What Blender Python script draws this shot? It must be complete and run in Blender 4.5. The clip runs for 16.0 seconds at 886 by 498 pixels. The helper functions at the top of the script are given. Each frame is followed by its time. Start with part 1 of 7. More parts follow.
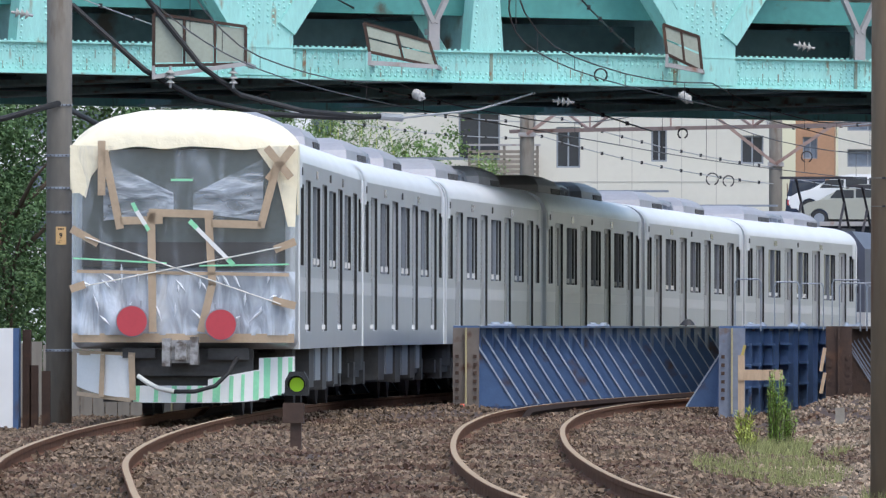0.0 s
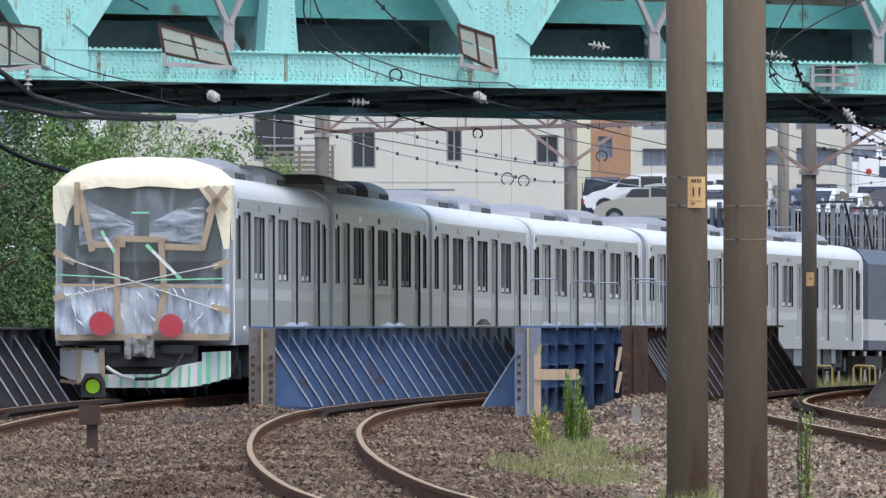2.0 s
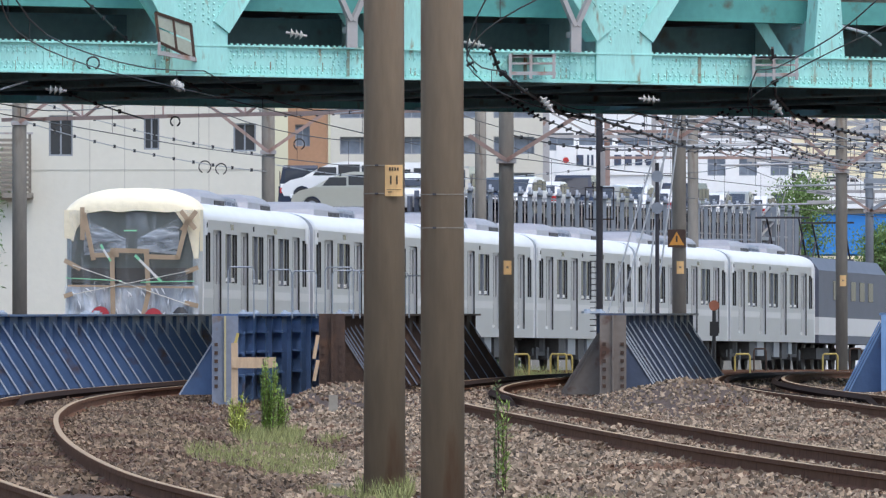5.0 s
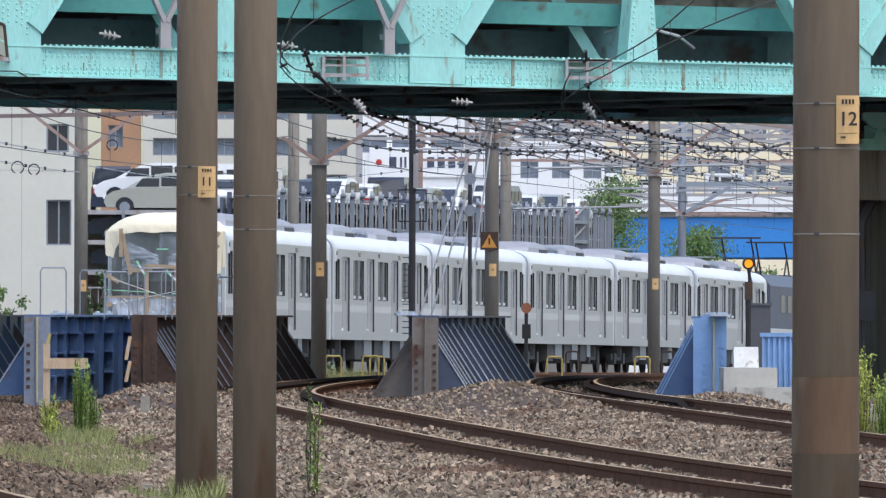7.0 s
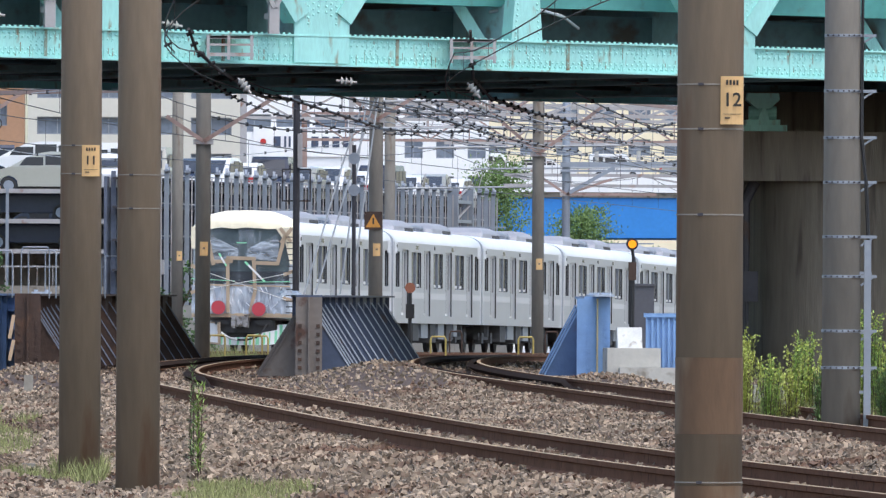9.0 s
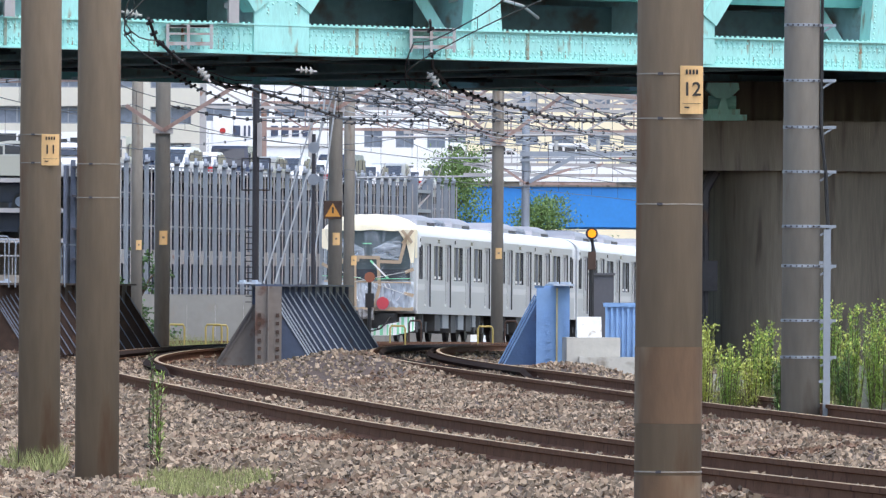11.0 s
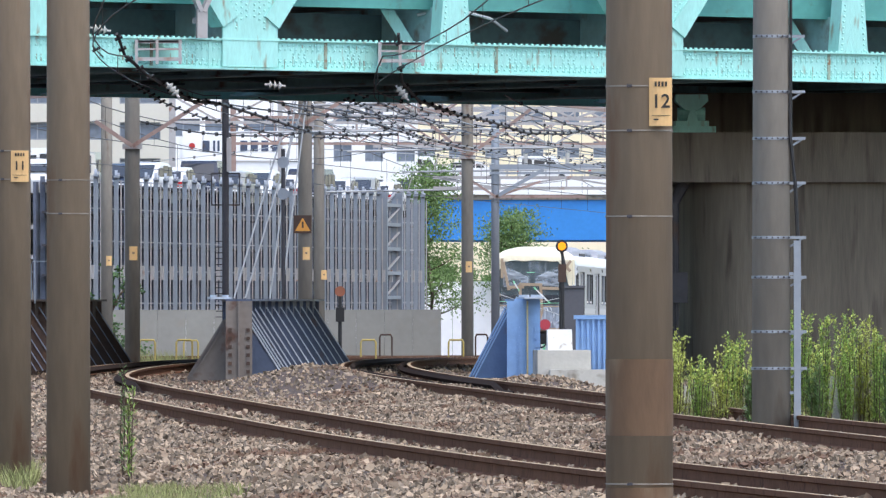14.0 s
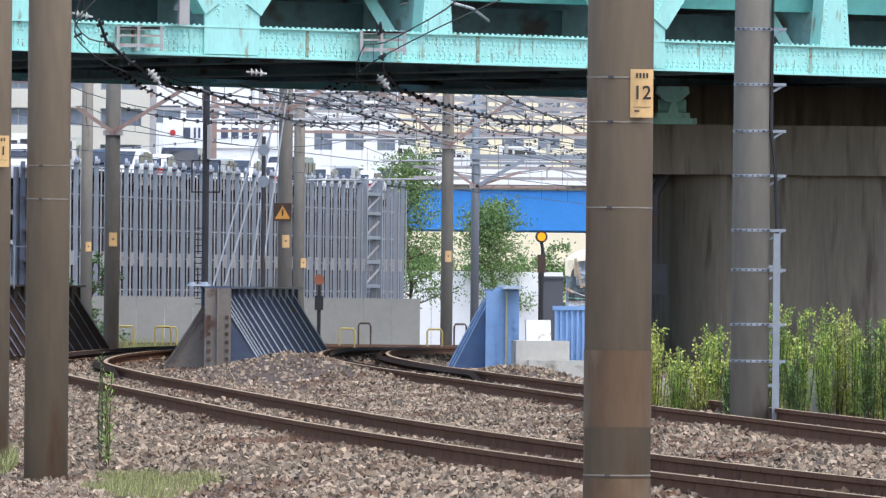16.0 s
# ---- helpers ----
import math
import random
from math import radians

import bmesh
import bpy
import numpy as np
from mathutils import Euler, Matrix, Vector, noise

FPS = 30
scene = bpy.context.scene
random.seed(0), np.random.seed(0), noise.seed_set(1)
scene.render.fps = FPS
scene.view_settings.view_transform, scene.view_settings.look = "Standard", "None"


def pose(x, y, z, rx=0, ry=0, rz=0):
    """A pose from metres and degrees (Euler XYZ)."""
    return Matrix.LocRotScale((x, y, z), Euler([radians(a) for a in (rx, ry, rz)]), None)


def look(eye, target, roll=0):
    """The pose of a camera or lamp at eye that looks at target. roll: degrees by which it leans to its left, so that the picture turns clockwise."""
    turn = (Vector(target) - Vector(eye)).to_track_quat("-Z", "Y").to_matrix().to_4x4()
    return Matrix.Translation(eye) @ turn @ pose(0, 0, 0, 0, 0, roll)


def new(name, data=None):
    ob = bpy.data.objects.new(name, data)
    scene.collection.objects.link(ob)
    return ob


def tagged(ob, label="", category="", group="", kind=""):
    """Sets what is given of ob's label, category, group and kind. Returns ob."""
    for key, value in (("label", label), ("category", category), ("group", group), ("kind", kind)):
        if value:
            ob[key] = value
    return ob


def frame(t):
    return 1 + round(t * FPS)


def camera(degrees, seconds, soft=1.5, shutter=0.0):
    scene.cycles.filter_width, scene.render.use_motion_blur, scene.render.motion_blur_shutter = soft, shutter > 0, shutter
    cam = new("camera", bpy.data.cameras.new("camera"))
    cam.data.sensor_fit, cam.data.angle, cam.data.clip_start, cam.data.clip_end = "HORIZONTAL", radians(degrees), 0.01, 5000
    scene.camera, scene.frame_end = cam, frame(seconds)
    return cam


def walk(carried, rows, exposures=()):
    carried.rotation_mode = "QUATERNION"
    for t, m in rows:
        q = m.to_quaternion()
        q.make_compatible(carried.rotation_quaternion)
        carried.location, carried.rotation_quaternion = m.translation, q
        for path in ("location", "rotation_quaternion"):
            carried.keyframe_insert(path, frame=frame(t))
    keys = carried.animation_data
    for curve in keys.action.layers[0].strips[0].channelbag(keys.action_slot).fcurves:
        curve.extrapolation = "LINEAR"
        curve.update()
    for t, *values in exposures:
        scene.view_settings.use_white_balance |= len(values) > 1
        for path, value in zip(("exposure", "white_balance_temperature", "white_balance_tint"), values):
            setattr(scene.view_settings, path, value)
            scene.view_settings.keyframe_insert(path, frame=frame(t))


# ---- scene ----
# A telephoto lens on a tripod beside the line: the camera only turns.
cam = camera(4.445, 16.0, soft=1.3)
EYE = 1.25
# seconds, degrees to the right, degrees up, lean
TURNS = [
    (0, -2.2680, 0.3914, 0.106),
    (0.5, -1.9574, 0.4471, -0.135),
    (1, -1.7439, 0.3933, -0.133),
    (1.5, -1.4927, 0.3640, -0.181),
    (2, -1.2419, 0.3933, -0.149),
    (2.5, -0.9978, 0.3863, -0.029),
    (3, -0.7473, 0.3489, 0.104),
    (3.5, -0.4516, 0.3469, 0.000),
    (6, 0.6633, 0.3233, 0.020),
    (6.5, 0.8884, 0.3282, 0.089),
    (7, 1.2177, 0.3409, 0.146),
    (7.5, 1.4877, 0.3273, -0.086),
    (8, 1.6294, 0.3107, -0.097),
    (8.5, 1.6750, 0.2521, 0.066),
    (9, 1.8007, 0.2416, 0.313),
    (11.5, 2.0509, 0.1790, 0.299),
    (12, 2.0602, 0.1731, 0.239),
    (12.5, 2.0561, 0.1663, 0.322),
    (13, 2.1111, 0.2349, -0.070),
    (13.5, 2.1177, 0.2815, -0.184),
    (14, 2.1542, 0.2576, -0.048),
    (14.5, 2.1956, 0.2702, 0.142),
    (15, 2.1561, 0.2780, 0.126),
    (15.5, 2.1790, 0.2439, 0.400),
    (16, 2.2568, 0.2050, 0.543),
]
walk(cam, [(t, look((0, 0, EYE), (math.tan(radians(a)), 1, EYE + math.tan(radians(b))), r)) for t, a, b, r in TURNS],
     exposures=[(0.0, 0.31, 6650, 8), (6.5, 0.31, 6650, 8), (9.0, 0.45, 6650, 8), (11.5, 0.65, 6650, 8), (16.0, 0.64, 6650, 8)])

# ---- light: a bright overcast day ----
world = bpy.data.worlds.new("overcast_sky")
scene.world = world
world.use_nodes = True
wn = world.node_tree.nodes
sky = wn.new("ShaderNodeTexSky")
sky.sky_type, sky.sun_disc = "NISHITA", False
sky.sun_elevation, sky.sun_rotation = radians(62), radians(150)
sky.air_density, sky.dust_density = 1.0, 2.0
wn["Background"].inputs["Strength"].default_value = 0.235
world.node_tree.links.new(sky.outputs[0], wn["Background"].inputs["Color"])
sun = new("sun", bpy.data.lights.new("sun", "SUN"))
sun.data.energy, sun.data.angle, sun.data.color = 0.8, radians(35), (1.0, 0.98, 0.96)
sun.matrix_world = look((25, -30, 90), (0, 10, 0))


# ---- materials ----
def mat(name, color, rough=0.6, metal=0.0, vary=0.15, scale=3.0, stain=None, stain_amount=0.3, bump=0.0, bump_scale=40.0, spec=0.5, rand=0.0, island=0.0, stretch=(1, 1, 1)):
    """Base colour with two scales of variation, an optional stain colour, a fine relief."""
    m = bpy.data.materials.new(name)
    m.use_nodes = True
    nt = m.node_tree
    n, l = nt.nodes, nt.links
    bsdf = n["Principled BSDF"]
    bsdf.inputs["Roughness"].default_value = rough
    bsdf.inputs["Metallic"].default_value = metal
    bsdf.inputs["Specular IOR Level"].default_value = spec
    tc = n.new("ShaderNodeTexCoord")
    mp = n.new("ShaderNodeMapping")
    mp.inputs["Scale"].default_value = stretch
    l.new(tc.outputs["Object"], mp.inputs["Vector"])
    big = n.new("ShaderNodeTexNoise")
    big.inputs["Scale"].default_value, big.inputs["Detail"].default_value = scale, 6
    small = n.new("ShaderNodeTexNoise")
    small.inputs["Scale"].default_value, small.inputs["Detail"].default_value = scale * 9, 4
    l.new(mp.outputs[0], big.inputs["Vector"]), l.new(mp.outputs[0], small.inputs["Vector"])
    add = n.new("ShaderNodeMath")
    add.operation = "MULTIPLY_ADD"
    l.new(big.outputs["Fac"], add.inputs[0])
    add.inputs[1].default_value = 0.6
    half = n.new("ShaderNodeMath")
    half.operation = "MULTIPLY"
    half.inputs[1].default_value = 0.4
    l.new(small.outputs["Fac"], half.inputs[0]), l.new(half.outputs[0], add.inputs[2])
    rng = n.new("ShaderNodeMapRange")
    rng.inputs["From Min"].default_value, rng.inputs["From Max"].default_value = 0.3, 0.7
    rng.inputs["To Min"].default_value, rng.inputs["To Max"].default_value = 1 - vary, 1 + vary
    l.new(add.outputs[0], rng.inputs["Value"])
    val = rng.outputs[0]
    if rand or island:
        src = n.new("ShaderNodeObjectInfo").outputs["Random"] if rand else n.new("ShaderNodeNewGeometry").outputs["Random Per Island"]
        amount = rand or island
        r2 = n.new("ShaderNodeMapRange")
        r2.inputs["To Min"].default_value, r2.inputs["To Max"].default_value = 1 - amount, 1 + amount
        l.new(src, r2.inputs["Value"])
        mul = n.new("ShaderNodeMath")
        mul.operation = "MULTIPLY"
        l.new(val, mul.inputs[0]), l.new(r2.outputs[0], mul.inputs[1])
        val = mul.outputs[0]
    vm = n.new("ShaderNodeVectorMath")
    vm.operation = "SCALE"
    vm.inputs[0].default_value = color
    l.new(val, vm.inputs["Scale"])
    col = vm.outputs[0]
    if stain:
        st = n.new("ShaderNodeTexNoise")
        st.inputs["Scale"].default_value, st.inputs["Detail"].default_value = scale * 2.3, 8
        l.new(mp.outputs[0], st.inputs["Vector"])
        sr = n.new("ShaderNodeMapRange")
        lo = 0.68 - 0.3 * stain_amount
        sr.inputs["From Min"].default_value, sr.inputs["From Max"].default_value = lo, lo + 0.12
        l.new(st.outputs["Fac"], sr.inputs["Value"])
        mx = n.new("ShaderNodeMix")
        mx.data_type = "RGBA"
        l.new(sr.outputs[0], mx.inputs["Factor"])
        l.new(col, mx.inputs["A"])
        mx.inputs["B"].default_value = (*stain, 1)
        col = mx.outputs["Result"]
    l.new(col, bsdf.inputs["Base Color"])
    if bump:
        bt = n.new("ShaderNodeTexNoise")
        bt.inputs["Scale"].default_value, bt.inputs["Detail"].default_value = bump_scale, 5
        l.new(mp.outputs[0], bt.inputs["Vector"])
        bp = n.new("ShaderNodeBump")
        bp.inputs["Strength"].default_value, bp.inputs["Distance"].default_value = 1.0, bump
        l.new(bt.outputs["Fac"], bp.inputs["Height"]), l.new(bp.outputs[0], bsdf.inputs["Normal"])
    return m


def note(ob, kind):
    ob["kind"] = kind
    return ob


def glow(name, color, strength):
    m = bpy.data.materials.new(name)
    m.use_nodes = True
    b = m.node_tree.nodes["Principled BSDF"]
    b.inputs["Base Color"].default_value = (*color, 1)
    b.inputs["Emission Color"].default_value = (*color, 1)
    b.inputs["Emission Strength"].default_value = strength
    return m


def film(name, lo, hi, clear, milky, stretch):
    """Thin, wrinkled plastic sheet: part clear, part milky, in drawn-out folds."""
    m = mat(name, (0.60, 0.66, 0.75), 0.2, 0, 0.08, 3.0)
    nt = m.node_tree
    n, l = nt.nodes, nt.links
    bsdf = n["Principled BSDF"]
    tc = n.new("ShaderNodeTexCoord")
    mp = n.new("ShaderNodeMapping")
    mp.inputs["Scale"].default_value, mp.inputs["Rotation"].default_value = stretch, (0, radians(35), 0)
    l.new(tc.outputs["Object"], mp.inputs["Vector"])
    wv = n.new("ShaderNodeTexNoise")
    wv.inputs["Scale"].default_value, wv.inputs["Detail"].default_value, wv.inputs["Distortion"].default_value = 1.5, 3.5, 0.7
    l.new(mp.outputs[0], wv.inputs["Vector"])
    rg = n.new("ShaderNodeMapRange")
    rg.inputs["From Min"].default_value, rg.inputs["From Max"].default_value = lo, hi
    rg.inputs["To Min"].default_value, rg.inputs["To Max"].default_value = clear, milky
    l.new(wv.outputs["Fac"], rg.inputs["Value"])
    l.new(rg.outputs[0], bsdf.inputs["Alpha"])
    bp = n.new("ShaderNodeBump")
    bp.inputs["Strength"].default_value, bp.inputs["Distance"].default_value = 1.0, 0.1
    l.new(wv.outputs["Fac"], bp.inputs["Height"]), l.new(bp.outputs[0], bsdf.inputs["Normal"])
    return m


TEAL = mat("teal_bridge_paint", (0.35, 0.70, 0.655), 0.5, 0, 0.14, 1.1, (0.27, 0.25, 0.17), 0.24, 0.004, 30, stretch=(2.4, 2.4, 0.6))
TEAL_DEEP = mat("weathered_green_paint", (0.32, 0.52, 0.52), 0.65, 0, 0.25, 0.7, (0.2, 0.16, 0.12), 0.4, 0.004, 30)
# Shadow inside the bridge put into a darker green than TEAL_DEEP.
STRINGER = mat("shaded_stained_green_steel", (0.075, 0.14, 0.15), 0.7, 0, 0.25, 0.7, (0.06, 0.05, 0.04), 0.35)
# Darker copy of TEAL: the shade beneath the deck is in the colour.
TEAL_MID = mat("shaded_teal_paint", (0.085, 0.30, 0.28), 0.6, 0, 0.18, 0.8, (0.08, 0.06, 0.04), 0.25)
BRACE_EDGE = mat("pale_worn_steel_edge", (0.42, 0.47, 0.55), 0.5, 0.1, 0.15, 2)
RIVET = mat("painted_rivet", (0.36, 0.72, 0.67), 0.45, 0, 0.1, 3)
STEEL_BLUE = mat("blue_girder_paint", (0.065, 0.125, 0.26), 0.45, 0, 0.18, 0.8, (0.09, 0.05, 0.035), 0.25, 0.003, 25)
STEEL_DARK_BLUE = mat("dark_blue_girder_paint", (0.055, 0.075, 0.13), 0.5, 0, 0.2, 0.8, (0.08, 0.05, 0.04), 0.25, 0.003, 25)
SKY_BLUE = mat("light_blue_girder_paint", (0.19, 0.33, 0.58), 0.45, 0, 0.15, 0.8, (0.12, 0.07, 0.04), 0.15, 0.003, 25)
RUST = mat("rusty_brown_steel", (0.062, 0.036, 0.027), 0.8, 0, 0.3, 1.2, (0.10, 0.05, 0.03), 0.4, 0.004, 25)
DARK_STEEL = mat("dark_weathered_steel", (0.045, 0.042, 0.05), 0.6, 0.2, 0.3, 1.2, (0.07, 0.04, 0.03), 0.3, 0.003, 25)
CONCRETE = mat("weathered_concrete", (0.30, 0.27, 0.23), 0.9, 0, 0.22, 0.8, (0.16, 0.14, 0.11), 0.4, 0.006, 18)
PIER = mat("dark_streaked_concrete", (0.165, 0.14, 0.112), 0.9, 0, 0.3, 0.7, (0.08, 0.064, 0.052), 0.45, 0.006, 18, stretch=(2.5, 2.5, 0.25))
POLE = mat("brown_stained_concrete_pole", (0.235, 0.175, 0.12), 0.75, 0, 0.2, 1.4, (0.19, 0.105, 0.062), 0.42, 0.003, 20, stretch=(1.3, 1.3, 0.25))
POLE_GREY = mat("grey_concrete_pole", (0.24, 0.215, 0.185), 0.8, 0, 0.2, 1.4, (0.15, 0.11, 0.08), 0.3, 0.003, 20, stretch=(1, 1, 0.25))
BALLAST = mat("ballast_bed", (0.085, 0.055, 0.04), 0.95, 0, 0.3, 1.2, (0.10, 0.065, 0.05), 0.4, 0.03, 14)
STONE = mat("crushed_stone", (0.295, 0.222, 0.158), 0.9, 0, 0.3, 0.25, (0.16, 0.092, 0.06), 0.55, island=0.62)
# STONE in a darker, browner tone, for the left of the bed.
STONE_BROWN = mat("dark_rust_brown_stone", (0.195, 0.138, 0.094), 0.9, 0, 0.3, 0.25, (0.115, 0.064, 0.044), 0.6, island=0.6)
RAIL_RUST = mat("rusty_rail_side", (0.155, 0.08, 0.052), 0.9, 0, 0.25, 3, (0.09, 0.042, 0.032), 0.3, spec=0.03)
# Tan and almost glossless: the head's highlight is put into the colour.
RAIL_TOP = mat("polished_rail_head_highlight", (0.42, 0.31, 0.205), 0.7, 0, 0.1, 3, spec=0.06)
SILVER = mat("brushed_aluminium_body", (0.555, 0.575, 0.615), 0.33, 0.5, 0.05, 0.8)
SILVER_BAND = mat("pale_aluminium_band", (0.68, 0.685, 0.71), 0.35, 0.15, 0.05, 0.8)
DOOR_SILVER = mat("aluminium_door_leaf", (0.56, 0.56, 0.58), 0.36, 0.45, 0.05, 0.8)
ROOF_WHITE = mat("white_roof_edge", (0.80, 0.81, 0.83), 0.4, 0, 0.05, 0.8)
ROOF_GREY = mat("grey_roof_unit", (0.38, 0.38, 0.41), 0.55, 0.2, 0.12, 1.5)
GRILLE = mat("dark_vent_grille", (0.08, 0.08, 0.085), 0.6, 0.3, 0.15, 4)
GLASS_DARK = mat("dark_window_glass", (0.045, 0.05, 0.062), 0.08, 0, 0.15, 1.0, spec=0.6)
# Paler and bluer than GLASS_DARK: distance haze put into the colour.
GLASS_FAR = mat("haze_paled_window_glass", (0.17, 0.205, 0.265), 0.15, 0, 0.35, 0.4)
UNDER = mat("sooty_underframe", (0.07, 0.068, 0.07), 0.7, 0.2, 0.3, 2)
GREY_METAL = mat("grey_galvanised_steel", (0.29, 0.315, 0.36), 0.45, 0.5, 0.12, 2)
PAPER = mat("cream_wrapping_paper", (0.95, 0.86, 0.65), 0.6, 0, 0.08, 1.2, bump=0.02, bump_scale=5)
TAPE = mat("brown_packing_tape", (0.46, 0.345, 0.24), 0.5, 0, 0.15, 3)
FILM = film("clear_plastic_film", 0.5, 0.78, 0.04, 0.42, (3.0, 1, 0.6))
FILM_LOW = film("milky_plastic_film", 0.38, 0.6, 0.4, 0.92, (3.2, 1, 0.9))
FILM_WING = film("gathered_plastic_film", 0.36, 0.68, 0.12, 0.7, (1.4, 1, 4.0))
# Opaque and paler than the film: the creases' glint is in the colour.
FILM_CREASE = mat("film_crease_glint", (0.78, 0.81, 0.86), 0.15, 0, 0.05, 4)
WRAPPED = mat("grimy_plastic_wrap", (0.3, 0.295, 0.3), 0.35, 0, 0.4, 2.5, (0.1, 0.08, 0.07), 0.7, 0.03, 8)
# White of the wrapped panels, and of blocks that stand in for glints.
WHITE = mat("white_wrap_and_glint", (0.82, 0.82, 0.82), 0.5, 0, 0.05, 3)
GREEN_TAPE = mat("green_masking_tape", (0.30, 0.74, 0.46), 0.5, 0, 0.15, 4)
RED = mat("red_marker_board", (0.52, 0.055, 0.075), 0.5, 0, 0.08, 3)
BLACK = mat("black_rubber", (0.02, 0.02, 0.022), 0.6, 0, 0.2, 5)
CAB_GLASS = mat("blue_black_windscreen_glass", (0.085, 0.115, 0.13), 0.08, 0, 0.25, 1.0, spec=0.7)
GUARD = mat("black_rusted_guard_rail", (0.04, 0.028, 0.024), 0.95, 0, 0.2, 3, spec=0.03)
BALCONY = mat("brown_grey_balcony_slat", (0.25, 0.215, 0.18), 0.7, 0, 0.1, 2)
JOINT = mat("wall_joint_sealant", (0.52, 0.50, 0.45), 0.9, 0, 0.1, 2)
WALL_GREY = mat("smooth_grey_wall", (0.27, 0.262, 0.24), 0.9, 0, 0.12, 0.5, (0.28, 0.26, 0.23), 0.25)
ROPE = mat("white_rope", (0.75, 0.74, 0.70), 0.8, 0, 0.1, 30)
LABEL = mat("cream_pole_plate", (0.72, 0.45, 0.2), 0.5, 0, 0.08, 6)
INK = mat("black_sign_paint", (0.03, 0.025, 0.02), 0.6, 0, 0.1, 6)
WALL_CREAM = mat("cream_rendered_wall", (0.68, 0.66, 0.585), 0.85, 0, 0.05, 0.5, bump=0.004, bump_scale=8)
WALL_WHITE = mat("pale_facade_panel", (0.90, 0.90, 0.91), 0.8, 0, 0.06, 0.3)
WALL_ORANGE = mat("orange_brown_tile_wall", (0.44, 0.25, 0.15), 0.8, 0, 0.12, 0.8)
CAR_WHITE = mat("white_car_paint", (0.78, 0.78, 0.78), 0.25, 0, 0.03, 1)
CAR_SILVER = mat("silver_car_paint", (0.42, 0.41, 0.36), 0.3, 0.4, 0.04, 1)
CAR_DARK = mat("dark_blue_car_paint", (0.03, 0.04, 0.07), 0.25, 0.1, 0.1, 1)
CAR_RED = mat("red_plastic_lamp", (0.5, 0.03, 0.03), 0.3, 0, 0.1, 2)
BLUE_BRIDGE = mat("bright_blue_overpass_paint", (0.03, 0.24, 0.66), 0.5, 0, 0.1, 0.4)
LEAF = mat("green_foliage", (0.15, 0.24, 0.075), 0.7, 0, 0.35, 0.6, island=0.32)
LEAF_YELLOW = mat("yellow_green_weeds", (0.48, 0.52, 0.13), 0.7, 0, 0.3, 0.8, island=0.45)
LEAF_DARK = mat("dark_green_foliage", (0.075, 0.14, 0.05), 0.75, 0, 0.4, 0.6, island=0.3)
WEED = mat("bright_weed_leaf", (0.30, 0.43, 0.10), 0.7, 0, 0.3, 0.8, island=0.45)
GRASS = mat("green_grass_blades", (0.24, 0.25, 0.095), 0.75, 0, 0.2, 2, island=0.5)
BARK = mat("brown_bark", (0.10, 0.07, 0.05), 0.9, 0, 0.25, 5)
WOOD = mat("raw_timber", (0.50, 0.36, 0.24), 0.75, 0, 0.2, 3, stretch=(6, 6, 1))
YELLOW = mat("yellow_safety_paint", (0.45, 0.34, 0.10), 0.6, 0, 0.15, 4)
WIRE = mat("dark_overhead_wire", (0.045, 0.04, 0.042), 0.5, 0.4, 0.1, 5)
WIRE_PALE = mat("pale_feeder_cable", (0.42, 0.43, 0.45), 0.5, 0.2, 0.1, 5)
PORCELAIN = mat("grey_insulator_porcelain", (0.45, 0.44, 0.42), 0.3, 0, 0.08, 6)
GANTRY = mat("galvanised_gantry_steel", (0.42, 0.40, 0.40), 0.55, 0.3, 0.15, 1.0, (0.30, 0.17, 0.12), 0.3)


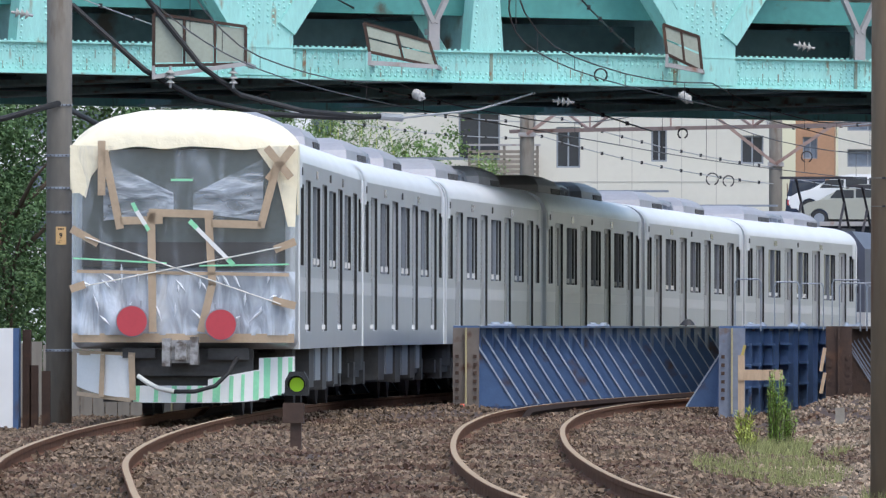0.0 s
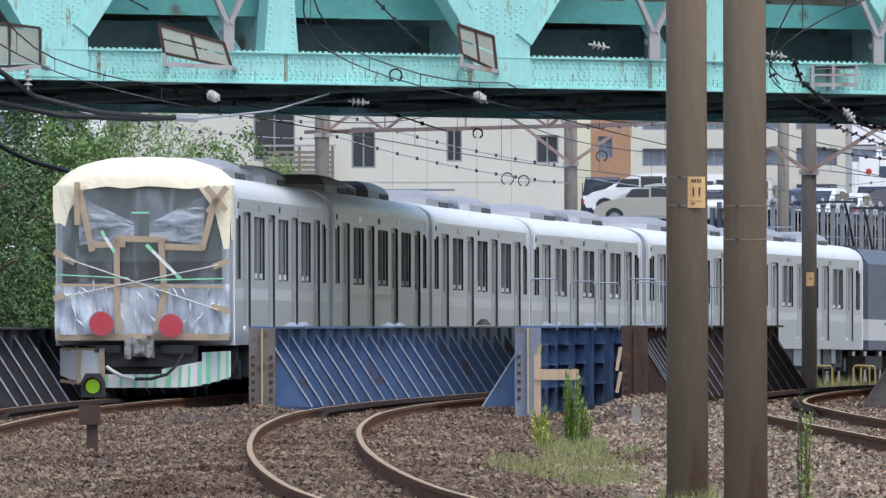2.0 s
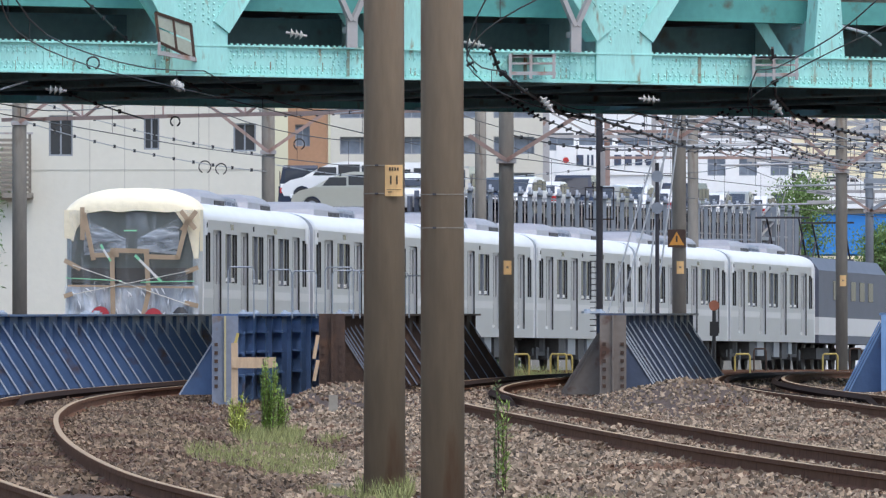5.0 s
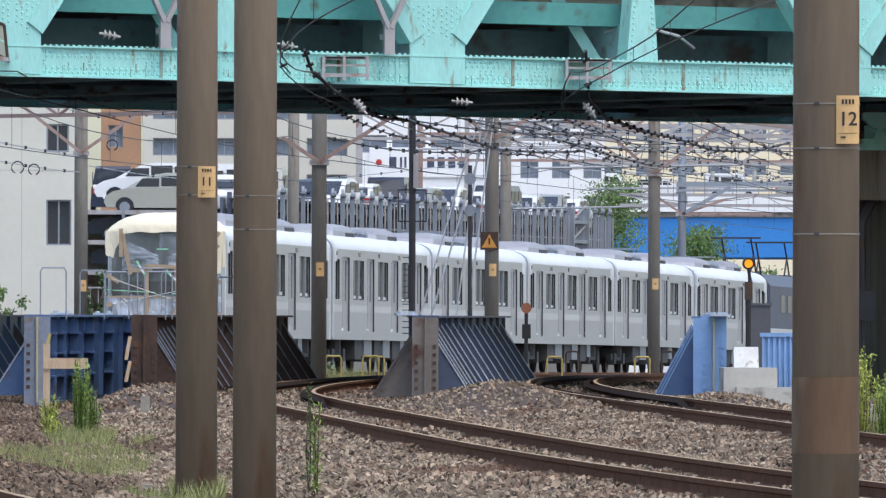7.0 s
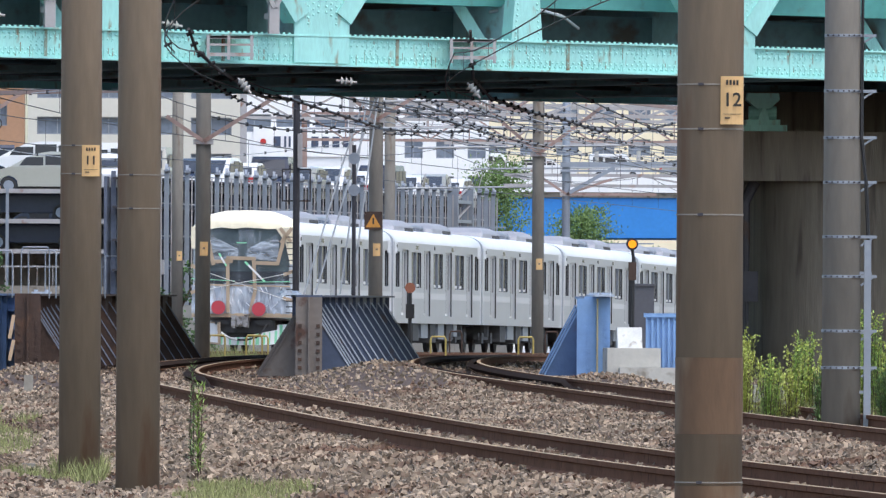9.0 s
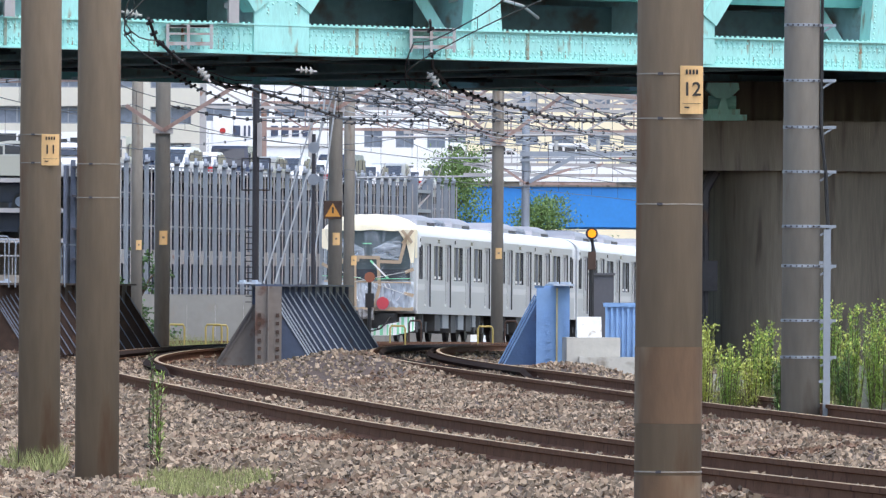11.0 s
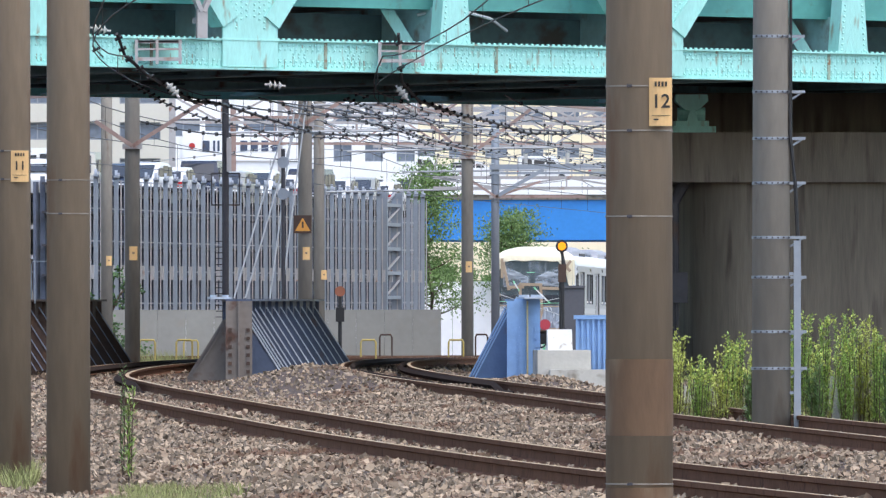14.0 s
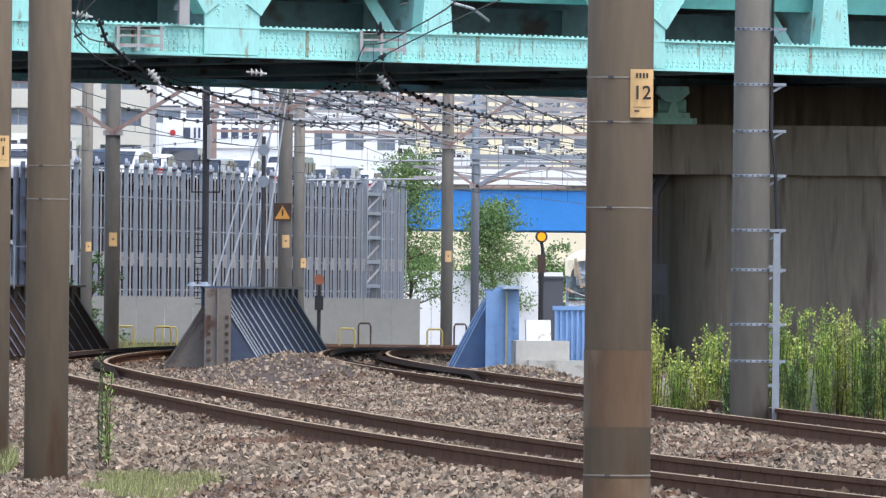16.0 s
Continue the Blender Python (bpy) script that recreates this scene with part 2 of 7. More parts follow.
# ---- mesh builder ----
class Mesh:
    """Collects vertices and faces and links them as one object."""

    def __init__(self):
        self.v, self.f = [], []

    def add(self, verts, faces):
        k = len(self.v)
        self.v += [tuple(p) for p in verts]
        self.f += [tuple(k + i for i in f) for f in faces]
        return self

    def box(self, x0, x1, y0, y1, z0, z1, m=None):
        p = [(x0, y0, z0), (x1, y0, z0), (x1, y1, z0), (x0, y1, z0), (x0, y0, z1), (x1, y0, z1), (x1, y1, z1), (x0, y1, z1)]
        if m is not None:
            p = [m @ Vector(q) for q in p]
        return self.add(p, [(3, 2, 1, 0), (4, 5, 6, 7), (0, 1, 5, 4), (1, 2, 6, 5), (2, 3, 7, 6), (3, 0, 4, 7)])

    def beam(self, a, b, w, h, up=(0, 0, 1)):
        """A bar of section w x h from a to b."""
        a, b = Vector(a), Vector(b)
        d = (b - a).normalized()
        s = d.cross(Vector(up))
        s = s.normalized() if s.length > 1e-4 else Vector((1, 0, 0))
        t = s.cross(d)
        p = [e + s * (w / 2 * i) + t * (h / 2 * j) for e in (a, b) for i, j in ((-1, -1), (1, -1), (1, 1), (-1, 1))]
        return self.add(p, [(0, 1, 2, 3), (7, 6, 5, 4), (0, 4, 5, 1), (1, 5, 6, 2), (2, 6, 7, 3), (3, 7, 4, 0)])

    def tube(self, path, r, n=6, r2=None):
        """A round bar along a path, tapering from r to r2."""
        path = [Vector(p) for p in path]
        r2 = r if r2 is None else r2
        rings = []
        for i, p in enumerate(path):
            d = (path[min(i + 1, len(path) - 1)] - path[max(i - 1, 0)]).normalized()
            s = d.cross(Vector((0, 0, 1)))
            s = s.normalized() if s.length > 1e-3 else Vector((1, 0, 0))
            t = s.cross(d)
            rr = r + (r2 - r) * i / max(len(path) - 1, 1)
            rings.append([p + s * (rr * math.cos(2 * math.pi * k / n)) + t * (rr * math.sin(2 * math.pi * k / n)) for k in range(n)])
        faces = [(i * n + k, i * n + (k + 1) % n, (i + 1) * n + (k + 1) % n, (i + 1) * n + k) for i in range(len(path) - 1) for k in range(n)]
        faces += [tuple(range(n))[::-1], tuple((len(path) - 1) * n + k for k in range(n))]
        return self.add([q for ring in rings for q in ring], faces)

    def prism(self, outline, axis, a, b):
        """An outline in the two other axes, drawn out along axis from a to b."""
        def at(p, c):
            q = list(p)
            q.insert(axis, c)
            return q
        n = len(outline)
        return self.add([at(p, a) for p in outline] + [at(p, b) for p in outline],
                        [tuple(range(n))[::-1], tuple(range(n, 2 * n))] + [(i, (i + 1) % n, n + (i + 1) % n, n + i) for i in range(n)])

    def wall(self, a0, a1, z0, z1, face, depth, openings, axis=0):
        """A panel in the plane face with openings through it and their reveals; axis: which way it runs."""
        ys = sorted({a0, a1, *[o[0] for o in openings], *[o[1] for o in openings]})
        zs = sorted({z0, z1, *[o[2] for o in openings], *[o[3] for o in openings]})
        def at(a, z, f):
            return (a, f, z) if axis == 0 else (f, a, z)
        for i in range(len(ys) - 1):
            for j in range(len(zs) - 1):
                cy, cz = (ys[i] + ys[i + 1]) / 2, (zs[j] + zs[j + 1]) / 2
                if any(o[0] < cy < o[1] and o[2] < cz < o[3] for o in openings):
                    continue
                self.add([at(ys[i], zs[j], face), at(ys[i + 1], zs[j], face), at(ys[i + 1], zs[j + 1], face), at(ys[i], zs[j + 1], face)], [(0, 1, 2, 3)])
        for o in openings:
            c = [(o[0], o[2]), (o[1], o[2]), (o[1], o[3]), (o[0], o[3])]
            for i in range(4):
                p, q = c[i], c[(i + 1) % 4]
                self.add([at(*p, face), at(*q, face), at(*q, face + depth), at(*p, face + depth)], [(0, 1, 2, 3)])
        return self

    def link(self, name, material, parent=None, label="", smooth=False):
        me = bpy.data.meshes.new(name)
        me.from_pydata(self.v, [], self.f)
        me.materials.append(material)
        if smooth:
            me.polygons.foreach_set("use_smooth", [True] * len(me.polygons))
        me.update()
        ob = new(name, me)
        ob.parent = parent
        if label:
            ob["label"] = label
        return ob


def thing(name, m, label, category, group="", kind=""):
    ob = new(name)
    ob.matrix_world = m
    return tagged(ob, label, category, group, kind)


# ---- the plan: four tracks; distance ahead, then metres to the right of each centre line ----
AHEAD = [40, 60, 80, 90, 103, 117, 132, 150, 168, 188, 205, 220, 240, 258, 305, 354, 395, 440]
TRACKS = {
    1: [-2.4, -4.2, -5.85, -6.6, -7.5, -8.15, -8.55, -8.8, -8.75, -8.15, -7.2, -6.2, -4.5, -2.4, 4.25, 12.15, 19.0, 25.75],
    2: [1.6, -0.2, -1.87, -2.63, -3.37, -3.95, -4.37, -4.55, -4.2, -3.15, -2.15, -1.1, 0.7, 2.9, 9.6, 17.3, 24.15, 30.95],
    3: [9.0, 7.0, 5.1, 4.3, 3.35, 2.6, 1.9, 1.3, 1.1, 1.7, 2.9, 4.1, 6.0, 8.2, 15.0, 22.7, 29.65, 36.45],
    4: [13.2, 11.3, 9.6, 8.85, 8.05, 7.25, 6.65, 6.15, 5.9, 6.0, 6.6, 7.6, 9.4, 11.5, 18.5, 26.3, 33.15, 39.95],
}
RISE = [0.0, 0.0, 0.0, 0.01, 0.05, 0.09, 0.13, 0.15, 0.15, 0.15, 0.15, 0.12, 0.05, -0.02, -0.23, -0.47, -0.78, -1.1]


def smooth_curve(xs, ys, x):
    """Cubic through the rows, with slopes from the neighbours."""
    i = max(0, min(len(xs) - 2, int(np.searchsorted(xs, x)) - 1))
    def slope(j):
        a, b = max(j - 1, 0), min(j + 1, len(xs) - 1)
        return (ys[b] - ys[a]) / (xs[b] - xs[a])
    h = xs[i + 1] - xs[i]
    t = (x - xs[i]) / h
    return ((2 * t**3 - 3 * t**2 + 1) * ys[i] + (t**3 - 2 * t**2 + t) * h * slope(i) + (-2 * t**3 + 3 * t**2) * ys[i + 1] + (t**3 - t**2) * h * slope(i + 1))


def rise(y):
    return smooth_curve(AHEAD, RISE, min(max(y, 40), 440))


def track(k, y):
    """The centre of the rail tops of track k at y metres ahead."""
    return Vector((smooth_curve(AHEAD, TRACKS[k], y), y, rise(y)))


def beside(k, y, d):
    """A point d metres to the right of track k's centre."""
    a, b = track(k, y - 0.5), track(k, y + 0.5)
    s = (b - a).cross(Vector((0, 0, 1))).normalized()
    p = track(k, y) + s * d
    return Vector((p.x, p.y, rise(y)))


# heaps of ballast tipped before the girders: x, y, height, half widths
MOUNDS = [(-0.7, 157, 0.36, 1.0, 5.5), (3.95, 157, 0.42, 1.1, 5.5), (-6.4, 158, 0.2, 0.9, 5.0), (7.6, 160, 0.2, 1.0, 4.0)]


def ground_z(x, y):
    """Ballast shoulders near the tracks, a lower cess between them."""
    if y > 420 or y < 30:
        return rise(y) - 0.55
    d = min(abs(x - smooth_curve(AHEAD, TRACKS[k], y)) for k in TRACKS)
    z = rise(y) - 0.165 - 0.19 * min(max((d - 1.3) / 1.6, 0), 1)
    for mx, my, mh, wx, wy in MOUNDS:
        z += mh * math.exp(-(((x - mx) / wx) ** 2) - ((y - my) / wy) ** 2)
    return z + 0.05 * noise.noise(Vector((x * 0.6, y * 0.25, 0)))
# ---- ground, ballast and rails ----
def build_ground():
    xs = [-900, -300, -120, -60, -40] + [-26 + 0.5 * i for i in range(133)] + [55, 80, 140, 320, 900]
    ys = [-400, -60, 0, 25] + [30 + 1.0 * i for i in range(30)] + [60 + 0.75 * i for i in range(200)] + [210 + 5.0 * i for i in range(42)] + [440, 520, 700, 1100, 2500]
    g = Mesh()
    for y in ys:
        for x in xs:
            near = -27 < x < 41 and 25 < y < 421
            g.v.append((x, y, ground_z(x, y) if near else rise(y) - 0.55))
    w = len(xs)
    g.f = [(j * w + i, j * w + i + 1, (j + 1) * w + i + 1, (j + 1) * w + i) for j in range(len(ys) - 1) for i in range(w - 1)]
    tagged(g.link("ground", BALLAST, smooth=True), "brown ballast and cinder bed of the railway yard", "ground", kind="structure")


def build_stones():
    """Broken wedges of stone, tumbled every way over the bed."""
    rs = np.random.RandomState(4)
    wedge = np.array([(1, 0, -0.8), (-0.6, 0.85, -0.9), (-0.5, -0.8, -0.8), (0.9, 0.15, 0.8), (-0.5, 0.7, 0.7), (-0.6, -0.8, 0.9)], float)
    tris = [(0, 2, 1), (3, 4, 5)]
    quads = [(0, 1, 4, 3), (1, 2, 5, 4), (2, 0, 3, 5)]
    for y0, y1, density in ((76, 110, 120), (110, 150, 88), (150, 176, 52), (176, 300, 7)):
        half = 0.083 * y1 + 0.5
        count = int((y1 - y0) * 2 * half * density)
        xy = np.stack([rs.uniform(-half, half, count), rs.uniform(y0, y1, count)], 1)
        xy = xy[(np.abs(xy[:, 0]) < 0.083 * xy[:, 1] + 0.5) & ((xy[:, 0] > -0.02 * xy[:, 1]) | (xy[:, 1] > 88))]
        # Brightness matched by position: darker brown left of a wavy line, paler right.
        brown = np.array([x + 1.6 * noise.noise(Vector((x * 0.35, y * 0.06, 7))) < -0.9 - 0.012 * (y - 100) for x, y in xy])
        # Here stained only marks the stones of the darker brown set.
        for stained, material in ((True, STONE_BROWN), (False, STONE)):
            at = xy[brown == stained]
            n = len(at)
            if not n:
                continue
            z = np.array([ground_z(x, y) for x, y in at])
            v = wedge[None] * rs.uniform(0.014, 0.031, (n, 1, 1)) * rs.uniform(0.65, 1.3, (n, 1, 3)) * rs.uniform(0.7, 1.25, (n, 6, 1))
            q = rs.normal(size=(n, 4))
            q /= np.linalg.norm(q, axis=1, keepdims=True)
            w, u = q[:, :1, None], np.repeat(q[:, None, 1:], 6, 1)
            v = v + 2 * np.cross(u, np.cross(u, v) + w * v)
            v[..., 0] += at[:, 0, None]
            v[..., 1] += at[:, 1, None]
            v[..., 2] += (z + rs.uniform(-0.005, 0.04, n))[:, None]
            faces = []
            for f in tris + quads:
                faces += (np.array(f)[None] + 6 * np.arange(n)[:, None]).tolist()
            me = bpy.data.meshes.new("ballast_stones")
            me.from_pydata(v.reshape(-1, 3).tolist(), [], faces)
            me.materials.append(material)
            tagged(new("ballast_stones", me), "loose darker rust-brown ballast stones on the track bed" if stained else "loose crushed grey-brown ballast stones on the track bed", "ballast", kind="stuff")


RAIL_SECTION = [(-0.06, -0.15), (0.06, -0.15), (0.06, -0.138), (0.012, -0.115), (0.009, -0.045), (0.033, -0.035), (0.033, 0.0), (-0.033, 0.0), (-0.033, -0.035), (-0.009, -0.045), (-0.012, -0.115), (-0.06, -0.138)]


def build_tracks():
    for k in TRACKS:
        root = thing("railway_track", pose(0, 0, 0), "curving railway track with two rusty rails on ballast", "railway track", "parallel tracks")
        ys = [40 + 1.5 * i for i in range(254)]
        for side in (-1, 1):
            rail, head = Mesh(), Mesh()
            n = len(RAIL_SECTION)
            for y in ys:
                c = beside(k, y, side * 0.567)
                rail.v += [(c.x + px, c.y, c.z + pz) for px, pz in RAIL_SECTION]
                head.v += [(c.x + px, c.y, c.z + pz) for px, pz in ((-0.027, 0.003), (0.027, 0.003))]
            rail.f = [(i * n + j, i * n + (j + 1) % n, (i + 1) * n + (j + 1) % n, (i + 1) * n + j) for i in range(len(ys) - 1) for j in range(n)]
            head.f = [(2 * i, 2 * i + 1, 2 * i + 3, 2 * i + 2) for i in range(len(ys) - 1)]
            ob = rail.link("rail", RAIL_RUST, root)
            head.link("running_surface", RAIL_TOP, ob, "polished steel rail head, its highlight in the colour")
        for side in (-1, 1):
            guard = Mesh()
            guard.tube([beside(k, 150 + 2.0 * i, side * 0.42) - Vector((0, 0, 0.05 + 0.1 * (i < 2))) for i in range(46)], 0.055, 4)
            guard.link("guard_rail", GUARD, root, "dark guard rail inside the running rail")
        sl = Mesh()
        sl.box(-1.0, 1.0, -0.11, 0.11, -0.34, -0.205)
        first = None
        for i in range(150):
            y = 60 + 0.8 * i
            a, b = track(k, y), track(k, y + 0.5)
            m = Matrix.Translation(a) @ Matrix.Rotation(-math.atan2(b.x - a.x, b.y - a.y), 4, "Z")
            if first is None:
                ob = first = sl.link("sleeper", CONCRETE, root)
            else:
                ob = new("sleeper", first.data)
                ob.parent = root
            ob.matrix_basis = m


build_ground()
build_stones()
build_tracks()
# ---- the train: seven new silver cars, the last cab wrapped for delivery ----
HALF, FLOOR, EAVE = 1.39, 0.95, 3.26
DOORS = (-7.2, -2.4, 2.4, 7.2)


def openings():
    """Doors, windows between them and small end windows: y0, y1, z0, z1."""
    doors = [(y - 0.66, y + 0.66, 1.16, 3.06) for y in DOORS]
    wins = [(y - 1.0, y + 1.0, 1.98, 3.0) for y in (-4.8, 0.0, 4.8)] + [(-9.2, -8.45, 1.98, 3.0), (8.45, 9.2, 1.98, 3.0)]
    return doors, wins


def roof_arc(n=10):
    """Half outline of the roof, from the eave to the crown."""
    return [(HALF * math.cos(a) ** 0.55 if a < 1.57 else 0.0, EAVE + 0.42 * math.sin(a)) for a in [i * math.pi / 2 / n for i in range(n + 1)]]


def build_side(car, s):
    doors, wins = openings()
    body = Mesh()
    body.wall(-9.75, 9.75, FLOOR, EAVE, s * HALF, -s * 0.06, doors + wins, axis=1)
    side = body.link("side_wall", SILVER, car)
    band = Mesh()
    cuts = [-9.7] + [e for d in doors for e in (d[0] - 0.03, d[1] + 0.03)] + [9.7]
    for a, b in zip(cuts[::2], cuts[1::2]):
        band.box(s * (HALF + 0.001) - 0.003, s * (HALF + 0.001) + 0.003, a, b, 1.66, 1.84)
    band.link("waist_band", SILVER_BAND, side, "paler aluminium waist band")
    for y0, y1, z0, z1 in doors + wins:
        for e in (y0 + 0.004, y1 - 0.012):
            lining = Mesh()
            lining.box(min(s * (HALF - 0.034), s * (HALF + 0.003)), max(s * (HALF - 0.034), s * (HALF + 0.003)), e, e + 0.008, z0 + 0.01, z1 - 0.01)
            lining.link("rubber_seal", BLACK, side, "black rubber seal")
    for y0, y1, z0, z1 in doors:
        for a, b in ((y0, (y0 + y1) / 2 - 0.006), ((y0 + y1) / 2 + 0.006, y1)):
            leaf = Mesh()
            f = s * (HALF - 0.055)
            leaf.wall(a, b, z0, z1, f, -s * 0.03, [(a + 0.14, b - 0.12, 1.95, 2.98)], axis=1)
            ob = leaf.link("door_leaf", DOOR_SILVER, car)
            Mesh().box(min(f - s * 0.03, f - s * 0.025), max(f - s * 0.03, f - s * 0.025), a + 0.14, b - 0.12, 1.95, 2.98).link("door_window", GLASS_DARK, ob, "dark glazed door window")
        # Glint beside the door sill, built as a small white block.
        Mesh().box(min(s * HALF, s * (HALF + 0.04)), max(s * HALF, s * (HALF + 0.04)), y0 - 0.12, y0 - 0.05, 1.19, 1.25).link("glint_block", WHITE, car, "small white block standing in for a glint")
    for y0, y1, z0, z1 in wins:
        f = s * (HALF - 0.05)
        Mesh().box(min(f, f + s * 0.004), max(f, f + s * 0.004), y0, y1, z0, z1).link("window_pane", GLASS_DARK, car, "dark tinted window pane")
        if y1 - y0 > 1.5:
            bar = Mesh()
            bar.box(min(f, s * HALF), max(f, s * HALF), (y0 + y1) / 2 - 0.03, (y0 + y1) / 2 + 0.03, z0, z1)
            bar.link("window_mullion", GREY_METAL, car)
            # Reflections at the window foot, added as two white blocks.
            for dy in (-0.75, 0.3):
                Mesh().box(min(s * (HALF - 0.045), s * (HALF + 0.02)), max(s * (HALF - 0.045), s * (HALF + 0.02)), (y0 + y1) / 2 + dy, (y0 + y1) / 2 + dy + 0.06, z0 + 0.03, z0 + 0.11).link("glint_block", WHITE, car, "small white block standing in for a glint")
    for a in (-9.1, -0.9):
        Mesh().box(min(s * HALF, s * (HALF + 0.02)), max(s * HALF, s * (HALF + 0.02)), a, a + 0.12, 3.1, 3.2).link("side_lamp", GRILLE, car, "small dark side lamp")
    for a in (-4.9, 3.0):
        Mesh().box(min(s * HALF, s * (HALF + 0.006)), max(s * HALF, s * (HALF + 0.006)), a, a + 0.5, 3.09, 3.2).link("destination_sign", GLASS_DARK, car, "dark destination display")


def build_car(name, label):
    car = new(name)
    tagged(car, label, "train car", "cars of the silver train")
    for s in (-1, 1):
        build_side(car, s)
    arc = roof_arc()
    outline = [(x, z) for x, z in arc] + [(-x, z) for x, z in arc[::-1][1:]]
    n = len(outline)
    shell = Mesh()
    shell.add([(x, y, z) for y in (-9.75, 9.75) for x, z in outline], [(i, i + 1, n + i + 1, n + i) for i in range(n - 1)])
    shell.link("roof", ROOF_WHITE, car, "pale grey-white curved roof", smooth=True)
    Mesh().box(-HALF + 0.07, HALF - 0.07, -9.7, 9.7, FLOOR, FLOOR + 0.08).link("floor", UNDER, car)
    for y in (-9.75, 9.74):
        end = Mesh()
        pts = [(-HALF, FLOOR), (HALF, FLOOR)] + [(x, z) for x, z in outline]
        end.prism(pts, 1, y, y + 0.012)
        end.link("end_wall", SILVER, car)
    for y0 in (-9.75, 8.95):
        for s in (-1, 1):
            cap = Mesh()
            arc2 = [(s * (x + 0.008), z + 0.008) for x, z in arc[:5]]
            rim = [(s * (HALF + 0.006), EAVE - 0.32), *arc2]
            k = len(rim)
            cap.add([(x, y, z) for y in (y0 + (0.25 if y0 < 0 else 0.0), y0 + 0.8 - (0.0 if y0 < 0 else 0.25)) for x, z in rim], [(i, i + 1, k + i + 1, k + i) for i in range(k - 1)])
            cap.link("corner_cover", ROOF_WHITE, car, "translucent white corner wrapping", smooth=True)
            strip = Mesh()
            yy = -9.75 if y0 < 0 else 9.7
            strip.box(min(s * HALF, s * (HALF + 0.015)), max(s * HALF, s * (HALF + 0.015)), yy, yy + 0.05, FLOOR, EAVE)
            strip.link("corner_strip", ROOF_WHITE, car, "white protective corner strip")
    for y in (-4.2, 4.2):
        unit = Mesh()
        for w, l, z in ((0.95, 2.2, 3.48), (0.92, 2.05, 3.76), (0.84, 1.8, 3.86), (0.66, 1.45, 3.94)):
            unit.v += [(-w, y - l, z), (w, y - l, z), (w, y + l, z), (-w, y + l, z)]
        unit.f = [(4 * i + j, 4 * i + (j + 1) % 4, 4 * i + 4 + (j + 1) % 4, 4 * i + 4 + j) for i in range(3) for j in range(4)] + [(12, 13, 14, 15)]
        ob = unit.link("air_conditioner", ROOF_GREY, car, "grey roof air conditioning unit")
        for i in range(8):
            a = y + 0.2 + 0.22 * i
            for s in (-1, 1):
                Mesh().box(min(s * 0.92, s * 0.95), max(s * 0.92, s * 0.95), a, a + 0.15, 3.56, 3.72).link("vent", GRILLE, ob, "dark louvre")
        Mesh().box(-0.8, 0.8, y + 2.12, y + 2.16, 3.54, 3.72).link("end_grille", GRILLE, ob, "dark end grille")
    duct = Mesh()
    for s in (-1, 1):
        duct.tube([(s * 0.7, -1.8, 3.6), (s * 0.7, -1.5, 3.78), (s * 0.72, 0.0, 3.8), (s * 0.7, 1.6, 3.76), (s * 0.7, 1.9, 3.6)], 0.05, 6)
    for y in (-1.2, -0.3, 0.6, 1.3):
        duct.box(-0.75, 0.75, y, y + 0.08, 3.6, 3.82)
    duct.link("roof_pipework", GREY_METAL, car, "grey roof pipes and frames")
    for y in (-6.9, 6.9):
        bogie = Mesh()
        for s in (-1, 1):
            bogie.box(s * 1.02 - 0.08, s * 1.02 + 0.08, y - 1.6, y + 1.6, 0.50, 0.70)
            for dy in (-1.05, 1.05):
                bogie.box(s * 1.04 - 0.12, s * 1.04 + 0.12, y + dy - 0.2, y + dy + 0.2, 0.40, 0.72)
            bogie.tube([(s * 0.98, y, 0.6), (s * 0.98, y, 0.95)], 0.24, 12)
        bogie.box(-1.0, 1.0, y - 0.25, y + 0.25, 0.5, 0.9)
        ob = bogie.link("bogie", UNDER, car)
        for dy in (-1.05, 1.05):
            for s in (-1, 1):
                w = Mesh()
                w.tube([(s * 0.5, y + dy, 0.55), (s * 0.62, y + dy, 0.55)], 0.43, 20)
                w.link("wheel", DARK_STEEL, ob)
            Mesh().tube([(-0.6, y + dy, 0.55), (0.6, y + dy, 0.55)], 0.08, 8).link("axle", DARK_STEEL, ob)
    for i, (y, h, w) in enumerate(((-4.2, 0.5, 1.3), (-2.3, 0.42, 1.5), (-0.4, 0.55, 1.2), (1.4, 0.45, 1.3), (3.2, 0.5, 1.2), (4.6, 0.36, 0.8))):
        for s in (-1, 1):
            Mesh().box(min(s * 0.55, s * 1.3), max(s * 0.55, s * 1.3), y - w / 2, y + w / 2, FLOOR - h, FLOOR).link("equipment_box", GREY_METAL if i % 2 else UNDER, car)
    gang = Mesh()
    for i in range(4):
        gang.box(-0.55 - 0.04 * (i % 2), 0.55 + 0.04 * (i % 2), 9.75 + 0.12 * i, 9.84 + 0.12 * i, 1.0, 3.2)
    gang.link("gangway_bellows", BLACK, car, "black rubber gangway bellows")
    return car


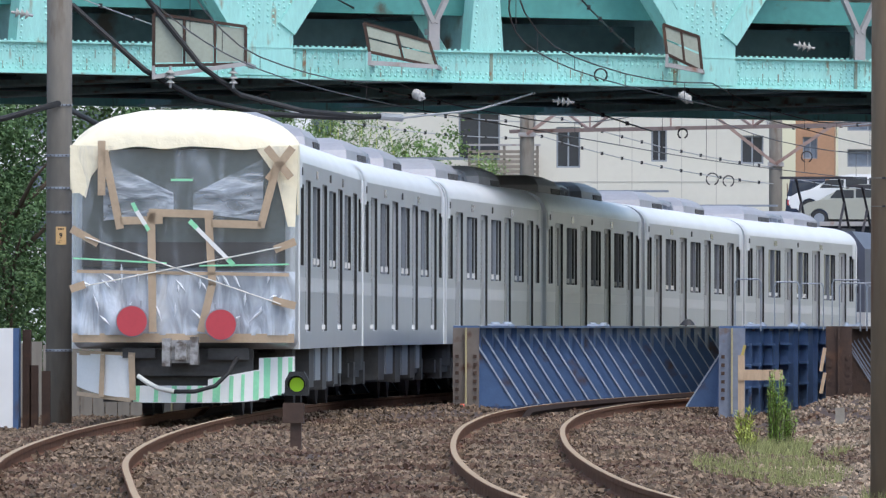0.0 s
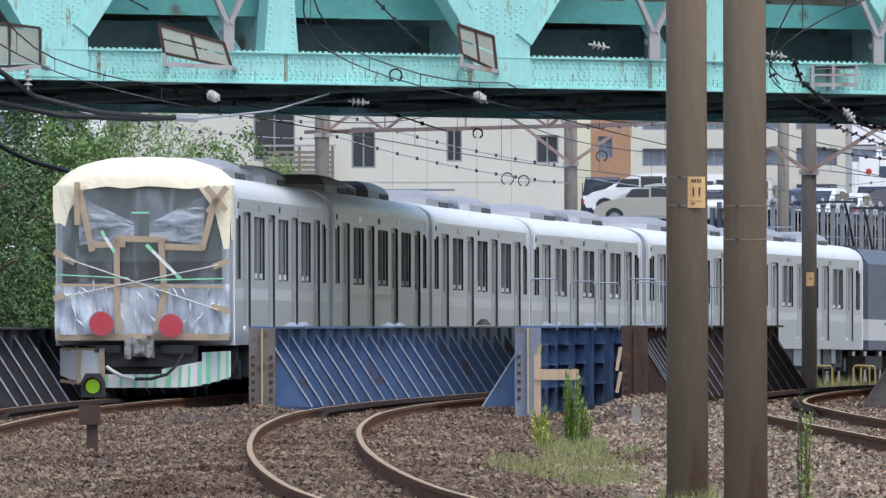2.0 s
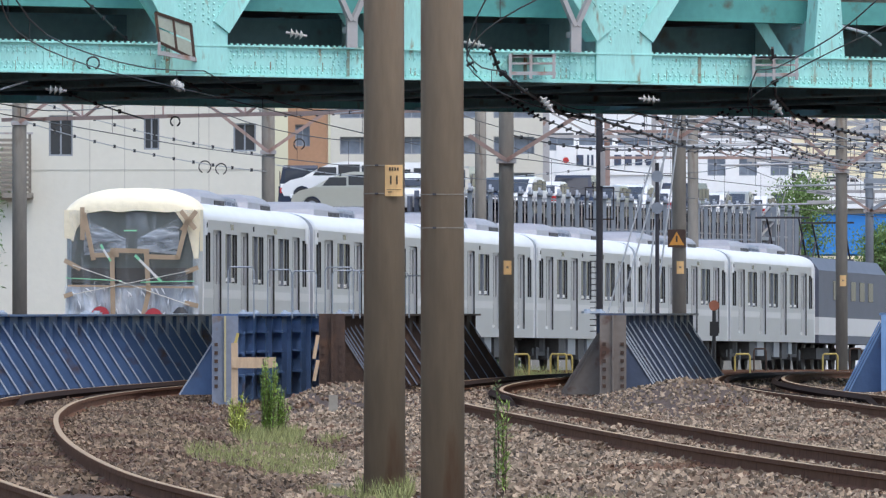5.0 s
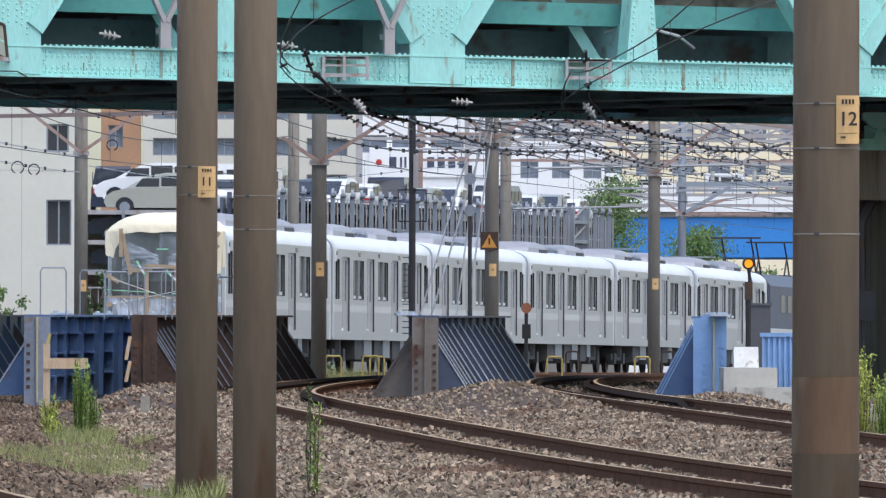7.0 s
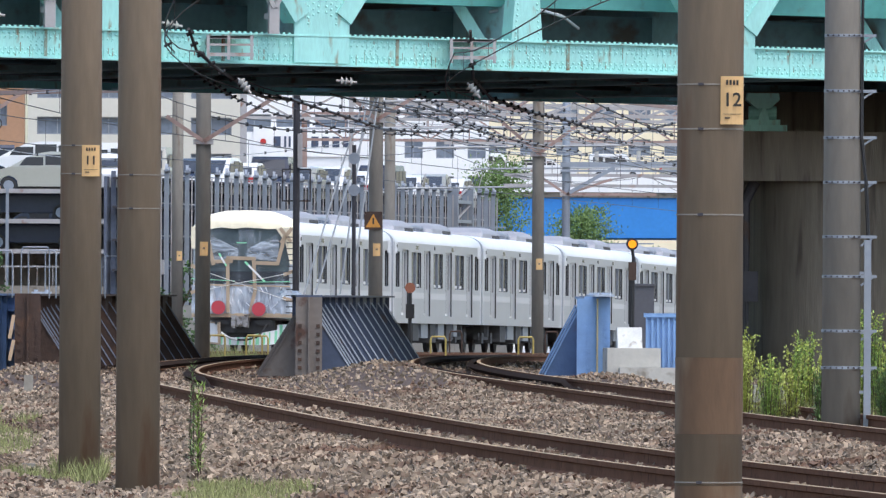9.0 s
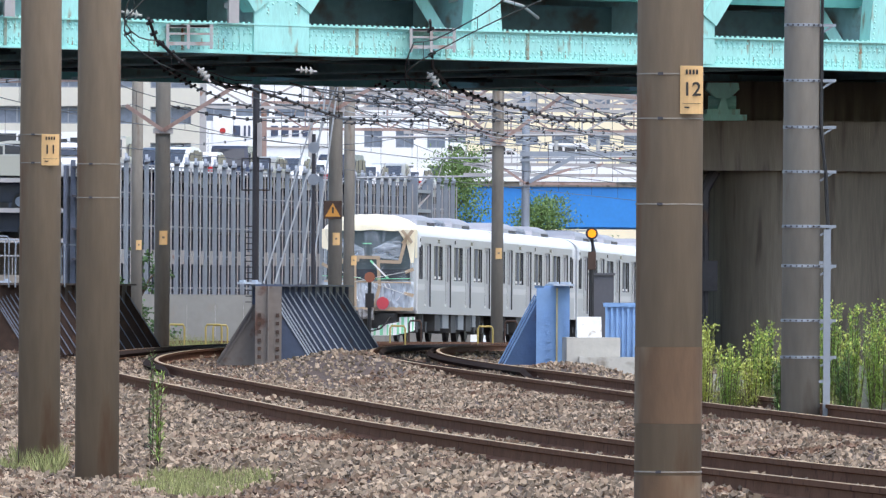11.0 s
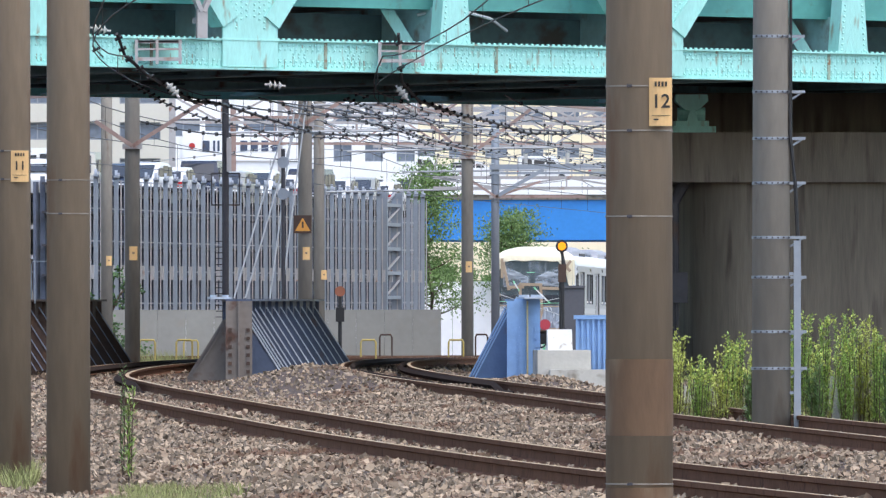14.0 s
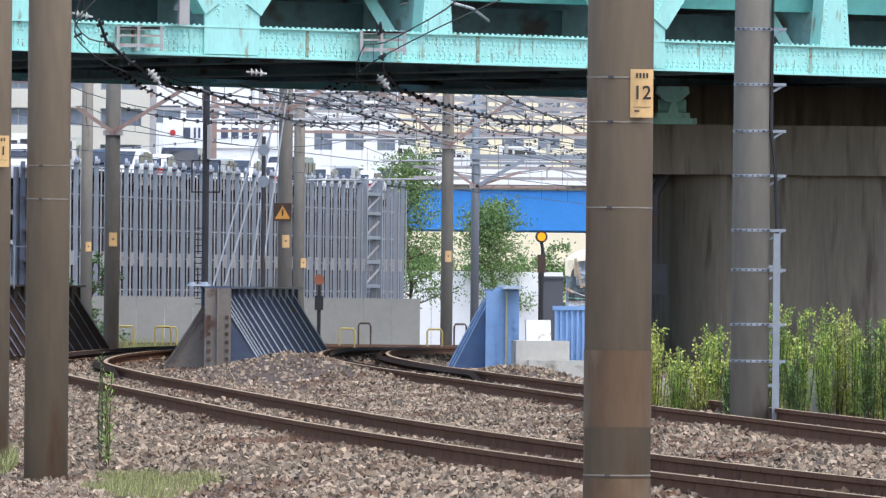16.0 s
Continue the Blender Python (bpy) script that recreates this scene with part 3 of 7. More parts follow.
def pantograph(car, y):
    base = Mesh()
    base.box(-0.6, 0.6, y - 0.7, y + 0.7, 3.68, 3.74)
    pan = base.link("pantograph", GREY_METAL, car, "folded grey pantograph")
    Mesh().beam((0, y - 0.6, 3.78), (0, y + 0.7, 3.92), 0.07, 0.07).link("lower_arm", GREY_METAL, pan)
    Mesh().beam((0, y + 0.7, 3.92), (0, y - 0.4, 4.02), 0.05, 0.05).link("upper_arm", GREY_METAL, pan)
    for dy in (-0.5, -0.3):
        Mesh().box(-0.85, 0.85, y + dy, y + dy + 0.06, 4.0, 4.04).link("contact_strip", GREY_METAL, pan)
    for dx in (-0.5, 0.5):
        for dy in (-0.6, 0.6):
            Mesh().tube([(dx, y + dy, 3.55), (dx, y + dy, 3.68)], 0.06, 8).link("insulator", PORCELAIN, pan)


def face_outline(w, z0, z1, r, n=8):
    """A rounded rectangle seen from the front, with a domed top."""
    pts = []
    for cx, cz, a0 in ((w - r, z1 - r * 0.8, 0), (-w + r, z1 - r * 0.8, 90), (-w + 0.12, z0 + 0.12, 180), (w - 0.12, z0 + 0.12, 270)):
        rr, rz = (r, r * 0.8) if a0 < 180 else (0.12, 0.12)
        for i in range(n + 1):
            a = radians(a0 + 90 * i / n)
            z = cz + rz * math.sin(a)
            x = cx + rr * math.cos(a)
            if a0 < 180:
                z += 0.12 * (1 - (x / w) ** 2)
            pts.append((x, z))
    return pts


def build_cab(car):
    """The wrapped cab end, at the car's rear."""
    y_front = -10.25
    def shell(stations):
        m = Mesh()
        for y, w, z0, z1, r in stations:
            m.v += [(x, y, z) for x, z in face_outline(w, z0, z1, r)]
        n = len(face_outline(1, 0, 2, 0.3))
        for i in range(len(stations) - 1):
            m.f += [(i * n + j, i * n + (j + 1) % n, (i + 1) * n + (j + 1) % n, (i + 1) * n + j) for j in range(n)]
        m.f.append(tuple(range(n)))
        return m
    cab = shell([(y_front + 0.03, 1.24, 1.06, 3.45, 0.5), (y_front + 0.1, 1.32, 1.02, 3.5, 0.5), (y_front + 0.28, 1.37, 0.97, 3.54, 0.5), (-9.72, HALF, FLOOR, 3.58, 0.45)])
    ob = cab.link("cab_front", SILVER, car, "silver cab end under wrapping", smooth=True)
    ys = y_front
    glass = Mesh()
    glass.prism([(-1.25, 1.95), (1.25, 1.95), (1.24, 3.1), (1.0, 3.4), (-1.0, 3.4), (-1.24, 3.1)], 1, ys + 0.005, ys + 0.035)
    glass.link("windscreen", CAB_GLASS, ob, "dark cab windscreen behind film")
    Mesh().box(-1.24, 1.24, ys - 0.006, ys + 0.004, 1.96, 2.26).link("dash_band", GLASS_DARK, ob, "dark lower band of the windscreen")
    # cream paper hood over the brow
    hood = Mesh()
    nseg, rows = 36, 10
    for i in range(nseg + 1):
        f = i / nseg * 2 - 1
        crown = 3.46 + 0.44 * (1 - abs(f) ** 3.0) ** 0.75
        foot = 3.42 - 0.06 * f * f + 0.015 * math.sin(11 * f)
        for j in range(rows):
            a = j / (rows - 1) * math.pi / 2
            y = -9.35 - (1.0 - 0.2 * abs(f) ** 3) * math.sin(a) ** 0.8
            z = foot + (crown - foot) * math.cos(a) ** 0.7 + 0.006 * math.sin(17 * f + 9 * a)
            hood.v.append((1.40 * f, y, z))
    hood.f = [(i * rows + j, (i + 1) * rows + j, (i + 1) * rows + j + 1, i * rows + j + 1) for i in range(nseg) for j in range(rows - 1)]
    hood.link("paper_hood", PAPER, ob, "cream paper taped over the cab brow", smooth=True)
    for s in (-1, 1):
        flap = Mesh()
        yo = ys - 0.03
        low = 2.45 if s > 0 else 2.86
        flap.prism([(s * 1.39, 3.45), (s * 0.88, 3.42), (s * 1.0, 3.25), (s * 1.14, 3.05), (s * 1.2, 2.8), (s * 1.28, low), (s * 1.37, low), (s * 1.395, 3.1)], 1, yo, yo + 0.012)
        flap.link("paper_flap", PAPER, ob, "cream paper flap")
        wrap = Mesh()
        wrap.box(min(s * 1.385, s * 1.4), max(s * 1.385, s * 1.4), ys + 0.05, ys + 0.55, 2.9 if s < 0 else 2.6, 3.45)
        wrap.link("paper_flap", PAPER, ob, "cream paper flap")
    def sheet(z0, z1, material, gain, label):
        m = Mesh()
        nx, nz = 44, 30
        for i in range(nx + 1):
            for j in range(nz + 1):
                x, z = -1.37 + 2.74 * i / nx, z0 + (z1 - z0) * j / nz
                fold = abs(noise.noise(Vector((x * 2.1 + 0.9 * z, z * 1.0, 3)))) + 0.6 * abs(noise.noise(Vector((x * 7 + 2 * z, z * 1.6 - x, 8))))
                m.v.append((x, ys - 0.03 - gain * fold + 0.3 * max(0, abs(x) - 1.12) ** 1.2, z))
        m.f = [(i * (nz + 1) + j, (i + 1) * (nz + 1) + j, (i + 1) * (nz + 1) + j + 1, i * (nz + 1) + j + 1) for i in range(nx) for j in range(nz)]
        m.link("plastic_film", material, ob, label, smooth=True)
    sheet(1.12, 1.9, FILM_LOW, 0.15, "milky wrinkled plastic film over the lower front")
    sheet(1.9, 3.44, FILM, 0.06, "clear wrinkled plastic film over the windscreen")
    rs = random.Random(5)
    # Raised slivers along the folds, pale to stand in for glints.
    for _ in range(34):
        x, z = rs.uniform(-1.25, 1.2), rs.uniform(1.2, 1.78)
        lean = rs.uniform(-0.9, 0.9) + 0.5 * x
        l = rs.uniform(0.08, 0.26)
        d = Vector((math.sin(lean), 0, math.cos(lean))) * l
        if max(abs(x + d.x), abs(x)) > 1.3:
            continue
        y = ys - 0.125 + 0.3 * max(0, abs(x) - 1.12) ** 1.2
        side = Vector((d.z, 0, -d.x)).normalized() * 0.02
        a, b = Vector((x, y, z)), Vector((x, y, z)) + d
        mid = (a + b) / 2
        Mesh().add([a, mid + side, b, mid - side, mid + Vector((0, -0.025, 0))], [(0, 1, 4), (1, 2, 4), (2, 3, 4), (3, 0, 4)]).link("film_crease", FILM_CREASE, ob, "crease in the film with a glint in its colour")
    for s in (-1, 1):
        wing = Mesh()
        n = 14
        for i in range(n + 1):
            for j in range(n + 1):
                f, g = i / n, j / n
                x = s * (0.98 - 0.86 * f)
                top, bot = 3.28 - 0.42 * f, 2.52 + 0.1 * f
                z = bot + (top - bot) * g
                wing.v.append((x, ys - 0.075 - 0.05 * abs(noise.noise(Vector((f * 2.0 + s, g * 7 + f * 2, 5)))), z))
        wing.f = [(i * (n + 1) + j, (i + 1) * (n + 1) + j, (i + 1) * (n + 1) + j + 1, i * (n + 1) + j + 1) for i in range(n) for j in range(n)]
        wing.link("film_fold", FILM_WING, ob, "milky gathered fold of plastic film", smooth=True)
    yt = ys - 0.14
    strips = [((-1.0, 3.5), (-1.0, 2.83)), ((-0.97, 3.38), (-0.77, 2.42)), ((-0.77, 2.52), (-0.25, 2.53)), ((-0.42, 2.62), (0.37, 2.6)), ((-0.39, 2.62), (-0.37, 1.16)),
              ((0.31, 2.6), (0.36, 1.73)), ((0.36, 1.75), (0.22, 1.16)), ((0.34, 2.49), (0.96, 2.47)), ((0.95, 2.44), (1.16, 3.24)), ((1.02, 3.42), (1.32, 3.05)), ((1.34, 3.42), (1.04, 3.02)),
              ((-1.37, 2.42), (-1.04, 2.24)), ((1.38, 2.27), (1.12, 2.17)), ((-1.38, 1.68), (-1.2, 1.74)), ((1.38, 1.48), (1.1, 1.55)), ((-1.3, 1.9), (1.3, 1.86))]
    for a, b in strips:
        t = Mesh()
        t.beam((a[0], yt, a[1]), (b[0], yt, b[1]), 0.012, 0.095 if abs(a[1] - 1.9) > 0.01 else 0.04, up=(b[1] - a[1], 0, -(b[0] - a[0])))
        t.link("tape_strip", TAPE, ob, "brown packing tape strip")
    lower = Mesh()
    lower.box(-1.36, 1.36, ys - 0.06, ys + 0.0, 1.03, 1.14)
    lower.link("tape_hem", TAPE, ob, "brown tape hem along the film")
    for a, b in (((-1.2, 2.32), (1.2, 1.5)), ((1.2, 2.2), (-1.2, 1.72))):
        Mesh().tube([(a[0], yt - 0.02, a[1]), (b[0], yt - 0.02, b[1])], 0.009, 5).link("tie_rope", ROPE, ob, "thin white tie rope")
    for a, b, w in (((-0.15, 3.02), (0.12, 3.02), 0.03), ((-0.62, 2.74), (-0.57, 2.64), 0.05), ((-0.46, 2.47), (-0.42, 2.4), 0.045), ((0.08, 2.52), (0.17, 2.43), 0.06), ((0.55, 2.05), (0.62, 1.98), 0.06), ((-1.35, 2.06), (-0.2, 2.0), 0.02), ((0.2, 1.97), (1.3, 1.99), 0.02)):
        t = Mesh()
        t.beam((a[0], yt - 0.005, a[1]), (b[0], yt - 0.005, b[1]), 0.01, w, up=(b[1] - a[1], 0, -(b[0] - a[0])))
        t.link("masking_tape", GREEN_TAPE, ob, "green masking tape")
    for a, b in (((-0.57, 2.64), (-0.46, 2.47)), ((0.17, 2.43), (0.55, 2.05))):
        t = Mesh()
        t.beam((a[0], yt - 0.005, a[1]), (b[0], yt - 0.005, b[1]), 0.01, 0.05, up=(b[1] - a[1], 0, -(b[0] - a[0])))
        t.link("wiper_wrap", WHITE, ob, "white wrapped wiper arm")
    for x, z in ((-0.62, 1.29), (0.47, 1.25)):
        d = Mesh()
        d.tube([(x, yt - 0.10, z), (x, yt - 0.04, z)], 0.185, 32)
        disc = d.link("tail_marker", RED, ob, "round red tail marker board")
        ring = Mesh()
        ring.tube([(x, yt - 0.085, z), (x, yt - 0.06, z)], 0.2, 32)
        ring.link("rim", GREY_METAL, disc, "pale metal rim")
        for dx in (-0.08, 0.1):
            Mesh().box(x + dx, x + dx + 0.02, yt - 0.09, yt - 0.07, z + 0.17, z + 0.25).link("hanger", GREY_METAL, disc)
    # coupler, hoses and skirt
    cp = Mesh()
    cp.box(-0.19, 0.17, ys - 0.35, ys + 0.4, 0.78, 1.06), cp.box(-0.24, -0.14, ys - 0.42, ys - 0.1, 0.74, 1.08), cp.box(0.1, 0.2, ys - 0.38, ys - 0.1, 0.76, 1.1)
    cp.box(-0.08, 0.06, ys - 0.45, ys - 0.3, 0.82, 1.02)
    cp.link("coupler", WRAPPED, ob, "coupler wrapped in grimy plastic")
    fr = Mesh()
    fr.box(-0.85, 0.85, ys + 0.15, ys + 0.3, 0.62, 0.95), fr.box(-0.75, -0.35, ys + 0.05, ys + 0.16, 0.84, 0.96), fr.box(0.3, 0.8, ys + 0.05, ys + 0.16, 0.82, 0.96), fr.box(-1.0, 1.0, ys + 0.3, ys + 0.34, 0.3, 0.7)
    fr.link("end_frame", UNDER, ob, "black end frame and hoses")
    def skirt(x0, x1, z_top0, z_top1, z_bot, material, label):
        n, sk = 12, Mesh()
        for i in range(n + 1):
            x = x0 + (x1 - x0) * i / n
            y = ys + 0.02 + 0.5 * (abs(x) / 1.36) ** 3.2
            zb = z_bot + 0.16 * (abs(x) / 1.36) ** 4
            zt = z_top0 + (z_top1 - z_top0) * i / n
            sk.v += [(x, y, zb), (x, y, zt), (x, y + 0.04, zt), (x, y + 0.04, zb)]
        sk.f = [(4 * i + j, 4 * i + (j + 1) % 4, 4 * i + 4 + (j + 1) % 4, 4 * i + 4 + j) for i in range(n) for j in range(4)]
        return sk.link("skirt_panel", material, ob, label)
    skirt(-1.34, -0.62, 0.9, 0.86, 0.34, WHITE, "white paper-wrapped skirt panel")
    skirt(-0.62, 0.3, 0.5, 0.5, 0.29, WHITE, "white wrapped skirt panel")
    skirt(0.3, 0.92, 0.58, 0.7, 0.29, WHITE, "white wrapped skirt panel")
    skirt(0.92, 1.34, 0.84, 0.86, 0.31, WHITE, "white wrapped skirt panel")
    for x, w, z in ((-0.58, 0.07, 0.5), (-0.34, 0.05, 0.5), (-0.12, 0.06, 0.5), (0.06, 0.05, 0.5), (0.2, 0.06, 0.5), (0.4, 0.09, 0.6), (0.58, 0.05, 0.62), (0.72, 0.04, 0.64), (0.88, 0.07, 0.68), (1.0, 0.1, 0.84), (1.16, 0.06, 0.85), (1.28, 0.06, 0.85)):
        t = Mesh()
        y = ys + 0.012 + 0.5 * (abs(x) / 1.36) ** 3.2
        t.beam((x, y, 0.3 + 0.16 * (abs(x) / 1.36) ** 4), (x + 0.01, y, z), w, 0.012, up=(0, 1, 0))
        t.link("masking_tape", GREEN_TAPE, ob, "green masking tape")
    for a, b, w in (((-1.33, 0.4), (-0.64, 0.32), 0.05), ((-1.0, 0.88), (-1.02, 0.36), 0.06), ((-0.64, 0.88), (-0.62, 0.32), 0.08), ((-1.3, 0.9), (-0.6, 0.88), 0.05)):
        t = Mesh()
        dy = ys - 0.02
        t.beam((a[0], dy + 0.5 * (abs(a[0]) / 1.36) ** 3.2, a[1]), (b[0], dy + 0.5 * (abs(b[0]) / 1.36) ** 3.2, b[1]), 0.02, w, up=(b[1] - a[1], 0, -(b[0] - a[0])))
        t.link("tape_strip", TAPE, ob, "brown packing tape strip")
    Mesh().tube([(-0.55, ys - 0.1, 0.62), (-0.45, ys - 0.15, 0.55), (-0.3, ys - 0.18, 0.47), (-0.1, ys - 0.2, 0.43)], 0.03, 8).link("air_hose", ROPE, ob, "white wrapped air hose", smooth=True)
    Mesh().tube([(-0.12, ys - 0.2, 0.43), (0.15, ys - 0.2, 0.43), (0.4, ys - 0.16, 0.5), (0.55, ys - 0.1, 0.65), (0.66, ys, 0.85)], 0.026, 8).link("brake_hose", BLACK, ob, "black hanging brake hose", smooth=True)


CARS = []
for i in range(6):
    CARS.append(build_car("train_car", "silver commuter train cab car wrapped in film and paper" if i == 0 else "new silver commuter train car with dark windows"))
build_cab(CARS[0])
for i in (2, 4, 5,):
    pantograph(CARS[i], 0.2)
RUST_STREAK = mat("rust_streaked_turquoise", (0.26, 0.33, 0.26), 0.7, 0, 0.3, 4.0, (0.24, 0.13, 0.07), 0.5)


# ---- the steel road bridge overhead, skewed across the tracks ----
SKEW = radians(30)


def over(a, d, z):
    """a metres along the bridge, d metres behind its front plane."""
    return Vector((a * math.cos(SKEW) - d * math.sin(SKEW), 193 + a * math.sin(SKEW) + d * math.cos(SKEW), z))


BRIDGE_M = Matrix.Translation((0, 193, 0)) @ Matrix.Rotation(SKEW, 4, "Z") @ Matrix.Rotation(radians(0.45), 4, "Y")


def rivets(rows):
    """Domed rivet heads; rows of (x, z, y)."""
    m = Mesh()
    for x, z, y in rows:
        r = 0.022
        m.add([(x - r, y, z - r), (x + r, y, z - r), (x + r, y, z + r), (x - r, y, z + r), (x, y - 0.02, z)], [(0, 1, 4), (1, 2, 4), (2, 3, 4), (3, 0, 4)])
    return m


def build_bridge():
    root = thing("road_bridge", BRIDGE_M, "riveted turquoise steel truss road bridge crossing above the tracks", "bridge")
    z0, z1 = 5.26, 5.73
    chord = Mesh()
    chord.box(-40, 40, 0, 0.3, z0, z1)
    c = chord.link("bottom_chord", TEAL, root, "turquoise riveted bottom chord")
    Mesh().box(-40, 40, -0.06, 0.4, z1 + 0.001, z1 + 0.03).link("top_flange", TEAL, c)
    Mesh().box(-40, 40, -0.08, 0.4, z0 - 0.03, z0 - 0.001).link("bottom_flange", TEAL, c)
    for i in range(38):
        x = -21.7 + 1.16 * i
        Mesh().box(x - 0.03, x + 0.03, -0.014, -0.002, z0 + 0.01, z1 - 0.01).link("splice_strip", TEAL if i % 3 else RUST_STREAK, c, "narrow splice strip")
    nodes = [-37.0 + 8.32 * i for i in range(10)]
    rows = []
    for i in range(int(44 / 0.11)):
        x = -22 + 0.11 * i
        rows += [(x, z1 - 0.07, -0.001), (x, z0 + 0.06, -0.001)]
        rows += [(x + 0.055, z1 - 0.14, -0.001), (x + 0.055, z0 + 0.13, -0.001)]
        if i % 10 < 3:
            rows += [(x, z1 - 0.21, -0.001), (x, z0 + 0.2, -0.001)]
    note(rivets(rows).link("rivets", RIVET, c, "rows of rivet heads"), "stuff")
    bars = Mesh()
    for i in range(int(44 / 0.11)):
        x = -22 + 0.11 * i
        if i % 10 > 7:
            continue
        bars.box(x + 0.022, x + 0.036, -0.014, -0.001, z1 - 0.19, z1 - 0.03)
        bars.box(x + 0.022, x + 0.036, -0.014, -0.001, z0 + 0.03, z0 + 0.17)
    note(bars.link("batten_work", TEAL, c, "close upright batten bars"), "stuff")
    streak = Mesh()
    rs = random.Random(8)
    for _ in range(190):
        x, h = rs.uniform(-22, 22), rs.uniform(0.05, 0.2)
        zt = z1 - rs.choice((0.05, 0.24, 0.3))
        streak.box(x, x + rs.uniform(0.008, 0.022), -0.006, -0.002, zt - h, zt)
    note(streak.link("rust_staining", RUST_STREAK, c, "brown rust streaks"), "stuff")
    tops = Mesh()
    for i in range(int(44 / 0.11)):
        x = -22 + 0.11 * i
        tops.box(x - 0.02, x + 0.02, -0.045, -0.005, z1 + 0.03, z1 + 0.055)
    note(tops.link("top_rivets", RIVET, c, "rivet heads along the flange"), "stuff")
    for n in nodes:
        g = Mesh()
        g.prism([(n - 0.55, z0 + 0.02), (n + 0.55, z0 + 0.02), (n + 0.55, 6.05), (n + 1.0, 6.75), (n + 0.45, 7.0), (n - 0.45, 7.0), (n - 1.0, 6.75), (n - 0.55, 6.05)], 1, -0.05, -0.012)
        gob = g.link("gusset_plate", TEAL, root, "turquoise gusset plate with rivets")
        rr = [(n + sx * (0.08 + 0.1 * i), 5.85 + 0.1 * j + 0.05 * (i % 2), -0.051) for sx in (-1, 1) for i in range(5) for j in range(8) if i + j > 2 and i < 2 + j]
        note(rivets(rr).link("rivets", RIVET, gob), "stuff")
        for s in (-1, 1):
            d = Mesh()
            d.beam((n + s * 0.42, 0.12, 6.05), (n + s * 3.9, 0.12, 11.0), 0.34, 0.42, up=(0, 1, 0))
            dob = d.link("diagonal", TEAL, root, "turquoise riveted diagonal")
            u = Vector((s * 3.48, 0, 4.95)).normalized()
            side = Vector((-u.z, 0, u.x))
            edge, dots = Mesh(), []
            a0 = Vector((n + s * 0.42, -0.06, 6.05))
            for e in (-0.15, 0.15):
                edge.beam(a0 + side * e + u * 0.5, a0 + side * e + u * 3.0, 0.03, 0.09, up=(0, 1, 0))
                for i in range(24):
                    p = a0 + side * e + u * (0.55 + 0.1 * i)
                    dots.append((p.x, p.z, -0.077))
            for i in range(9):
                p = a0 + u * (0.55 + 0.26 * i)
                edge.beam(p - side * 0.13, p + side * 0.13 + u * 0.26, 0.012, 0.05, up=(0, 1, 0))
            edge.link("lacing", TEAL, dob, "zigzag lacing bars between edge angles")
            note(rivets(dots).link("rivets", RIVET, dob), "stuff")
        post = Mesh()
        m = n + 4.16
        post.prism([(m - 0.32, z1), (m + 0.32, z1), (m + 0.16, 7.6), (m - 0.16, 7.6)], 1, -0.03, 0.3)
        pob = post.link("vertical", TEAL, root, "turquoise tapered vertical")
        rivets([(m + s * (0.24 - 0.075 * j * 0.1), 5.8 + 0.1 * j, -0.031) for s in (-1, 1) for j in range(16)]).link("rivets", RIVET, pob)["kind"] = "stuff"
        br = Mesh()
        br.beam((m - 0.3, 1.0, 5.75), (m - 1.3, 1.6, 7.6), 0.16, 0.2), br.beam((m + 0.3, 1.0, 5.75), (m + 0.9, 1.6, 7.6), 0.12, 0.16)
        br.link("sway_brace", TEAL, root)
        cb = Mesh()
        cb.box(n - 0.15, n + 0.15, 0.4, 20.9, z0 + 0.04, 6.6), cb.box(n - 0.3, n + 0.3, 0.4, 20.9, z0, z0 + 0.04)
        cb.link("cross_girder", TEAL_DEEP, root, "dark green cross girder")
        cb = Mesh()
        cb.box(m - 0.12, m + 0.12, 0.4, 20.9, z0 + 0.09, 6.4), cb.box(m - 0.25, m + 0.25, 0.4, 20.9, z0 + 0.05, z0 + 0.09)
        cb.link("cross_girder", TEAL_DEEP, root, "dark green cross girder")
    # Stringers coloured dark so the openings read as shadowed.
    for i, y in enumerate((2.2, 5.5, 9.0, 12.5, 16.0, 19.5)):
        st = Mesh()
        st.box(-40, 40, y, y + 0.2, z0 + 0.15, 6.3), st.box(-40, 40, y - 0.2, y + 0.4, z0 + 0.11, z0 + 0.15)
        st.link("stringer", STRINGER, root, "longitudinal girder in shade-darkened green")
    Mesh().box(-40, 40, 0.6, 1.0, 6.36, 6.75).link("upper_stringer", TEAL_MID, root, "upper stringer in shade-darkened teal")
    Mesh().box(-40, 40, 21.2, 21.5, z0, z1).link("rear_chord", TEAL, root, "turquoise rear chord in shade")
    Mesh().box(-40, 40, 1.4, 21.4, 6.75, 7.1).link("deck", CONCRETE, root, "dark concrete road deck")
    Mesh().box(-40, 40, 0.7, 0.9, 7.1, 8.3).link("parapet", CONCRETE, root)
    for n in nodes:
        for s in (-1, 1):
            Mesh().beam((n + s * 0.42, 21.3, 6.05), (n + s * 3.9, 21.3, 11.0), 0.34, 0.42, up=(0, 1, 0)).link("diagonal", TEAL, root)
    Mesh().box(-40, 40, -0.1, 0.4, 10.9, 11.5).link("top_chord", TEAL, root)
    Mesh().box(-40, 40, 21, 21.5, 10.9, 11.5).link("top_chord", TEAL, root)


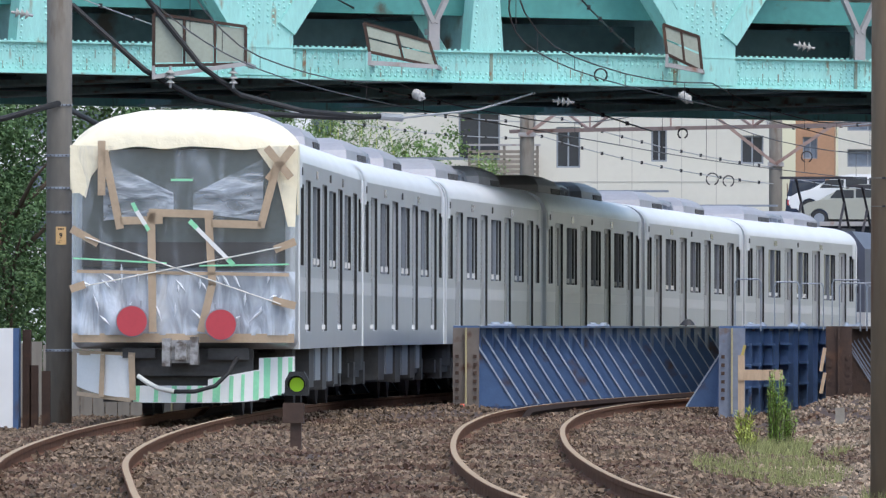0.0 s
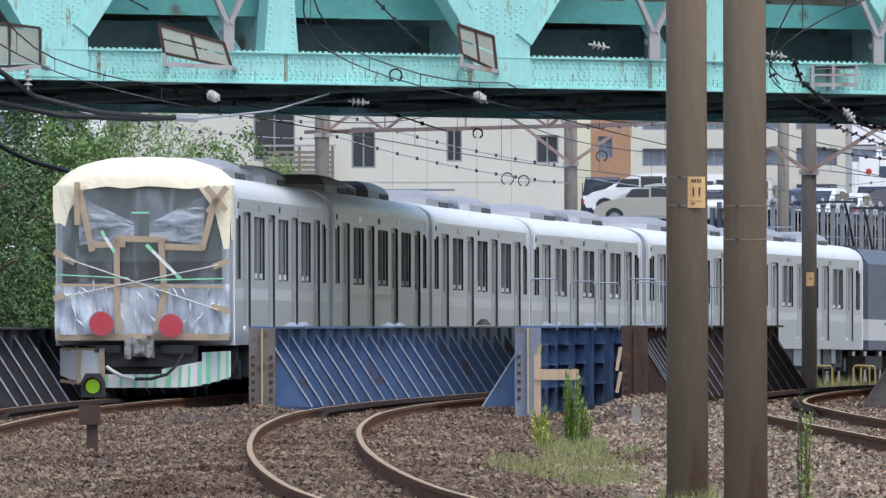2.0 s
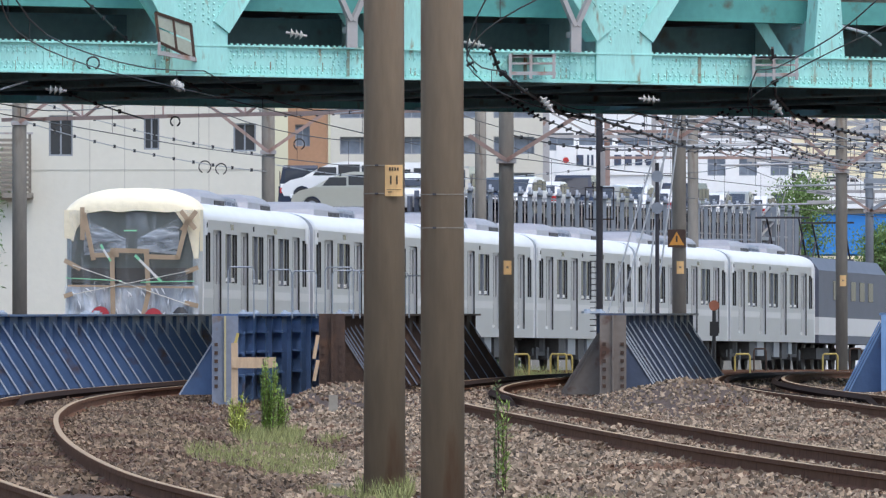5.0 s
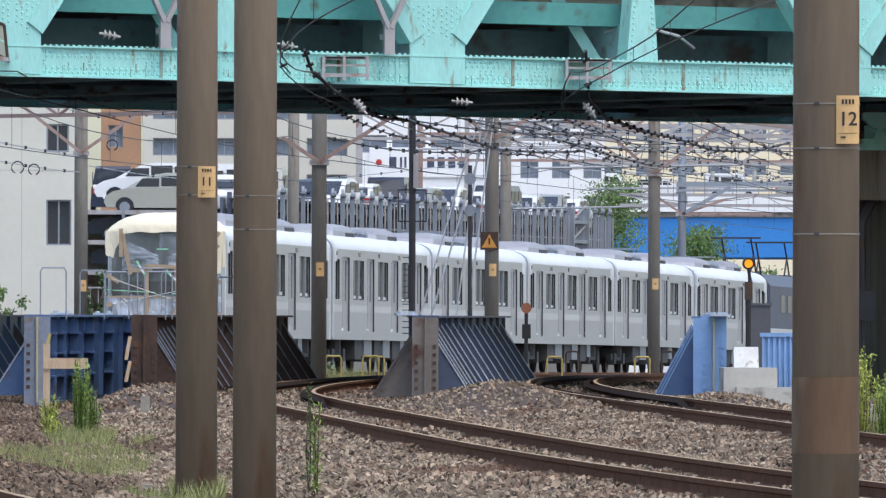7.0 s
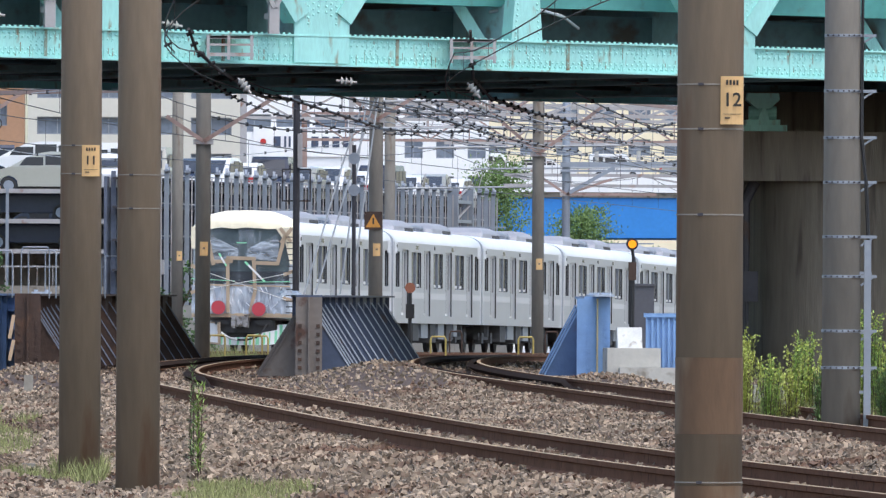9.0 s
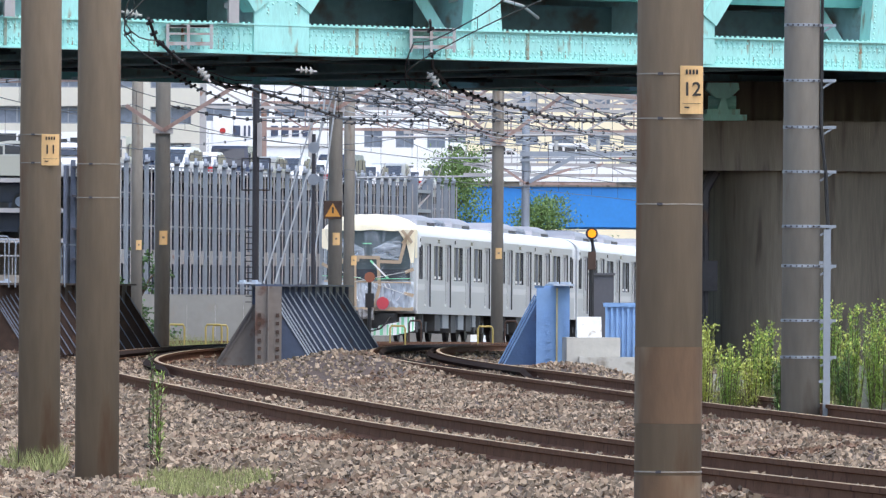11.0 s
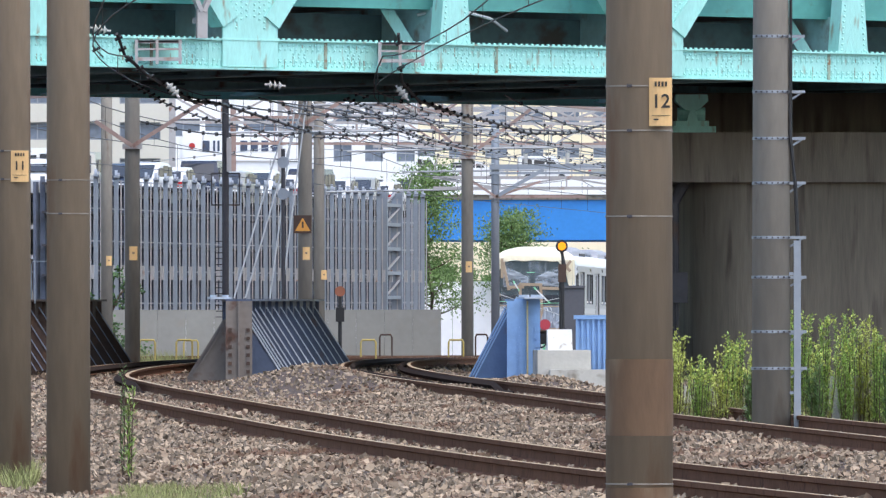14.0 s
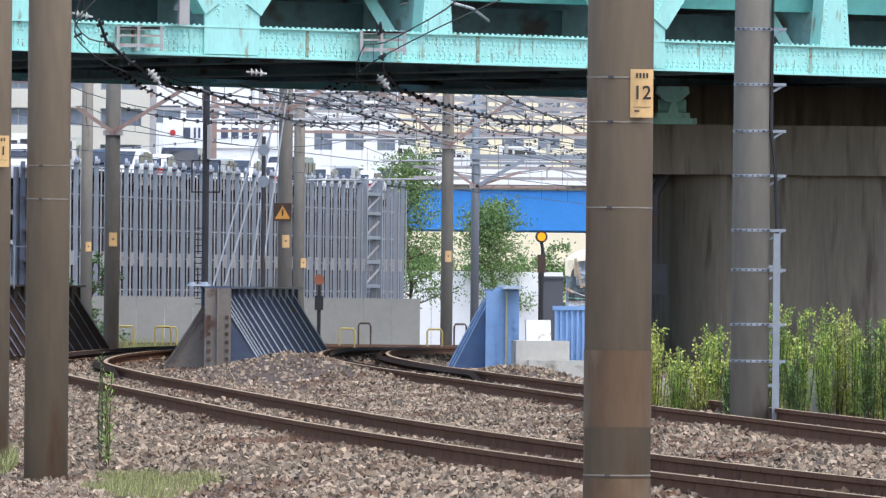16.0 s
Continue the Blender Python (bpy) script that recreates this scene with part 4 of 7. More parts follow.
def build_pier():
    root = thing("bridge_pier", Matrix.Translation((11.4, 206, 0)), "stained concrete pier carrying the steel bridge", "bridge pier")
    cap = Mesh()
    cap.prism([(0.0, 0.0), (20, 0.0), (20, 8), (0.0, 8), (-0.25, 7), (-0.3, 1)], 2, 3.38, 4.28)
    cap.link("pier_cap", PIER, root, "concrete pier cap")
    col = Mesh()
    n = 20
    arcpts = [(1.9 + 1.0 * math.cos(radians(180 + 90 * i / n)), 1.2 + 1.0 * math.sin(radians(180 + 90 * i / n))) for i in range(n + 1)]
    col.prism(arcpts + [(20, 0.2), (20, 7), (0.9, 7)], 2, -1.2, 3.38)
    col.link("pier_column", PIER, root, "wide stained concrete column")
    pipe = Mesh()
    pipe.tube([(0.55, 0.6, -1), (0.55, 0.6, 3.0), (0.75, 0.6, 3.38)], 0.11, 10)
    p = pipe.link("drain_pipe", DARK_STEEL, root, "dark drain pipe")
    Mesh().box(0.36, 0.8, 0.42, 0.8, 1.2, 1.75).link("collar", DARK_STEEL, p)
    for x in (0.9, 6.5, 12):
        shoe = Mesh()
        shoe.box(x - 0.4, x + 0.42, 0.5, 1.6, 4.28, 4.4), shoe.box(x - 0.3, x + 0.3, 0.6, 1.5, 4.4, 4.5), shoe.tube([(x - 0.25, 1.0, 4.62), (x + 0.25, 1.0, 4.62)], 0.13, 14)
        shoe.prism([(x - 0.28, 4.98), (x - 0.3, 4.86), (x - 0.12, 4.7), (x + 0.12, 4.7), (x + 0.3, 4.86), (x + 0.28, 4.98)], 1, 0.75, 1.3), shoe.prism([(x - 0.1, 4.5), (x + 0.1, 4.5), (x + 0.04, 4.7), (x - 0.04, 4.7)], 1, 0.6, 0.7)
        shoe.link("bearing", TEAL, root, "turquoise steel bearing")
    Mesh().box(0.5, 20, 3.0, 7.0, 4.28, 5.05).link("backing_wall", PIER, root, "dark concrete backing wall")


# ---- plate girders of the small bridge that the tracks cross ----
RIB_TAN = mat("worn_tan_edge", (0.42, 0.36, 0.2), 0.6, 0, 0.2, 4)


def build_girder(name, k, d, y0, y1, material, side, label, end_material):
    """A girder d metres beside track k; side: the face that carries the knee braces."""
    root = thing(name, pose(0, 0, 0), label, "girder", "plate girders")
    n = 26
    web, top = Mesh(), Mesh()
    pts = [beside(k, y0 + (y1 - y0) * i / n, d) for i in range(n + 1)]
    zt = 1.24
    short = material is SKY_BLUE
    reach, lean_in = (0.74, 0.2) if short else (0.68, 0.02)
    for p in pts:
        web.v += [(p.x - 0.015, p.y, -0.1), (p.x + 0.015, p.y, -0.1), (p.x + 0.015, p.y, zt), (p.x - 0.015, p.y, zt)]
        top.v += [(p.x - 0.19, p.y, zt - 0.005), (p.x + 0.19, p.y, zt - 0.005), (p.x + 0.19, p.y, zt + 0.03), (p.x - 0.19, p.y, zt + 0.03)]
    for m in (web, top):
        m.f = [(4 * i + j, 4 * i + (j + 1) % 4, 4 * i + 4 + (j + 1) % 4, 4 * i + 4 + j) for i in range(n) for j in range(4)] + [(3, 2, 1, 0), (4 * n, 4 * n + 1, 4 * n + 2, 4 * n + 3)]
    web.link("web_plate", material, root)
    top.link("top_flange", material, root)
    count = 2 if short else int((y1 - y0) / 2.4)
    for i in range(count + 1):
        y = y0 + 0.6 + (y1 - y0 - 1.2) * i / count
        p = beside(k, y, d)
        for s in (side if isinstance(side, tuple) else (side,)):
            br = Mesh()
            br.prism([(p.x + s * 0.02, zt - 0.12), (p.x + s * lean_in, zt - 0.12), (p.x + s * reach, 0.1), (p.x + s * 0.02, 0.1)], 1, p.y - 0.012, p.y + 0.012)
            ob = br.link("knee_brace", END_BROWN if material is STEEL_DARK_BLUE and s < 0 else STEEL_BLUE if short else material, root)
            fl = Mesh()
            fl.beam((p.x + s * (lean_in + 0.01), p.y, zt - 0.1), (p.x + s * (reach + 0.01), p.y, 0.1), 0.07, 0.02)
            fl.link("brace_flange", END_BROWN if material is STEEL_DARK_BLUE and s < 0 else SKY_BLUE if short else BRACE_EDGE if material is not RUST else END_GREY, ob, "pale worn brace edge")
        for s in (-1, 1):
            Mesh().box(p.x + s * 0.08 - 0.06, p.x + s * 0.08 + 0.06, p.y + 0.9, p.y + 0.92, 0.0, zt).link("stiffener", material, root)
    p = pts[0]
    end = Mesh()
    end.box(p.x - (0.3 if short else 0.19), p.x + 0.19, p.y - 0.03, p.y, -0.1, zt)
    rib = Mesh()
    rib.box(p.x - 0.012, p.x + 0.012, p.y - 0.11, p.y - 0.031, 0.0, zt)
    rib.link("end_rib", RUST if material is RUST else RIB_TAN if material is SKY_BLUE else END_BROWN if material is STEEL_DARK_BLUE else RIB_TAN, root, "worn edge rib")
    e = end.link("end_plate", end_material, root, "riveted end plate")
    for s in (-1, 1):
        for j in range(6):
            Mesh().box(p.x + s * 0.13 - 0.025, p.x + s * 0.13 + 0.025, p.y - 0.055, p.y - 0.03, 0.2 + 0.12 * j, 0.25 + 0.12 * j).link("bolt", SKY_BLUE if material is SKY_BLUE else RUST, e)
    return root


# ---- poles ----
def build_pole(x, y, r, z0, z1, material, label, number=None, taper=0.93, plate_z=None):
    root = thing("utility_pole", pose(x, y, z0), label, "pole", "line-side poles")
    n = 24
    shaft = Mesh()
    shaft.tube([(0, 0, -0.4), (0, 0, (z1 - z0) / 2), (0, 0, z1 - z0)], r, n, r * taper)
    sob = shaft.link("shaft", material, root, smooth=True)
    return root


build_bridge()
build_pier()
END_BROWN = mat("weathered_brown_grey_steel", (0.165, 0.14, 0.125), 0.75, 0, 0.2, 1.5, (0.10, 0.05, 0.035), 0.3)
END_GREY = mat("weathered_blue_grey_steel", (0.19, 0.215, 0.28), 0.6, 0, 0.2, 1.5, (0.16, 0.09, 0.05), 0.3)
build_girder("plate_girder", 2, -1.9, 165, 221, STEEL_BLUE, 1, "blue painted plate girder with knee braces beside the track", END_BROWN)
build_girder("plate_girder", 2, 1.95, 165, 221, STEEL_BLUE, -1, "blue plate girder with a grey end beside the track", END_GREY)
build_girder("plate_girder", 3, -1.9, 166, 212, RUST, 1, "rusty brown plate girder beside the track", RUST)
build_girder("plate_girder", 3, 2.15, 164, 212, STEEL_DARK_BLUE, (-1, 1), "dark blue plate girder between two tracks", END_BROWN)
build_girder("plate_girder", 4, 1.66, 168, 171, SKY_BLUE, -1, "light blue painted plate girder end beside the track", SKY_BLUE)
build_girder("plate_girder", 1, -1.9, 168, 225, DARK_STEEL, 1, "dark plate girder under the bridge", END_BROWN)
for y in (167, 170, 173.5, 177.5, 182, 187):
    p = beside(2, y, 1.95)
    lug = thing("girder_bracket", pose(p.x + 0.02, y, 0), "small blue steel shelf bracket on the girder side", "bracket", "girder shelf brackets")
    for z in (0.35, 0.68, 0.98):
        Mesh().box(0, 0.17, -0.5, 0.5, z, z + 0.03).link("shelf", STEEL_BLUE, lug)
    Mesh().box(0, 0.13, -0.02, 0.02, 0.0, 1.2).link("rib", STEEL_BLUE, lug)
P = "round concrete pole standing in the ballast"
build_pole(-0.03, 97, 0.178, -0.35, 9, POLE, "brown-stained " + P)
build_pole(0.44, 92, 0.178, -0.35, 9, POLE, "brown-stained " + P)
THICK_POLE = build_pole(3.51, 64, 0.19, -0.3, 9, POLE, "thick brown-stained " + P)
build_pole(7.64, 115, 0.20, -0.3, 9, POLE_GREY, "grey banded " + P, taper=0.8)
build_pole(-12.1, 165, 0.19, -0.3, 12, POLE_GREY, "grey banded concrete pole behind the track")
for x, y, r in ((-2.96, 283, 0.17), (-8.87, 275, 0.18), (2.39, 230, 0.155), (2.69, 330, 0.17), (6.51, 255, 0.16), (11.53, 290, 0.155), (8.96, 335, 0.165)):
    build_pole(x, y, r, rise(y) - 0.3, 10.5, POLE_GREY, "grey concrete overhead line pole beyond the bridge")
build_pole(16.04, 380, 0.14, -1, 12, GREY_METAL, "pale grey steel overhead line pole")
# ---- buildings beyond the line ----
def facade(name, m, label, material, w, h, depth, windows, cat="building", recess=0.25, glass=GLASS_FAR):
    """A building whose front has real window openings; windows: x0, x1, z0, z1."""
    root = thing(name, m, label, cat)
    wall = Mesh()
    wall.wall(0, w, 0, h, 0, recess, windows)
    wall.add([(0, 0, 0), (0, depth, 0), (0, depth, h), (0, 0, h), (w, 0, 0), (w, depth, 0), (w, depth, h), (w, 0, h)], [(0, 1, 2, 3), (7, 6, 5, 4), (1, 5, 6, 2)])
    wall.link("wall", material, root)
    roof = Mesh()
    roof.box(-0.15, w + 0.15, -0.15, depth + 0.15, h, h + 0.35)
    roof.link("roof", material, root)
    for x0, x1, z0, z1 in windows:
        pane = Mesh()
        pane.box(x0, x1, recess - 0.02, recess, z0, z1)
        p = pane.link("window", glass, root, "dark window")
        fr = Mesh()
        t = 0.05
        fr.box(x0, x1, recess - 0.08, recess - 0.021, z1 - t, z1), fr.box(x0, x1, recess - 0.1, recess - 0.021, z0, z0 + t)
        fr.box(x0, x0 + t, recess - 0.08, recess - 0.021, z0 + t, z1 - t), fr.box(x1 - t, x1, recess - 0.08, recess - 0.021, z0 + t, z1 - t)
        fr.box((x0 + x1) / 2 - t / 2, (x0 + x1) / 2 + t / 2, recess - 0.07, recess - 0.021, z0 + t, z1 - t)
        fr.link("frame", GREY_METAL, p, "pale window frame")
    return root


def build_apartment():
    x0, z0 = -17.0, -1.5
    wins = [(-10.24, -9.52, 6.07, 7.30), (-7.37, -6.9, 6.26, 7.24), (-7.37, -6.87, 3.12, 4.27), (-13.2, -11.95, 6.3, 7.75), (-4.66, -3.98, 6.2, 7.05), (-4.66, -3.9, 3.38, 4.76)]
    wins += [(a, a + 1.0, 9.2, 10.6) for a in (-15.5, -12.8, -10.2, -7.4, -4.9)]
    root = facade("apartment_house", Matrix.Translation((x0, 345, z0)), "cream rendered apartment house with small dark windows", WALL_CREAM, 13.3, 14.5, 11,
                  [(a - x0, b - x0, c - z0, d - z0) for a, b, c, d in wins], recess=0.18, glass=GLASS_DARK)
    joint = Mesh()
    for x in (-9.0, -7.95, -6.45, -5.4):
        joint.box(x - x0 - 0.012, x - x0 + 0.012, -0.012, -0.003, 0, 14.5)
    for z in (5.65, 8.4):
        joint.box(4.5, 13.3, -0.012, -0.003, z - z0 - 0.01, z - z0 + 0.01)
    joint.link("panel_joint", JOINT, root, "fine wall joints")
    for i in range(11):
        Mesh().box(-12.9 - x0, -10.75 - x0, -0.55, -0.5, 5.0 + 0.15 * i - z0, 5.09 + 0.15 * i - z0).link("balcony_slat", BALCONY, root, "brown-grey balcony slat")
    for x in (-12.85, -11.8, -10.8):
        Mesh().box(x - x0 - 0.04, x - x0 + 0.04, -0.49, -0.43, 4.9 - z0, 6.75 - z0).link("balcony_post", BALCONY, root)
    Mesh().box(-12.95 - x0, -10.7 - x0, -0.6, 0, 4.8 - z0, 4.95 - z0).link("balcony_slab", CONCRETE, root)
    Mesh().box(-12.95 - x0, -10.7 - x0, -0.56, -0.5, 6.72 - z0, 6.78 - z0).link("handrail", GANTRY, root)


def grid_windows(w, h, x0, z0, nx, nz, dx, dz, ww, wh):
    return [(x0 + dx * i, x0 + dx * i + ww, z0 + dz * j, z0 + dz * j + wh) for i in range(nx) for j in range(nz) if x0 + dx * i + ww < w - 0.2 and z0 + dz * j + wh < h - 0.2]


build_apartment()
facade("brick_flats", Matrix.Translation((-4.1, 470, -1)), "orange-brown tiled flats behind the parking deck", WALL_ORANGE, 1.6, 18, 10, [(0.3, 0.9, 9.2, 10.1)])
facade("beige_flats", Matrix.Translation((-2.45, 490, -1)), "beige flats with dark balconies behind the parking deck", WALL_CREAM, 9.4, 17, 12, grid_windows(9.4, 17, 0.4, 7.6, 4, 4, 2.2, 1.55, 1.75, 0.75))
facade("office_block", Matrix.Translation((6.0, 650, -2)), "white office block with dark window bands", WALL_WHITE, 11.5, 26, 20, grid_windows(11.5, 26, 0.5, 12.6, 5, 5, 2.2, 2.4, 1.9, 1.0))
facade("grey_block", Matrix.Translation((16.5, 760, -2)), "pale grey office block with windows", WALL_WHITE, 10.4, 30, 20, grid_windows(10.4, 30, 0.6, 10, 6, 8, 2.1, 2.5, 1.2, 1.3))
facade("cream_block", Matrix.Translation((24, 980, -2)), "cream apartment block with rows of windows", mat("pale_yellow_render", (0.90, 0.80, 0.58), 0.85, 0, 0.06, 0.2), 34, 36, 25, grid_windows(34, 36, 1, 12.5, 11, 7, 3.1, 3.0, 1.9, 1.4))
facade("distant_block", Matrix.Translation((60, 1050, -2)), "pale distant apartment block", WALL_WHITE, 40, 34, 25, grid_windows(40, 34, 1, 8, 12, 8, 3.3, 3.0, 1.8, 1.4))
facade("distant_block", Matrix.Translation((-70, 640, -2)), "pale distant apartment block", WALL_WHITE, 45, 20, 25, grid_windows(45, 20, 1, 5, 13, 4, 3.3, 3.0, 1.8, 1.4))


def build_sign():
    root = thing("company_sign", Matrix.Translation((9.6, 649.87, 0)), "white board with dark lettering on the office block", "sign")
    Mesh().box(0, 6.6, 0, 0.12, 9.2, 10.9).link("board", WALL_WHITE, root, "white sign board")
    Mesh().tube([(0.55, -0.05, 10.05), (0.55, -0.02, 10.05)], 0.17, 20).link("emblem", CAR_RED, root, "red emblem")
    for x, w in ((1.15, 0.4), (1.75, 0.12), (2.0, 0.12), (2.9, 0.12), (3.3, 0.4), (3.9, 0.4), (4.5, 0.4), (5.1, 0.4)):
        Mesh().box(x, x + w, -0.04, -0.005, 9.75, 10.35).link("lettering_bar", STEEL_DARK_BLUE, root, "dark bar of lettering")


build_sign()


# ---- parked cars ----
def build_vehicle(x, y, z, yaw, paint, kind, label):
    root = thing("parked_car", Matrix.Translation((x, y, z)) @ Matrix.Rotation(radians(yaw), 4, "Z"), label, "car", "cars on the parking deck")
    if kind == "van":
        low = [(-1.75, 0.25), (1.65, 0.25), (1.72, 0.8), (1.3, 1.0), (-1.75, 1.0)]
        top = [(-1.75, 1.0), (1.25, 1.0), (0.75, 1.75), (0.6, 1.82), (-1.65, 1.82), (-1.75, 1.7)]
        glass = [((-1.5, -0.85), 1.1, 1.6), ((-0.7, 0.0), 1.1, 1.6), ((0.12, 0.75), 1.1, 1.55)]
    elif kind == "hatch":
        low = [(-2.0, 0.28), (-1.66, 0.28), (-1.62, 0.5), (-1.48, 0.64), (-1.3, 0.69), (-1.12, 0.64), (-0.98, 0.5), (-0.94, 0.28), (0.94, 0.28), (0.98, 0.5), (1.12, 0.64), (1.3, 0.69), (1.48, 0.64), (1.62, 0.5), (1.66, 0.28), (2.0, 0.3), (2.1, 0.5), (2.04, 0.72), (1.75, 0.9), (1.25, 1.02), (-1.95, 1.06), (-2.05, 0.7)]
        top = [(-1.95, 1.04), (1.3, 1.0), (0.75, 1.3), (0.2, 1.54), (-0.3, 1.62), (-1.3, 1.6), (-1.75, 1.5)]
        glass = [((-1.65, -1.0), 1.12, 1.46), ((-0.92, -0.1), 1.1, 1.5), ((-0.02, 0.75), 1.08, 1.4)]
    else:
        low = [(-2.15, 0.3), (2.1, 0.3), (2.2, 0.62), (1.95, 0.86), (1.0, 0.98), (-1.9, 1.0), (-2.2, 0.75)]
        top = [(-1.95, 0.98), (1.15, 0.97), (0.45, 1.42), (0.1, 1.5), (-1.0, 1.5), (-1.55, 1.32)]
        glass = [((-1.5, -0.75), 1.03, 1.38), ((-0.65, 0.1), 1.03, 1.42), ((0.18, 0.62), 1.03, 1.3)]
    b = Mesh()
    b.prism(low, 1, -0.84, 0.84)
    b.link("body", paint, root)
    c = Mesh()
    n = len(top)
    c.add([(px, -0.8 + 0.16 * max(0, pz - 1.0), pz) for px, pz in top] + [(px, 0.8 - 0.16 * max(0, pz - 1.0), pz) for px, pz in top],
          [tuple(range(n)), tuple(range(n, 2 * n))[::-1]] + [(i, n + i, n + (i + 1) % n, (i + 1) % n) for i in range(n)])
    c.link("cabin", paint, root)
    for (a, e), z0, z1 in glass:
        for s in (-1, 1):
            g = Mesh()
            g.prism([(a, z0), (e + (0.15 if e > 0.5 else 0.0), z0), (e - (0.12 if e > 0.5 else 0.0), z1), (a, z1)], 1, s * 0.795 - 0.012, s * 0.795 + 0.012)
            g.link("side_window", GLASS_DARK, root, "dark side window")
    for a, w0 in ((1.0 if kind != "van" else 1.02, 0.62),):
        ws = Mesh()
        zz0, zz1 = (1.0, 1.4) if kind == "car" else (1.02, 1.52) if kind == "hatch" else (1.05, 1.7)
        ex0, ex1 = (1.13, 0.5) if kind == "car" else (1.3, 0.28) if kind == "hatch" else (1.25, 0.8)
        ws.add([(ex0 + 0.02, -w0, zz0 + 0.02), (ex0 + 0.02, w0, zz0 + 0.02), (ex1 + 0.02, w0 - 0.06, zz1), (ex1 + 0.02, -w0 + 0.06, zz1)], [(0, 1, 2, 3)])
        ws.link("windscreen", GLASS_DARK, root, "dark windscreen")
        rw = Mesh()
        rx0, rx1 = (-1.97, -1.55) if kind != "van" else (-1.76, -1.76)
        rw.add([(rx0 - 0.02, -w0, 1.05), (rx0 - 0.02, w0, 1.05), (rx1 - 0.06, w0 - 0.05, zz1 - 0.08), (rx1 - 0.06, -w0 + 0.05, zz1 - 0.08)], [(3, 2, 1, 0)])
        rw.link("rear_window", GLASS_DARK, root, "dark rear window")
    for px in (-1.3, 1.3) if kind != "van" else (-1.1, 1.15):
        for s in (-1, 1):
            w = Mesh()
            w.tube([(px, s * 0.68, 0.31), (px, s * 0.86, 0.31)], 0.31, 20)
            wo = w.link("wheel", BLACK, root, "black tyre")
            r = Mesh()
            r.tube([(px, s * 0.855, 0.31), (px, s * 0.875, 0.31)], 0.2, 14)
            r.link("rim", GREY_METAL, wo, "silver rim")
    for s in (-1, 1):
        Mesh().box(-2.19 if kind != "van" else -1.78, -2.1 if kind != "van" else -1.74, s * 0.65 - 0.13, s * 0.65 + 0.13, 0.75, 0.95).link("tail_lamp", CAR_RED, root, "red tail lamp")
        Mesh().box(2.0 if kind != "van" else 1.66, 2.13 if kind != "van" else 1.72, s * 0.62 - 0.15, s * 0.62 + 0.15, 0.62, 0.76).link("headlamp", WALL_WHITE, root, "clear headlamp")
    return root


# Shade inside the towers put into the colour of rear posts and backing.
STACK_DARK = mat("shaded_interior_blue_grey", (0.10, 0.115, 0.16), 0.7, 0, 0.3, 0.7)


